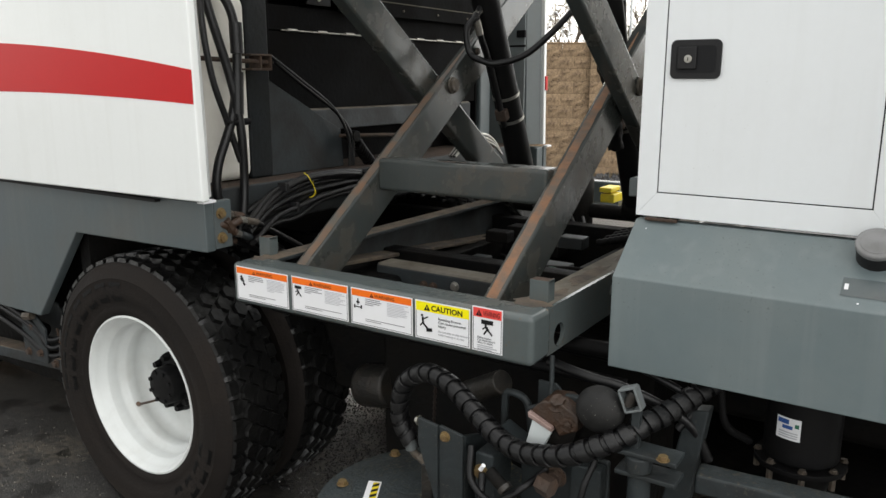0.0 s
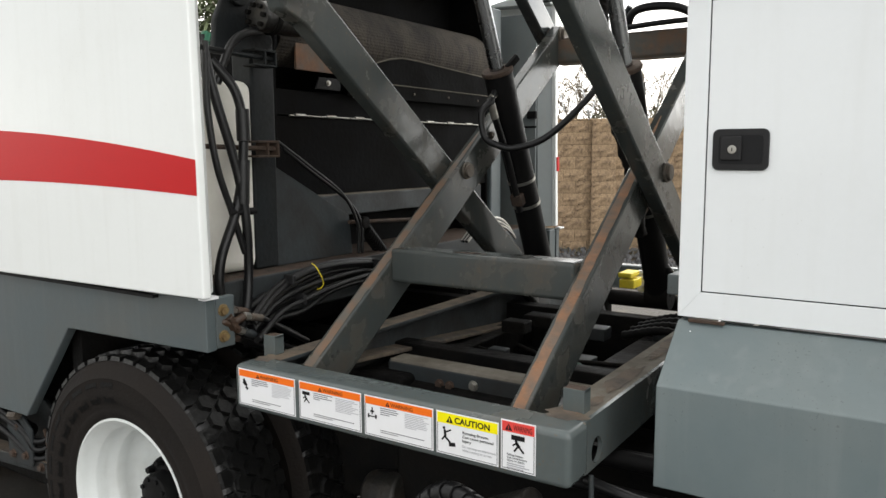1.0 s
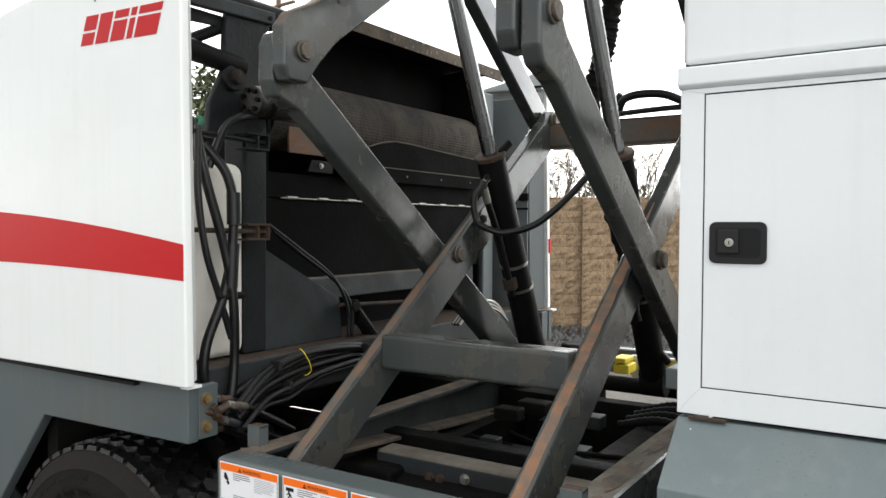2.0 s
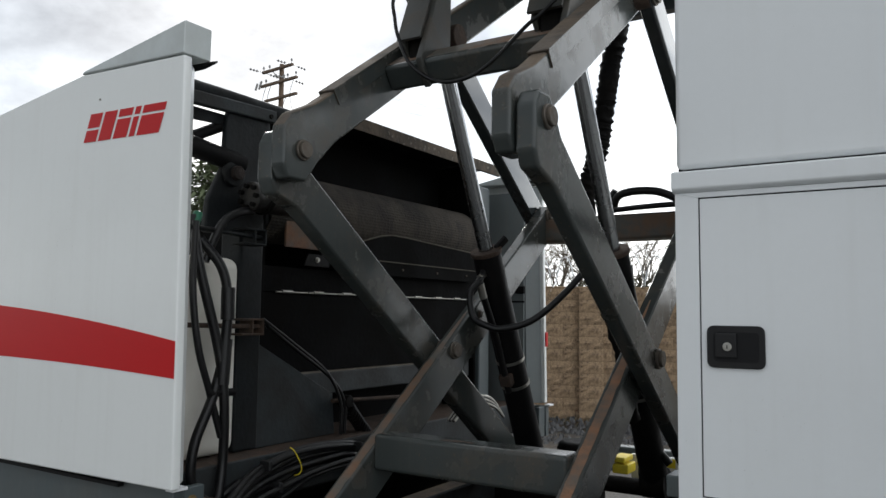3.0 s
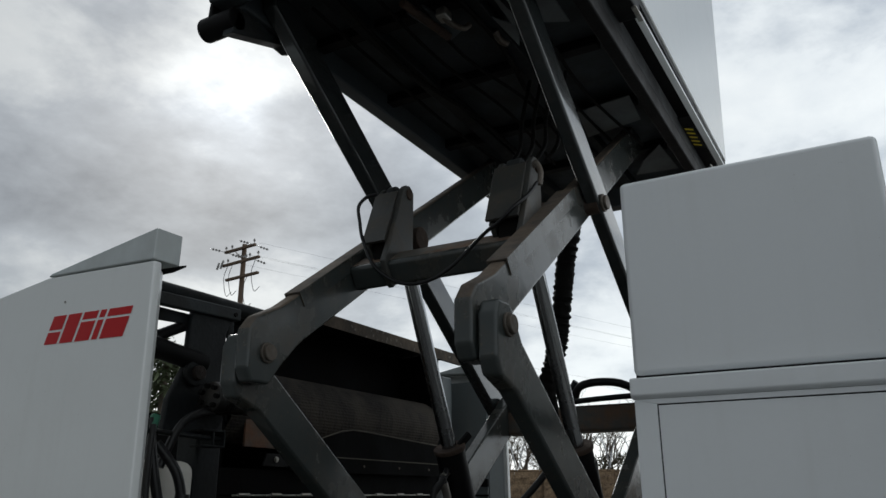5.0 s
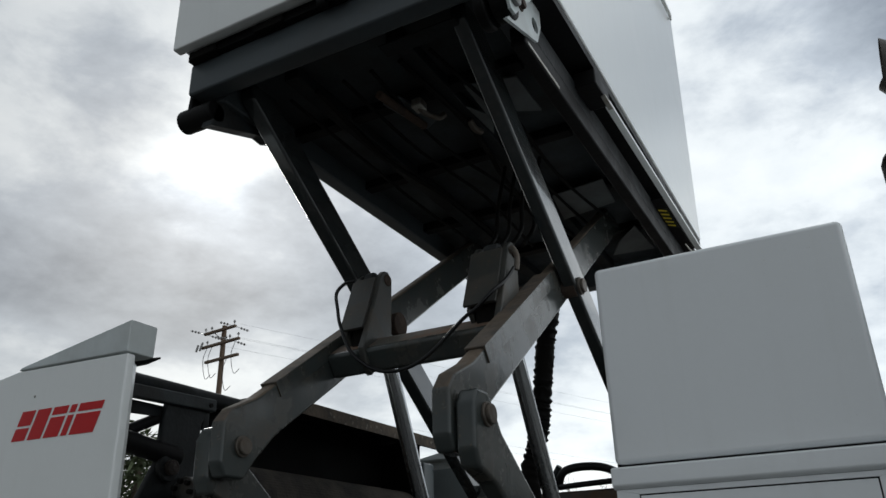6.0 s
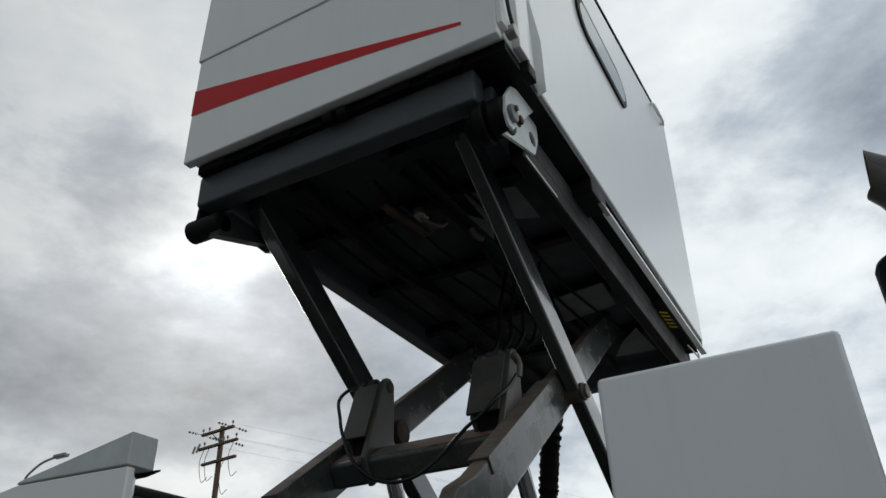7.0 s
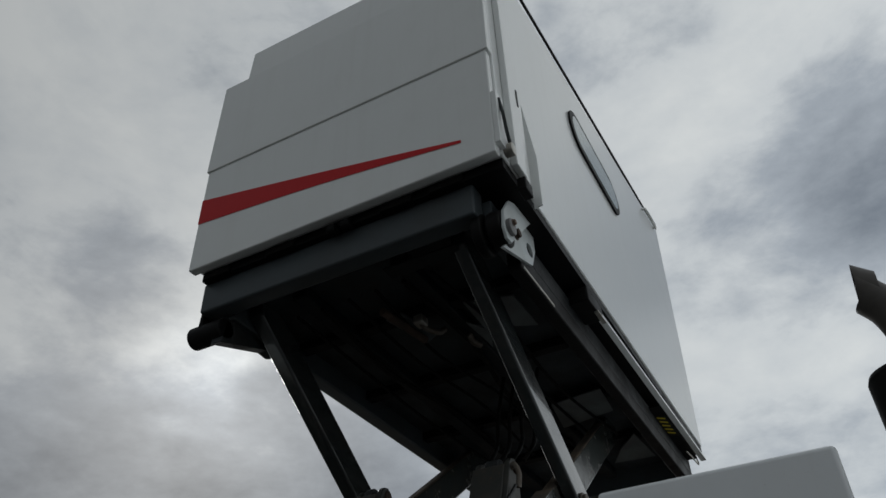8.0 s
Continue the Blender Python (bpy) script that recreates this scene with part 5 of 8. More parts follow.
    part("bearing_boss", rod((-2.125, 1.892, 2.183), (-2.105, 1.892, 2.183), 0.044, seg=24, bev=0.005), SHADED_GREY, bearing)
    part("bearing_pin", rod((-2.105, 1.892, 2.183), (-2.085, 1.892, 2.183), 0.024, seg=24, bev=0.003), RUST_OLD, bearing)
    motor = part("drive_motor", rod((-2.05, 1.905, 2.104), (-2.05, 2.10, 2.108), 0.050, seg=24, bev=0.006), OIL_STEEL, truck, "oily hydraulic drive motor")
    part("motor_collar", rod((-2.05, 1.955, 2.105), (-2.05, 1.975, 2.105), 0.056, seg=24, bev=0.003), GRIME_SHADE, motor)
    b = bmesh.new()
    for k in range(7):
        a = 2 * math.pi * k / 7
        p = Vector((-2.05 + 0.036 * math.cos(a), 1.905, 2.104 + 0.036 * math.sin(a)))
        b = rod(p, p - Vector((0, 0.014, 0)), 0.0085, seg=6, bm=b)
    part("motor_bolts", b, GRIME_SHADE, motor)
    part("motor_hose", hose([(-2.06, 1.93, 2.06), (-2.05, 1.86, 2.045), (-2.06, 1.80, 2.0), (-2.08, 1.755, 1.88)], 0.014, seg=10), HOSE, truck)
    part("top_rail", rod((-2.16, 1.60, 2.448), (-2.16, 2.4, 2.448), 0.027, seg=16), SHADED_GREY, truck, "tube rail in shade-darkened grey")
    tube = part("top_tube", beam((-2.12, 1.60, 2.400), (-2.12, 2.075, 2.414), 0.03, 0.044, bev=0.006), GREY_DIRTY_SHADED, truck, "grimy grey box tube")
    part("tube_bolt", rod((-2.106, 2.045, 2.410), (-2.100, 2.045, 2.410), 0.008, seg=12), GRIME_SHADE, tube)
    part("rail_gusset", prism([(1.62, 2.385), (1.96, 2.385), (1.93, 2.352), (1.62, 2.335)], "x", -2.16, -2.15, 0.002), SHADED_GREY, truck)
    part("rail_drop", box(-2.15, -2.125, 2.035, 2.065, 2.33, 2.40, 0.005), SHADED_GREY, truck)
    part("cross_tube", rod((-2.16, 1.60, 2.275), (-2.13, 1.94, 2.222), 0.034, seg=16), BLACK, truck)
    part("cross_tube", rod((-2.2, 1.66, 2.235), (-2.16, 1.90, 2.36), 0.019, seg=12), BLACK, truck)
    # square brackets that hold the water tank
    for z, r in ((1.675, RUST_DARK), (1.975, SHADED_GREY)):
        b = bmesh.new()
        for a0, a1, c0, c1 in ((1.90, 2.0, z + 0.021, z + 0.028), (1.90, 2.0, z - 0.028, z - 0.021), (1.945, 1.952, z - 0.021, z + 0.021), (1.993, 2.0, z - 0.021, z + 0.021)):
            b = box(-2.12, -2.06, a0, a1, c0, c1, 0.002, b)
        part("square_bracket", b, r, truck, "rust-stained square steel bracket")
        part("tie_rod", rod((-2.06, 1.62, z + 0.01), (-2.08, 2.0, z), 0.008, seg=8), RUST_DARK if z < 1.8 else SHADED_GREY, truck)


build_rear_front()
water_tank = part("water_tank", box(-2.6, -2.135, 1.64, 1.962, 1.256, 1.905, 0.04, seg=4), TANK)
tagged(water_tank, "off-white translucent plastic water tank with grime", "tank")


def build_side_hoses():
    def one(name, pts, r, label, category="hose", mat=HOSE, group="", seg=12, steps=8):
        tagged(part(name, hose(pts, r, seg=seg, steps=steps), mat), label, category, group=group)
    g = "hydraulic hoses hanging in front of the water tank"
    one("hydraulic_hose", [(-2.08, 1.70, 2.02), (-2.05, 1.715, 1.85), (-2.03, 1.775, 1.62), (-2.02, 1.80, 1.45), (-2.03, 1.81, 1.25), (-2.0, 1.76, 1.12), (-1.98, 1.71, 1.08)], 0.0155, "thick black hydraulic hose hanging beside the white tank", group=g)
    one("hydraulic_hose", [(-2.08, 1.735, 1.95), (-2.04, 1.79, 1.86), (-2.03, 1.81, 1.75), (-2.03, 1.80, 1.60), (-2.03, 1.765, 1.47), (-2.03, 1.70, 1.33), (-2.03, 1.695, 1.22), (-2.02, 1.76, 1.15), (-2.05, 1.9, 1.18)], 0.0155, "black hydraulic hose in a long loop", group=g)
    one("hydraulic_hose", [(-2.05, 1.69, 2.0), (-2.04, 1.68, 1.8), (-2.03, 1.70, 1.62), (-2.03, 1.75, 1.48), (-2.03, 1.80, 1.34)], 0.011, "thin black hydraulic hose", group=g)
    one("hose_sleeve", [(-2.028, 1.808, 1.80), (-2.024, 1.806, 1.70)], 0.022, "ribbed black protective sleeve on a hose", "hose sleeve", group="hose sleeves")
    one("hose_sleeve", [(-2.024, 1.80, 1.64), (-2.022, 1.79, 1.50)], 0.022, "ribbed black protective sleeve on a hose", "hose sleeve", group="hose sleeves")
    b = rod((-2.03, 1.745, 1.475), (-2.015, 1.835, 1.475), 0.012, seg=10)
    tagged(part("hose_clamp", b, BLACK), "black clamp that joins two hoses", "clamp")
    b = rod((-2.07, 1.70, 1.985), (-2.076, 1.72, 2.03), 0.015, seg=12, bev=0.004)
    tagged(part("hose_coupling", b, GREEN), "green plastic hose coupling", "coupling", group="green couplings")
    b = box(-2.07, -2.06, 1.70, 1.712, 1.86, 1.95, 0.003)
    tagged(part("hose_coupling", b, GREEN), "small green valve handle", "coupling", group="green couplings")
    # the bundle on the deck, tied with a yellow strap
    rng = random.Random(17)
    for k in range(9):
        u = k / 8
        x = -1.985 + 0.03 * rng.random() - 0.02 * (k % 2)
        pts = [(x + dx, y, lo + (hi - lo) * u + rng.uniform(-0.007, 0.007)) for dx, y, lo, hi in
               ((0.04, 1.74, 1.07, 1.14), (0.01, 1.87, 1.11, 1.215), (0.0, 2.0, 1.125, 1.255), (0.0, 2.15, 1.165, 1.27), (0.0, 2.35, 1.175, 1.258), (-0.02, 2.47, 1.15, 1.215), (-0.06, 2.6, 1.08, 1.12))]
        one("bundled_hose", pts, rng.choice((0.009, 0.011, 0.0125)), "black hydraulic hose sagging in a bundle", group="bundled hydraulic hoses")
    strap = [(-1.97, 2.045, 1.280), (-1.958, 2.05, 1.271), (-1.950, 2.058, 1.252), (-1.946, 2.07, 1.228), (-1.947, 2.078, 1.205), (-1.956, 2.074, 1.190), (-1.97, 2.07, 1.185)]
    tagged(part("cable_tie", hose(strap, 0.0019, seg=6, steps=4), YELLOW), "yellow strap round the hose bundle", "strap")
    for y, z in ((1.935, 1.238), (1.985, 1.162), (2.40, 1.235)):
        tagged(part("hose_clip", box(-1.99, -1.945, y - 0.008, y + 0.008, z - 0.016, z + 0.018, 0.005), PLASTIC), "black plastic clip on the hose bundle", "clip", group="hose clips")
    # hoses with crimped fittings that run inward and down from the manifold by the skirt
    for k, (p, q, r, end, f_mat, c_mat) in enumerate((
            ((-1.925, 1.688, 1.164), (-1.94, 1.775, 1.140), (-1.957, 1.86, 1.096), (-1.985, 2.03, 1.005), STEEL, PINM),
            ((-1.93, 1.668, 1.124), (-1.945, 1.745, 1.092), (-1.975, 1.83, 1.055), (-2.02, 2.02, 0.965), STEEL, GREY_DIRTY_SHADED),
            ((-1.95, 1.655, 1.185), (-1.965, 1.735, 1.165), (-1.985, 1.83, 1.122), (-2.03, 2.03, 1.02), PINM, RUST_DARK),
            ((-1.95, 1.64, 1.10), (-1.97, 1.70, 1.085), (-2.0, 1.80, 1.04), (-2.06, 1.98, 0.96), RUST_DARK, RUST_DARK))):
        p, q, r, end = Vector(p), Vector(q), Vector(r), Vector(end)
        ob = tagged(part("return_hose", hose([q - (q - p) * 0.2, q, r, end], 0.0098, seg=10), HOSE), "black hydraulic hose with crimped steel fitting", "hose", group="return hoses by the skirt")
        part("fitting", rod(p, p.lerp(q, 0.34), 0.0125, seg=6, bev=0.002), f_mat, ob)
        part("ferrule", rod(p.lerp(q, 0.36), q, 0.0125, seg=14, bev=0.002), c_mat, ob)
    b = hose([(-1.95, 1.60, 1.165), (-1.935, 1.625, 1.155), (-1.93, 1.65, 1.15), (-1.925, 1.69, 1.162)], 0.013, seg=10)
    b = hose([(-1.93, 1.64, 1.15), (-1.93, 1.655, 1.135), (-1.93, 1.67, 1.122)], 0.013, seg=10, bm=b)
    b = rod((-1.93, 1.632, 1.172), (-1.93, 1.655, 1.132), 0.016, seg=6, bev=0.002, bm=b)
    tagged(part("pipe_tee", b, RUST_OILY), "rusty copper-coloured pipe tee", "pipe fitting")
    # thin pair of lines over the gusset
    for k in range(2):
        d = 0.022 * k
        one("thin_line", [(-2.13, 2.06 + d, 1.70 - d), (-2.12, 2.2, 1.615 - d * 0.6), (-2.11, 2.38 + d, 1.50 - d), (-2.10, 2.455 + d, 1.38), (-2.10, 2.46 + d, 1.26)], 0.0068, "thin black hydraulic line", group="thin hydraulic lines")


build_side_hoses()


# ---- engine cabinet and its skirt ----
CAP_GREY = material("dull_grey_cap", (0.24, 0.24, 0.24), 0.6, dirt=0.5, dirt_color=(0.06, 0.055, 0.05), dirt_scale=15, spread=0.15)


def build_cabinet():
    x0, x1, yb = -0.648, -0.07, 2 * MID_Y - 1.872
    y = 1.872
    cab = part("engine_cabinet", box(x0, x1, y, yb, 2.06, 2.548, 0.014, seg=3), WHITE_CAB, truck, "white painted steel engine cabinet")
    part("cabinet_base", box(x0, x1, y + 0.003, yb, 1.278, 2.004, 0.006), WHITE_CAB, cab)
    part("seam", box(x0 + 0.004, x1 - 0.004, y + 0.012, yb - 0.01, 2.0, 2.064, 0), BLACK, cab)
    part("drip_rail", prism([(y - 0.018, 2.012), (y - 0.018, 2.052), (y + 0.02, 2.058), (y + 0.02, 2.004), (y - 0.006, 2.004)], "x", x0 - 0.006, x1 + 0.006, 0.004), WHITE_CAB, cab, "folded white drip rail")
    # frame of four mitred strips, proud of the body, and the door with a dark gap round it
    fz0, fz1, fx1 = 1.278, 2.004, x1
    dz0, dz1, dx0, dx1 = 1.338, 1.992, -0.597, -0.117
    fr = bmesh.new()
    for quad in (((x0, fz0), (fx1, fz0), (dx1, dz0), (dx0, dz0)), ((x0, fz0), (dx0, dz0), (dx0, dz1), (x0, fz1)), ((x0, fz1), (dx0, dz1), (dx1, dz1), (fx1, fz1)), ((fx1, fz0), (fx1, fz1), (dx1, dz1), (dx1, dz0))):
        fr = prism(quad, "y", y - 0.006, y + 0.003, 0.0012, fr)
    part("door_frame", fr, WHITE_CAB, cab)
    part("door_gap", box(dx0 - 0.001, dx1 + 0.001, y - 0.001, y + 0.002, dz0 - 0.001, dz1 + 0.001, 0), BLACK, cab)
    door = part("door", box(dx0 + 0.003, dx1 - 0.003, y - 0.005, y - 0.0012, dz0 + 0.003, dz1 - 0.003, 0.0012), WHITE_CAB, cab, "flush white cabinet door")
    # paddle latch: the dished tray, the paddle and the lock
    hx0, hx1, hz0, hz1 = -0.5815, -0.4625, 1.618, 1.709
    yy = y - 0.0055
    latch = part("latch", prism(rounded_rect(hx0, hx1, hz0, hz1, 0.014), "y", yy - 0.006, yy, 0.002), PLASTIC, truck, "black paddle latch on the white door")
    part("latch_recess", prism(rounded_rect(hx0 + 0.014, hx1 - 0.012, hz0 + 0.014, hz1 - 0.014, 0.008), "y", yy - 0.0068, yy - 0.006, 0), INK, latch)
    part("paddle", box(hx0 + 0.018, hx0 + 0.063, yy - 0.013, yy - 0.0068, hz0 + 0.022, hz1 - 0.016, 0.003), PLASTIC, latch)
    lock = part("lock", rod((-0.5375, yy - 0.013, 1.664), (-0.5375, yy - 0.0155, 1.664), 0.0095, seg=24, bev=0.0012), STEEL, latch, "round chrome key lock")
    part("keyhole", box(-0.5385, -0.5365, yy - 0.0162, yy - 0.0155, 1.660, 1.668, 0), INK, latch)
    # grey skirt below: sloped shoulder and upright face
    sk = part("front_skirt", prism([(1.90, 1.268), (1.868, 1.268), (1.716, 1.148), (1.715, 0.915), (1.73, 0.915), (1.731, 1.142), (1.875, 1.254), (1.90, 1.254)], "x", -0.647, 1.4, 0.003), GREY_PALE, truck, "paler grey folded steel skirt")
    part("skirt_cheek", prism([(1.875, 1.25), (1.735, 1.14), (1.735, 0.93), (1.80, 0.93), (1.87, 1.10)], "x", -0.63, -0.62, 0.001), GREY_DIRTY_SHADED, truck)
    part("skirt_hinge", box(-0.62, -0.54, 1.855, 1.868, 1.268, 1.275, 0.001), RUST_DARK, truck)
    up, along = Vector((0, -0.62, 0.785)), Vector((0, 0.785, 0.62))
    seat = Vector((-0.098, 1.835, 1.242))
    part("filler_neck", rod(seat - up * 0.02, seat + up * 0.034, 0.040, seg=28, bev=0.003), PLASTIC, truck, "black filler neck")
    # the grey puts the sky's reflection into the cap's colour
    cap = part("filler_cap", rod(seat + up * 0.034, seat + up * 0.050, 0.043, seg=40, bev=0.005), CAP_GREY, truck, "round filler cap, dull grey for the reflection on its top")
    part("cap_ring", rod(seat + up * 0.046, seat + up * 0.0515, 0.034, seg=40, bev=0.002), CAP_GREY, cap)

    def on_slope(x0, x1, d0, d1, off, name, mat, lab=""):
        o = Vector((0, 1.716, 1.148)) + up * off
        b = bmesh.new()
        b.faces.new([b.verts.new(Vector((x, 0, 0)) + o + along * d) for x, d in ((x0, d0), (x1, d0), (x1, d1), (x0, d1))])
        part(name, b, mat, truck, lab)
    on_slope(-0.152, -0.02, 0.035, 0.085, 0.0012, "sticker_shadow", GREY, "darker patch where a sticker has been")
    on_slope(-0.147, -0.139, 0.052, 0.068, 0.002, "small_sticker", PAPER, "torn remnant of a white sticker")
    on_slope(-0.118, -0.114, 0.016, 0.020, 0.002, "paint_chip", PAPER)
    on_slope(-0.612, -0.609, 0.160, 0.163, 0.002, "paint_chip", PAPER)
    # bracket and edge plate beside the cabinet
    part("edge_plate", prism([(1.96, 1.30), (2.05, 1.30), (2.05, 0.98), (1.96, 1.02)], "x", -0.66, -0.652, 0.002), GREY, truck)
    part("edge_block", box(-0.70, -0.655, 1.95, 2.02, 1.31, 1.36, 0.004), GREY, truck)
    # rear of the cabinet and the cab further on close the view
    part("cab_body", box(0.25, 2.4, 1.6, 3.94, 1.0, 2.45, 0.06, seg=3), WHITE_CAB, truck, "white truck cab")


build_cabinet()


def build_exhaust():
    ex = thing("exhaust_stack", (0.165, 2.12, 1.2), "black vertical exhaust stack with curved weathered tip", "exhaust pipe")
    part("heat_shield", rod((0.165, 2.12, 1.2), (0.165, 2.12, 2.785), 0.108, seg=32, bev=0.02), BLACK, ex)
    # tip: bends over towards the rear, cut at a slant
    b = bmesh.new()
    path = smooth_path([(0.205, 2.12, 2.72), (0.205, 2.12, 2.82), (0.20, 2.12, 2.90), (0.18, 2.12, 2.97), (0.147, 2.12, 3.02)], 6)
    rings, s = [], Vector((0, 1, 0))
    for i, q in enumerate(path):
        a = (path[min(i + 1, len(path) - 1)] - path[max(i - 1, 0)]).normalized()
        u = a.cross(s)
        ring = []
        for k in range(24):
            w = s * math.cos(2 * math.pi * k / 24) + u * math.sin(2 * math.pi * k / 24)
            slant = a * max(0.0, w.z + 0.35) * 0.11 if i == len(path) - 1 else Vector()
            ring.append(b.verts.new(q + w * 0.054 + slant))
        rings.append(ring)
    for r0, r1 in zip(rings, rings[1:]):
        for k in range(24):
            b.faces.new((r0[k], r0[(k + 1) % 24], r1[(k + 1) % 24], r1[k]))
    inner = bmesh.ops.extrude_edge_only(b, edges=[e for e in b.edges if e.is_boundary and all(v in rings[-1] for v in e.verts)])
    for v in inner["geom"]:
        if isinstance(v, bmesh.types.BMVert):
            v.co = path[-1] + (v.co - path[-1]) * 0.9 + Vector((0.05, 0, -0.03))
    part("tip", b, TIPM, ex, "weathered brown curved exhaust tip")


build_exhaust()


# ---- lift base frame with its labels ----
BX0, BX1, BY0 = -1.818, -0.775, 1.549
BZ0, BZ1 = 0.933, 1.063
base = thing("lift_base_frame", (-1.3, MID_Y, 0.933), "grey welded tube frame with warning labels along its sill", "frame")


def build_base_frame():
    part("sill_tube", box(BX0, BX1, BY0, BY0 + 0.105, BZ0, BZ1, 0.016, seg=4), GREY_SILL, base, "grey square-tube sill with worn edges")
    # side rails, the right one pierced by a round lifting hole
    rail = plate_with_holes([(BY0 + 0.09, BZ0 + 0.004), (3.98, BZ0 + 0.004), (3.98, BZ1 - 0.001), (BY0 + 0.09, BZ1 - 0.001)], [((1.705, 0.977), 0.031)], "x", BX1 - 0.012, BX1 - 0.002)
    part("side_rail", rail, GREY_SILL, base)
    part("side_rail_top", box(BX1 - 0.10, BX1 - 0.003, BY0 + 0.085, 3.98, BZ1 - 0.012, BZ1 - 0.002, 0.003), DUSTY, base)
    part("side_rail_inner", box(BX1 - 0.10, BX1 - 0.09, BY0 + 0.10, 3.98, BZ0 + 0.004, BZ1 - 0.012, 0.002), GREY_SILL, base)
    ch = part("side_rail", prism([(BY0 + 0.106, BZ1 - 0.006), (3.979, BZ1 - 0.006), (3.979, 0.812), (BY0 + 0.106, 1.012)], "x", BX0 + 0.002, BX0 + 0.014, 0.002), GREY_DIRTY_SHADED, base, "grimy channel rail with rusty flanges")
    part("flange", box(BX0 + 0.004, BX0 + 0.078, BY0 + 0.106, 3.979, BZ1 - 0.018, BZ1 - 0.004, 0.003), GREY_DIRTY_SHADED, ch, "rusty dusty flange", mat2=LIPM, pick=lambda n: n.z > 0.7)
    part("flange", beam((BX0 + 0.048, BY0 + 0.106, 1.008), (BX0 + 0.048, 3.979, 0.808), 0.088, 0.014, bev=0.003), GREY_DIRTY_SHADED, ch, "rusty dusty flange", mat2=LIPM, pick=lambda n: n.z > 0.7 or n.x > 0.7)
    part("far_tube", box(BX0, BX1, 3.98, 4.06, BZ0, BZ1, 0.012), GREY_SILL, base)
    # stub posts
    for x0, x1 in ((-1.838, -1.792), (-0.855, -0.802)):
        b = box(x0, x1, 1.685, 1.692, 1.02, 1.118, 0.002)
        b = box(x1 - 0.007, x1, 1.69, 1.725, 1.02, 1.118, 0.002, b)
        b = box(x0, x1, 1.69, 1.725, 1.108, 1.116, 0.002, b)
        part("stub_post", b, GREY_SILL, base, "short grey angle-iron stub post", mat2=RUST_DARK, pick=lambda n: n.z > 0.7)
    rng = random.Random(22)
    for cx, cy, rx, ry, mat in ((-0.835, 1.665, 0.055, 0.045, LIPM), (-0.815, 1.78, 0.02, 0.06, LIPM), (-0.83, 1.69, 0.03, 0.02, RUST), (-1.775, 1.64, 0.04, 0.05, LIPM), (-0.825, 2.0, 0.03, 0.16, LIPM), (-0.83, 2.5, 0.03, 0.3, LIPM)):
        b = bmesh.new()
        b.faces.new([b.verts.new((cx + rx * math.cos(a) * rng.uniform(0.6, 1.1), cy + ry * math.sin(a) * rng.uniform(0.6, 1.1), BZ1 + (0.0008 if mat is RUST else 0.0004))) for a in [2 * math.pi * k / 18 for k in range(18)]])
        part("worn_patch", b, mat, base, "worn dusty patch on the frame's top")
    # grimy cross tube and step plates between the rails
    part("inner_tube", box(-1.72, -0.88, 2.14, 2.24, 0.86, 0.955, 0.014, seg=3), GREY_DIRTY_SHADED, base, "grimy inner cross tube", mat2=DUSTY, pick=lambda n: n.z > 0.7)
    bolt(base, (-1.37, 2.139, 0.915), (0, -1, 0), 0.013, mat=STEEL)
    for x in (-1.50, -1.46):
        bolt(base, (x, 2.139, 0.90), (0, -1, 0), 0.013, mat=RUST_DARK)
    part("step_plate", box(-1.08, -0.93, 1.85, 2.02, 0.90, 0.93, 0.006), GREY_DIRTY_SHADED, base)
    part("step_plate", box(-1.04, -0.92, 1.95, 2.08, 0.93, 0.955, 0.006), GREY_DIRTY_SHADED, base)


build_base_frame()


def figure_mark(kind, cx, cz, s, y, rng):
    """The black pictogram of a hazard label, as simple bars."""
    def bar(p, q, w, bm):
        return beam((cx + p[0] * s, y - 0.0002, cz + p[1] * s), (cx + q[0] * s, y - 0.0002, cz + q[1] * s), 0.0004, w * s, side=(0, 1, 0), bev=0, bm=bm)
    sets = {
        "gear": (((-0.2, 0.5), (0.1, 0.05), 0.3), ((0.0, 0.1), (0.25, -0.1), 0.24), ((0.1, -0.2), (0.35, -0.45), 0.26), ((-0.3, 0.2), (0.0, -0.1), 0.14)),
        "crush": (((-0.45, 0.42), (0.45, 0.42), 0.3), ((-0.1, 0.1), (0.1, -0.15), 0.2), ((0.1, -0.15), (0.4, -0.45), 0.12), ((0.0, -0.1), (-0.25, -0.45), 0.12), ((-0.1, 0.1), (-0.35, -0.1), 0.1)),
        "balance": (((0, 0.5), (0, -0.1), 0.12), ((-0.45, -0.3), (0.45, -0.3), 0.1), ((-0.4, -0.45), (-0.4, -0.1), 0.16), ((0.4, -0.45), (0.4, -0.1), 0.16), ((-0.2, 0.15), (0.2, 0.15), 0.14)),
        "fall": (((-0.25, 0.45), (-0.2, 0.0), 0.16), ((-0.2, 0.0), (0.15, -0.3), 0.13), ((-0.2, 0.1), (-0.45, -0.2), 0.1), ((-0.2, 0.3), (0.2, 0.5), 0.09), ((0.05, -0.42), (0.5, -0.36), 0.24)),
    }
    bm = bmesh.new()
    for p, q, w in sets[kind]:
        bm = bar(p, q, w, bm)
    head = {"crush": (-0.12, 0.2), "fall": (-0.3, 0.55)}.get(kind)
    if head:
        c = Vector((cx + head[0] * s, y, cz + head[1] * s))
        bm = rod(c, c - Vector((0, 0.0004, 0)), 0.09 * s, seg=12, bm=bm)
    return bm


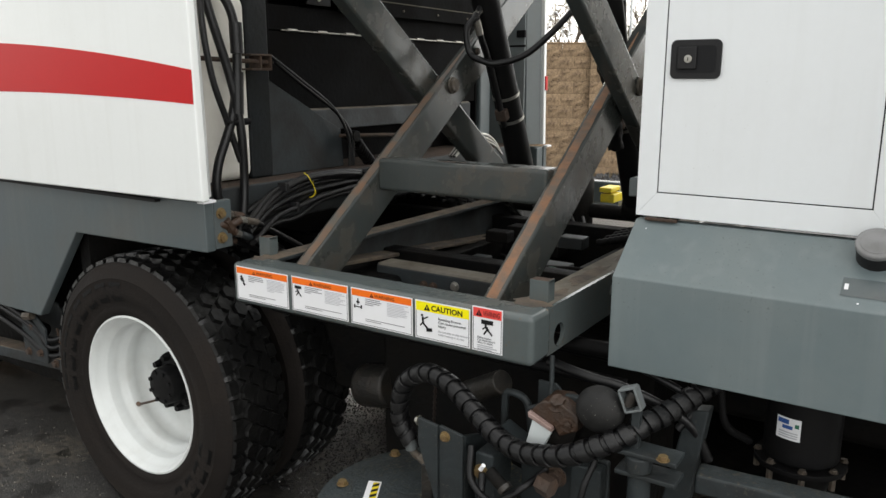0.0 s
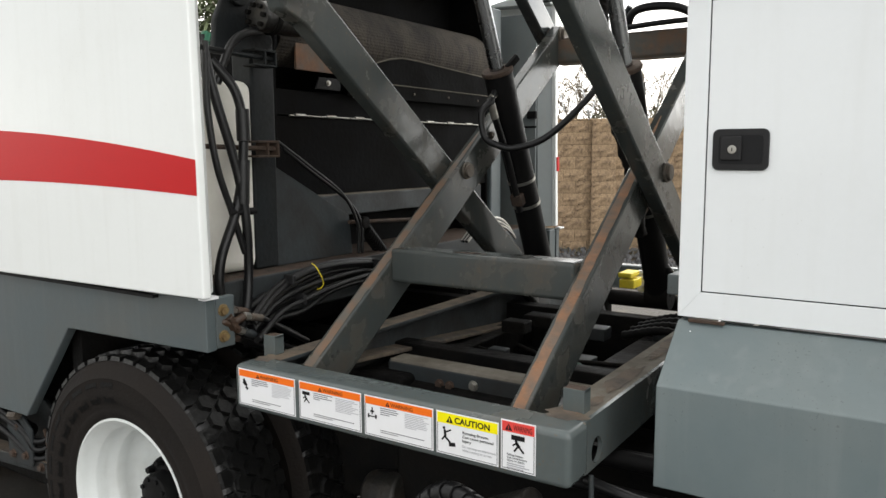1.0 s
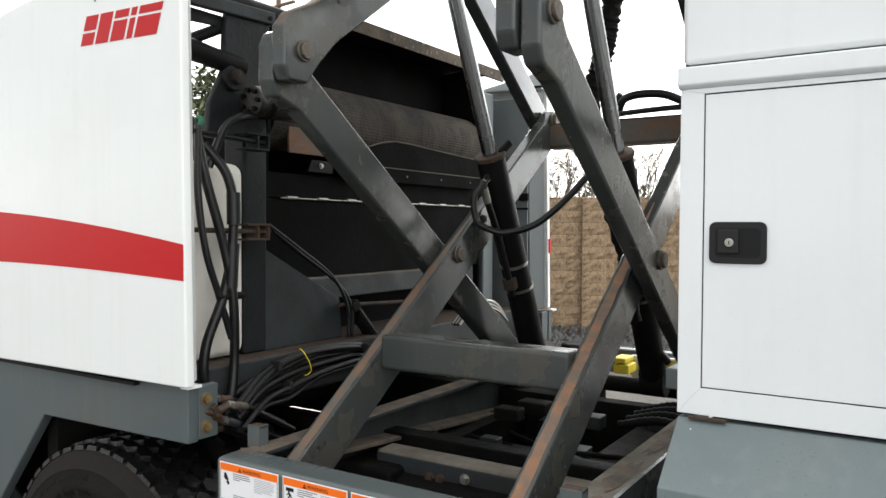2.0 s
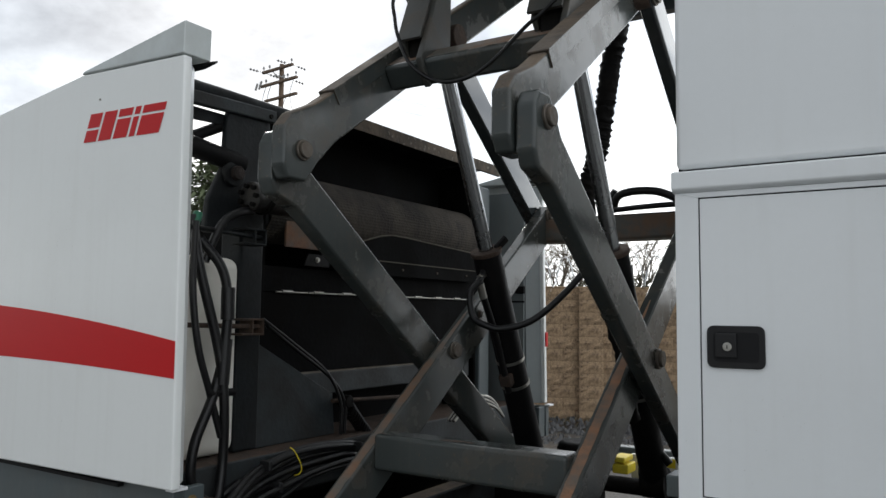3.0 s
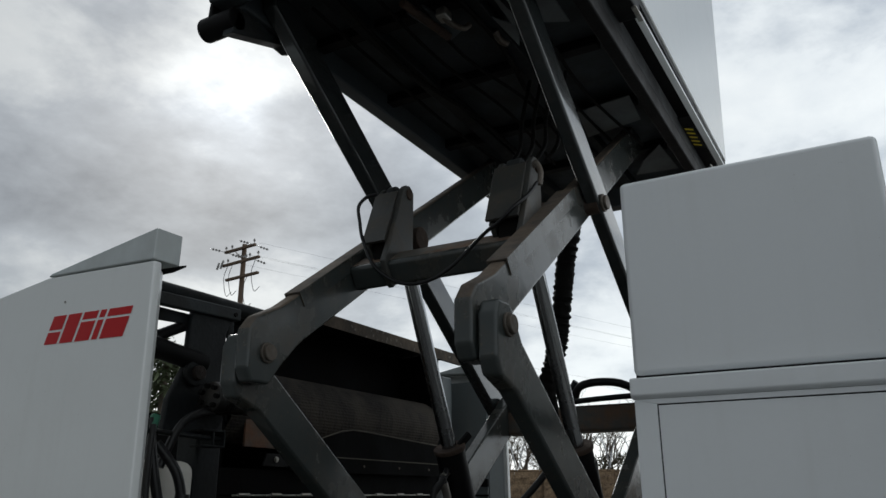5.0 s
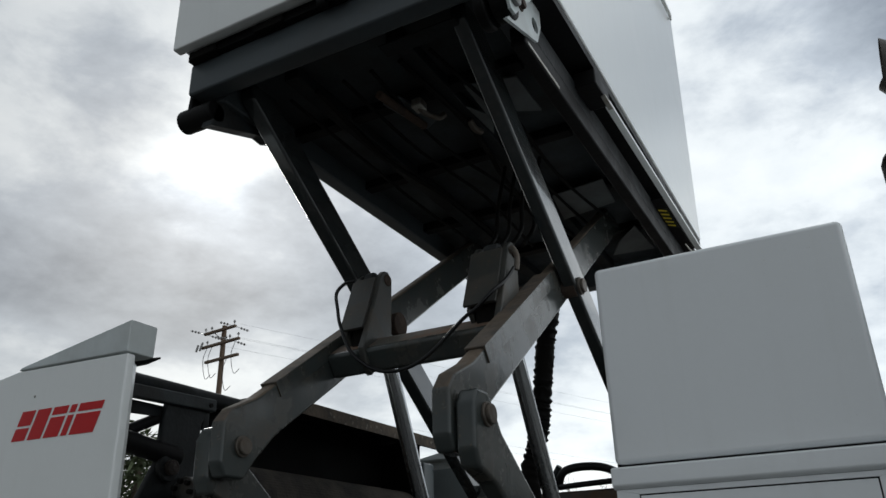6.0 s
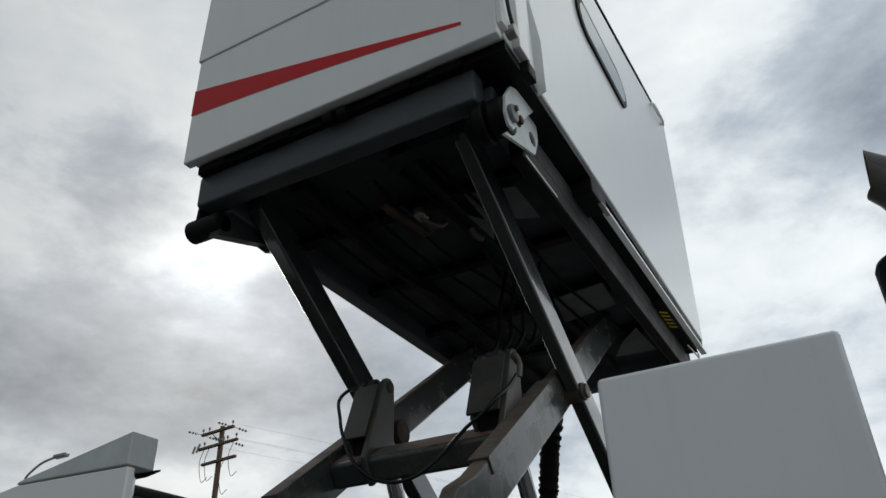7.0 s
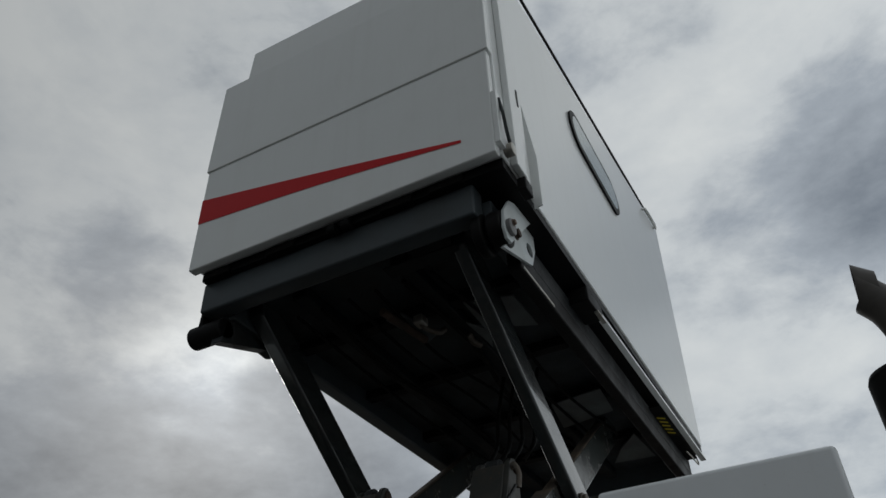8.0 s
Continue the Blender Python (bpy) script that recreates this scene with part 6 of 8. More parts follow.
def build_label(x0, x1, z0, z1, word, header, kind, rng, share=0.21):
    y = BY0 - 0.0006
    lab = part("warning_label", box(x0, x1, y - 0.0006, y, z0, z1, 0), PAPER, base, "white vinyl label with %s header" % {ORANGE: "an orange WARNING", YELLOW_V: "a yellow CAUTION", REDV: "a red WARNING"}[header])
    y -= 0.001
    zh = z1 - (z1 - z0) * share
    part("header", box(x0 + 0.003, x1 - 0.003, y - 0.0004, y, zh, z1 - 0.003, 0), header, lab)
    # black rule round the lower field
    b = bmesh.new()
    t = 0.0012
    for a0, a1, c0, c1 in ((x0 + 0.003, x0 + 0.003 + t, z0 + 0.003, zh), (x1 - 0.003 - t, x1 - 0.003, z0 + 0.003, zh), (x0 + 0.003, x1 - 0.003, z0 + 0.003, z0 + 0.003 + t)):
        b = box(a0, a1, y - 0.0004, y, c0, c1, 0, b)
    part("rule", b, INK, lab)
    w, h = x1 - x0, zh - z0
    size = (z1 - zh) * (0.62 if w > 0.18 else 0.72)
    wide = 1.05 if w > 0.12 else 0.5
    tw = size * 0.62 * len(word) * wide
    tx = x0 + w * 0.5 - tw * 0.5 + size * (0.62 if w > 0.12 else 0.5)
    b = lettering(word, size, (tx, y - 0.0004, zh + (z1 - zh) * 0.17), wide=wide, bold=0.0006 if word == "CAUTION" else 0.0)
    # hazard triangle before the word
    c = (tx - size * 1.12, zh + (z1 - zh) * 0.12)
    k = size * 0.95
    b = prism([c, (c[0] + k, c[1]), (c[0] + k / 2, c[1] + k * 0.86)], "y", y - 0.0009, y - 0.0004, 0, b)
    part("wording", b, INK, lab)
    part("hazard_dot", box(c[0] + k * 0.46, c[0] + k * 0.54, y - 0.0012, y - 0.0009, c[1] + k * 0.12, c[1] + k * 0.6, 0), header, lab)
    if kind == "fall":
        part("pictogram", figure_mark(kind, x0 + w * 0.2, z0 + h * 0.56, h * 0.52, y - 0.0004, rng), INK, lab)
        b = None
        for i, line in enumerate(("Rotating Broom.", "Can cause personal", "injury")):
            b = merge(b, lettering(line, 0.0095, (x0 + w * 0.43, y - 0.0004, zh - 0.017 - 0.0098 * i), wide=1.12))
        part("wording", b, INK, lab)
        b = None
        for i, line in enumerate(("Do not step on side broom", "while rotating or at rest.")):
            b = merge(b, lettering(line, 0.0082, (x0 + w * 0.43, y - 0.0004, zh - 0.050 - 0.0088 * i), wide=0.98))
        part("wording", b, INK_GREY, lab)
    elif header is REDV:
        part("pictogram", figure_mark(kind, x0 + w * 0.5, z0 + h * 0.70, h * 0.42, y - 0.0004, rng), INK, lab)
        b = None
        for i, line in enumerate(("Falling hopper.", "Can cause severe", "injury or death.")):
            b = merge(b, lettering(line, 0.0072, (x0 + w * 0.18, y - 0.0004, z0 + h * 0.385 - 0.0066 * i), wide=1.0))
        part("wording", b, INK_DIM, lab)
        b = rows_of_print(x0 + w * 0.18, x1 - w * 0.12, z0 + h * 0.19, 3, 0.0026, 0.0022, y, rng)
        part("fine_print", b, INK_GREY, lab)
    else:
        part("pictogram", figure_mark(kind, x0 + w * 0.12, z0 + h * 0.73, h * 0.36, y - 0.0004, rng), INK, lab)
        b = rows_of_print(x0 + w * 0.24, x0 + w * 0.56, zh - 0.004, 4, 0.0020, 0.0032, y, rng)
        b = rows_of_print(x0 + w * 0.24, x1 - w * 0.05, z0 + h * 0.25, 2, 0.0017, 0.0032, y, rng, b)
        part("fine_print", b, INK_DIM, lab)
        b = rows_of_print(x0 + w * 0.6, x1 - w * 0.04, zh - 0.005, 9, 0.0016, 0.0027, y, rng)
        part("fine_print", b, INK_GREY, lab)


YELLOW_V = material("yellow_label_vinyl", (0.90, 0.78, 0.0), 0.4, spread=0.02)
label_rng = random.Random(12)
LZ0, LZ1 = 0.951, 1.055
build_label(-1.798, -1.578, LZ0 - 0.002, LZ1 - 0.001, "WARNING", ORANGE, "gear", label_rng)
build_label(-1.563, -1.348, LZ0, LZ1, "WARNING", ORANGE, "crush", label_rng)
build_label(-1.337, -1.127, LZ0, LZ1, "WARNING", ORANGE, "balance", label_rng)
build_label(-1.118, -0.949, LZ0, LZ1, "CAUTION", YELLOW_V, "fall", label_rng, 0.27)
build_label(-0.943, -0.856, LZ0, LZ1 + 0.012, "WARNING", REDV, "crush", label_rng, 0.23)


# ---- scissor lift ----
YN, YM, YF = 1.732, 2.570, 3.408            # near knuckles, middle pivots, far knuckles
Z0, Z1, Z2, Z3, Z4 = 0.999, 1.592, 2.185, 2.780, 3.372
INNER = ((-1.712, -1.660), (-1.012, -0.960))
OUTER = ((-1.778, -1.718), (-0.955, -0.903))
ARM_H = 0.128
lift = thing("scissor_lift", (-1.35, YM, 0.95), "grey steel scissor lift raised to full height", "scissor lift")


def arm_mesh(y0, z0, y1, z1, x0, x1, shift=0.0, h=ARM_H, knuckle=0, ext=0.07, cut=0.30):
    """A box-section arm in the plane across the truck, its middle line shifted off its pins. Ends are blunt octagons; a knuckle
    (+1 rising arm, -1 falling arm) ends upright beyond its pin."""
    d = Vector((y1 - y0, z1 - z0))
    n = d.length
    d.normalize()
    u = Vector((-d.y, d.x))
    k = h * 0.30
    hi, lo = shift + h / 2, shift - h / 2
    far = [(n + ext - k, lo), (n + ext, lo + k), (n + ext, hi - k), (n + ext - k, hi)]
    c = h * cut
    near = [(-ext + c, hi), (-ext, hi - c), (-ext, lo + c), (-ext + c, lo)]

    def put(p):
        return (y0 + d.x * p[0] + u.x * p[1], z0 + d.y * p[0] + u.y * p[1])
    if not knuckle:
        poly = [put(p) for p in near[2:] + far + near[:2]]
    else:
        if knuckle < 0:      # falling arm
            poly = [(y0 - 0.062, z0 - 0.085), (y0 - 0.042, z0 - 0.125)] + [put((0.13, lo))] + [put(p) for p in far] + [put((0.09, hi))] + [(y0 + 0.055, z0 + 0.02), (y0 + 0.02, z0 + 0.060), (y0 - 0.042, z0 + 0.058), (y0 - 0.062, z0 + 0.02)]
        else:                # rising arm
            poly = [(y0 - 0.076, z0 - 0.05), (y0 - 0.056, z0 - 0.088), (y0 + 0.02, z0 - 0.088), (y0 + 0.065, z0 - 0.03)] + [put((0.14, lo))] + [put(p) for p in far] + [put((0.13, hi)), (y0 - 0.04, z0 + 0.105), (y0 - 0.076, z0 + 0.06)]
    return prism(poly, "x", x0, x1, 0.010, seg=3)


def build_scissor():
    for i in range(2):
        (a0, a1), (b0, b1) = INNER[i], OUTER[i]
        side = 1 if i else -1
        arm = part("lower_inner_arm", arm_mesh(YN, Z0, YF, Z2, a0, a1, shift=-0.030, h=0.140, cut=0.06), GREY_LIFT, lift, "grey box-section arm with rust worn along its upper face")
        run = Vector((YF - YN, Z2 - Z0)).normalized()
        side_step = Vector((-run.y, run.x)) * 0.0402
        rng = random.Random(40 + i)
        strip, left, right = bmesh.new(), [], []
        for k in range(46):
            p = Vector((YN, Z0)) + run * (-0.04 + 1.34 * k / 45) + side_step
            taper = 1.0 if k < 30 else 1.0 - (k - 30) / 17
            wl, wr = rng.uniform(0.82, 1.05) * taper, rng.uniform(0.82, 1.05) * taper
            c = (a0 + a1) / 2
            left.append(strip.verts.new((c - 0.0165 * wl, p.x, p.y)))
            right.append(strip.verts.new((c + 0.0165 * wr, p.x, p.y)))
        for k in range(45):
            strip.faces.new((left[k], right[k], right[k + 1], left[k + 1]))
        part("rust_strip", strip, ARM_RUSTY if i else ARM_WORN, arm, "strip of rust worn through the paint")
        if i == 0:
            pin_head(arm, (a1, YM, Z1), (1, 0, 0), 0.026)
            pin_head(arm, (a1, YM + 0.19, Z1 + 0.135), (1, 0, 0), 0.012)
            for yy, zz in ((1.795, 1.05), (1.82, 1.059)):
                part("drilled_hole", rod((a1 - 0.002, yy, zz), (a1 + 0.0006, yy, zz), 0.0055, seg=14), INK, arm)
        pin_head(arm, (a1, YF, Z2), (1, 0, 0), 0.034)
        arm = part("lower_outer_arm", arm_mesh(YN, Z2, YF, Z0, b0, b1, shift=-0.036, knuckle=-1), GREY_LIFT, lift, "grey box-section scissor arm")
        if i == 1:
            pin_head(arm, (b1, YM, Z1), (1, 0, 0), 0.026)
            pin_head(arm, (b1, YN, Z2), (1, 0, 0), 0.024)
        arm = part("upper_inner_arm", arm_mesh(YN, Z2, YF, Z4, a0, a1, shift=0.025, h=0.135, knuckle=1), GREY_LIFT, lift, "grey box-section scissor arm with a brown dusty top", mat2=LIPM, pick=lambda n: n.z > 0.45 and n.y < 0.2)
        if i == 0:
            pin_head(arm, (a1, YN, Z2), (1, 0, 0), 0.024)
        arm = part("upper_outer_arm", arm_mesh(YN + 0.04, Z4, YF, Z2, b0, b1, shift=0.022, h=0.116), GREY_LIFT_SHADED, lift, "glossy grey box-section scissor arm darkened for shade")
        if i == 1:
            pin_head(arm, (b1, YM, Z3), (1, 0, 0), 0.026)
        # folded saddle plate welded over the upper inner arm
        d = Vector((0, YF - YN, Z4 - Z2)).normalized()
        u = Vector((0, -d.z, d.y))
        p0, p1 = Vector(((a0 + a1) / 2, YN, Z2)) + d * 0.22, Vector(((a0 + a1) / 2, YN, Z2)) + d * 0.92
        b = beam(p0 + u * 0.0965, p1 + u * 0.0965, 0.064, 0.007, bev=0.002)
        for sx in (-1, 1):
            b = beam(p0 + u * 0.072 + Vector((sx * 0.0285, 0, 0)), p1 + u * 0.072 + Vector((sx * 0.0285, 0, 0)), 0.005, 0.046, bev=0.001, bm=b)
        part("saddle_plate", b, GREY_LIFT, lift, "folded grey saddle plate with a rusty dusty top", mat2=LIPM, pick=lambda n: n.z > 0.4 or (n.y < -0.5 and n.z < 0))
        # bearing bosses in the knuckle gaps
        for yy, zz in ((YN, Z2), (YF, Z2), (YM, Z1), (YM, Z3)):
            part("boss", rod((min(a0, b0) + 0.01, yy, zz), (max(a1, b1) - 0.01, yy, zz), 0.036, seg=24), RUST_DARK, lift)
    xa, xb = INNER[0][1] - 0.004, INNER[1][0] + 0.004
    # cross beams between the inner arms
    d = Vector((0, YF - YN, Z2 - Z0)).normalized()
    part("cross_beam", box(xa, xb, 2.092, 2.192, 1.234, 1.347, 0.014, seg=3), GREY_LIFT, lift, "grey cross beam with a rust stain")
    rng = random.Random(21)
    u = Vector((0, -d.z, d.y))
    for cx, rx, ry in ((-1.385, 0.05, 0.022), (-1.33, 0.02, 0.012)):
        b = bmesh.new()
        c = Vector((cx, 2.125, 1.3474))
        b.faces.new([b.verts.new(c + Vector((rx * math.cos(a) * rng.uniform(0.5, 1.1), 0, 0)) + Vector((0, 1, 0)) * (ry * math.sin(a) * rng.uniform(0.5, 1.1))) for a in [2 * math.pi * k / 16 for k in range(16)]])
        part("rust_stain", b, RUST_DARK, lift)
    d2 = Vector((0, YF - YN, Z4 - Z2)).normalized()
    part("cross_beam", beam((xa, 2.172, 2.527), (xb, 2.172, 2.527), 0.112, 0.088, side=(0, d2.y, d2.z), bev=0.016, seg=3), GREY_LIFT, lift, "grey upper cross beam with a rusty top", mat2=ARM_WORN, pick=lambda n: n.z > 0.75 and n.y < -0.3)
    part("cross_beam", beam((INNER[0][0] + 0.02, YF + 0.02, Z2 - 0.07), (INNER[1][1] + 0.25, YF + 0.02, Z2 - 0.07), 0.11, 0.115, side=(0, 1, 0), bev=0.016, seg=3), ARM_WORN, lift, "far cross beam under brown dust with a rusty top", mat2=RUST_DARK, pick=lambda n: n.z > 0.7)
    part("foot_shaft", rod((OUTER[0][0], YF, Z0), (OUTER[1][1], YF, Z0), 0.035, seg=20), GRIME_SHADE, lift)
    # latch lugs on the upper cross beam: a cheek on either side, a cover plate, a knuckle and a pin
    for xa, xb in ((-1.602, -1.530), (-1.133, -1.041)):
        outline = [(2.145, 2.452), (2.112, 2.485), (2.088, 2.535), (2.116, 2.60), (2.166, 2.735), (2.196, 2.825), (2.215, 2.845), (2.24, 2.849), (2.260, 2.835), (2.266, 2.81), (2.264, 2.62), (2.245, 2.58), (2.20, 2.50)]
        lug = part("latch_lug", prism(outline, "x", xb + 0.008, xb + 0.030, 0.004), GREY_DUSTY, lift, "grey latch lug cheek tapering to a round eye")
        part("far_cheek", prism([(2.16, 2.56), (2.122, 2.60)] + outline[4:], "x", xa - 0.004, xa + 0.014, 0.004), GREY_DUSTY, lug)
        part("lug_plate", prism([(2.106, 2.612), (2.186, 2.818), (2.196, 2.814), (2.116, 2.608)], "x", xa - 0.008, xb + 0.012, 0.001), GREY_DUSTY, lug, "grey cover plate")
        part("lug_pin", rod((xa - 0.01, 2.235, 2.815), (xb + 0.036, 2.235, 2.815), 0.021, seg=20, bev=0.003), RUST_DARK, lug)
        part("pin_knuckle", rod((xa + 0.03, 2.225, 2.82), (xb - 0.012, 2.225, 2.82), 0.031, seg=20, bev=0.004), GREY_DIRTY_SHADED, lug)
        part("latch_block", box(xa + 0.02, xb - 0.004, 2.14, 2.23, 2.545, 2.70, 0.006), GRIME_SHADE, lug)
        part("latch_roller", rod((xb - 0.02, 2.36, 2.69), (xb + 0.012, 2.36, 2.69), 0.045, seg=24, bev=0.005), RUST_DARK, lug)
    part("hose_eye", hose([(-1.02, 2.21, 2.80), (-1.00, 2.20, 2.815), (-0.985, 2.20, 2.78), (-0.99, 2.20, 2.735)], 0.009, seg=8), PINM, lift, "dull hose elbow")
    hang = hose([(-1.545, 2.10, 2.778), (-1.58, 2.09, 2.772), (-1.607, 2.08, 2.738), (-1.600, 2.08, 2.68), (-1.588, 2.08, 2.622), (-1.547, 2.08, 2.53), (-1.49, 2.08, 2.475), (-1.434, 2.08, 2.444), (-1.38, 2.08, 2.434), (-1.33, 2.08, 2.437),
                 (-1.28, 2.08, 2.452), (-1.229, 2.08, 2.482), (-1.18, 2.09, 2.528), (-1.131, 2.09, 2.566), (-1.085, 2.09, 2.592), (-1.055, 2.09, 2.615), (-1.03, 2.10, 2.642), (-1.012, 2.13, 2.672), (-1.005, 2.16, 2.70), (-0.995, 2.19, 2.74)], 0.0062, seg=8, steps=5)
    tagged(part("latch_hose", hang, HOSE), "thin black hose slung between the latch lugs", "hose")


build_scissor()


# ---- lift cylinders ----
def build_cylinder(x, top, bottom, split, barrel=0.055, rod_r=0.028, lugged=False, group="lift cylinders"):
    top, bottom = Vector((x, *top)), Vector((x, *bottom))
    d = (top - bottom).normalized()
    n = (top - bottom).length
    cyl = thing("hydraulic_cylinder", bottom, "black hydraulic lift cylinder with extended chrome rod", "hydraulic cylinder", group)
    c = bottom + d * n * split
    part("barrel", rod(bottom, c, barrel, seg=32, bev=0.006), BLACK, cyl)
    part("rod", rod(c, top, rod_r, seg=28), CHROME, cyl, "greasy chrome piston rod")
    part("gland", rod(c - d * 0.010, c + d * 0.008, barrel * 1.10, seg=32, bev=0.004), RUST_DARK, cyl, "rust-stained gland ring")
    if lugged:
        part("gland_lug", beam(c + Vector((0.03, 0.02, 0.01)), c + Vector((0.062, 0.045, 0.055)), 0.018, 0.028, bev=0.004), BLACK, cyl)
    part("foot", rod(bottom - Vector((0.05, 0, 0)), bottom + Vector((0.05, 0, 0)), barrel * 1.15, seg=24, bev=0.004), GRIME_SHADE, cyl)
    part("rod_eye", rod(top - Vector((0.04, 0, 0)), top + Vector((0.04, 0, 0)), 0.042, seg=24, bev=0.004), GRIME_SHADE, cyl)
    for f in (0.22, 0.28):
        part("band", rod(bottom + d * n * f, bottom + d * (n * f + 0.012), barrel + 0.003, seg=32), STEEL, cyl, "steel hose band")
    side = Vector((0, -d.z, d.y))
    if side.y > 0:
        side = -side
    # feed pipe along the barrel, with its elbow fitting
    p = c - d * 0.07
    o = side * (barrel + 0.018)
    part("elbow", rod(p + side * barrel * 0.8, p + side * (barrel + 0.035), 0.013, seg=6, bev=0.002), STEEL, cyl, "zinc elbow fitting")
    part("feed_hose", hose([p + o * 1.3, p + o * 1.25 - d * 0.08, bottom + d * n * 0.36 + o * 0.95, bottom + d * n * 0.22 + o * 0.9], 0.0135, seg=10), HOSE, cyl)
    part("ferrule", rod(p + o * 1.3 - d * 0.02, p + o * 1.27 - d * 0.08, 0.015, seg=12), STEEL, cyl)
    part("band_block", beam(bottom + d * n * 0.25 + o * 0.4, bottom + d * n * 0.25 + o * 1.1, 0.05, 0.05, bev=0.006), RUST_DARK, cyl)
    part("tag", beam(p + Vector((0.048, 0, 0)) - d * 0.01, p + Vector((0.048, -0.02, 0)), 0.002, 0.012, bev=0), PAPER, cyl)
    return c, d, side


cA, dA, sA = build_cylinder(-1.58, (2.295, 2.72), (3.09, 1.09), 0.535, lugged=True)
cB, dB, sB = build_cylinder(-1.125, (2.375, 2.72), (3.26, 1.06), 0.54)
loop = [cA + sA * 0.05 - dA * 0.06, cA + sA * 0.10 - dA * 0.08, Vector((-1.600, 2.58, 1.80)), Vector((-1.585, 2.58, 1.715)), Vector((-1.530, 2.58, 1.685)), Vector((-1.470, 2.60, 1.675)),
        Vector((-1.36, 2.64, 1.715)), Vector((-1.24, 2.72, 1.85)), Vector((-1.16, 2.80, 2.00))]
tagged(part("crossover_hose", hose(loop, 0.0125, seg=10), HOSE), "black hydraulic hose looped between the two cylinders", "hose")


def build_sleeve():
    """Cloth-wrapped bundle of hoses hanging on the far side of the lift."""
    rng = random.Random(6)
    pts = [(-1.09, 2.84, 2.97), (-1.108, 2.80, 2.77), (-1.137, 2.80, 2.64), (-1.16, 2.80, 2.48), (-1.178, 2.80, 2.37), (-1.20, 2.79, 2.27), (-1.225, 2.78, 2.17), (-1.19, 2.76, 1.95), (-1.10, 2.8, 1.6), (-1.10, 2.9, 1.35)]
    b = hose(pts, 0.035, seg=16, steps=18, radius=lambda i, n: 0.033 + 0.0025 * math.sin(i * 1.3) + 0.0055 * rng.random() - 0.016 * max(0.0, i / n - 0.5))
    for v in b.verts:
        v.co += Vector([rng.uniform(-0.003, 0.003) for _ in range(3)])
    tagged(part("hose_sleeve", b, GRIME_SHADE), "wrinkled black cloth sleeve round hanging hoses", "hose sleeve")
    g = "hoses on the far beam"
    b = hose([(-1.35, 3.40, 2.19), (-1.30, 3.38, 2.26), (-1.15, 3.40, 2.265), (-1.0, 3.42, 2.20), (-0.85, 3.42, 2.18)], 0.018, seg=10)
    tagged(part("beam_hose", b, HOSE), "black hose arched over the far cross beam", "hose", g)
    b = hose([(-1.33, 3.37, 2.19), (-1.2, 3.36, 2.195), (-1.05, 3.38, 2.20), (-0.9, 3.4, 2.19)], 0.013, seg=8)
    tagged(part("beam_hose", b, HOSE), "black hose lying on the far cross beam", "hose", g)
    b = rod((-1.37, 3.40, 2.17), (-1.37, 3.40, 2.25), 0.022, seg=10, bev=0.003)
    b = rod((-1.37, 3.40, 2.23), (-1.33, 3.39, 2.28), 0.016, seg=8, bm=b)
    tagged(part("hose_fitting", b, GREY_DIRTY_SHADED), "grimy pipe fitting on the far cross beam", "pipe fitting")
    b = hose([(-1.14, 3.0, 1.92), (-1.15, 3.05, 1.75), (-1.20, 3.1, 1.6), (-1.22, 3.1, 1.45), (-1.16, 3.15, 1.3), (-1.05, 3.2, 1.15)], 0.016, seg=10)
    tagged(part("drop_hose", b, HOSE), "black hose dropping behind the scissor arm", "hose")


build_sleeve()


# ---- hopper ----
HX0, HX1 = -1.885, -0.678
hopper = thing("hopper", (-1.3, MID_Y, 3.32), "white debris hopper with red stripe raised high on a grey frame", "hopper")


def stadium(cy, cz, half_l, half_h, n=12):
    out = []
    for k in range(2 * n):
        a = -math.pi / 2 + math.pi * k / (n - 1) if k < n else math.pi / 2 + math.pi * (k - n) / (n - 1)
        sx = 1 if k < n else -1
        out.append((cy + sx * (half_l - half_h) + half_h * math.cos(a), cz + half_h * math.sin(a)))
    return out


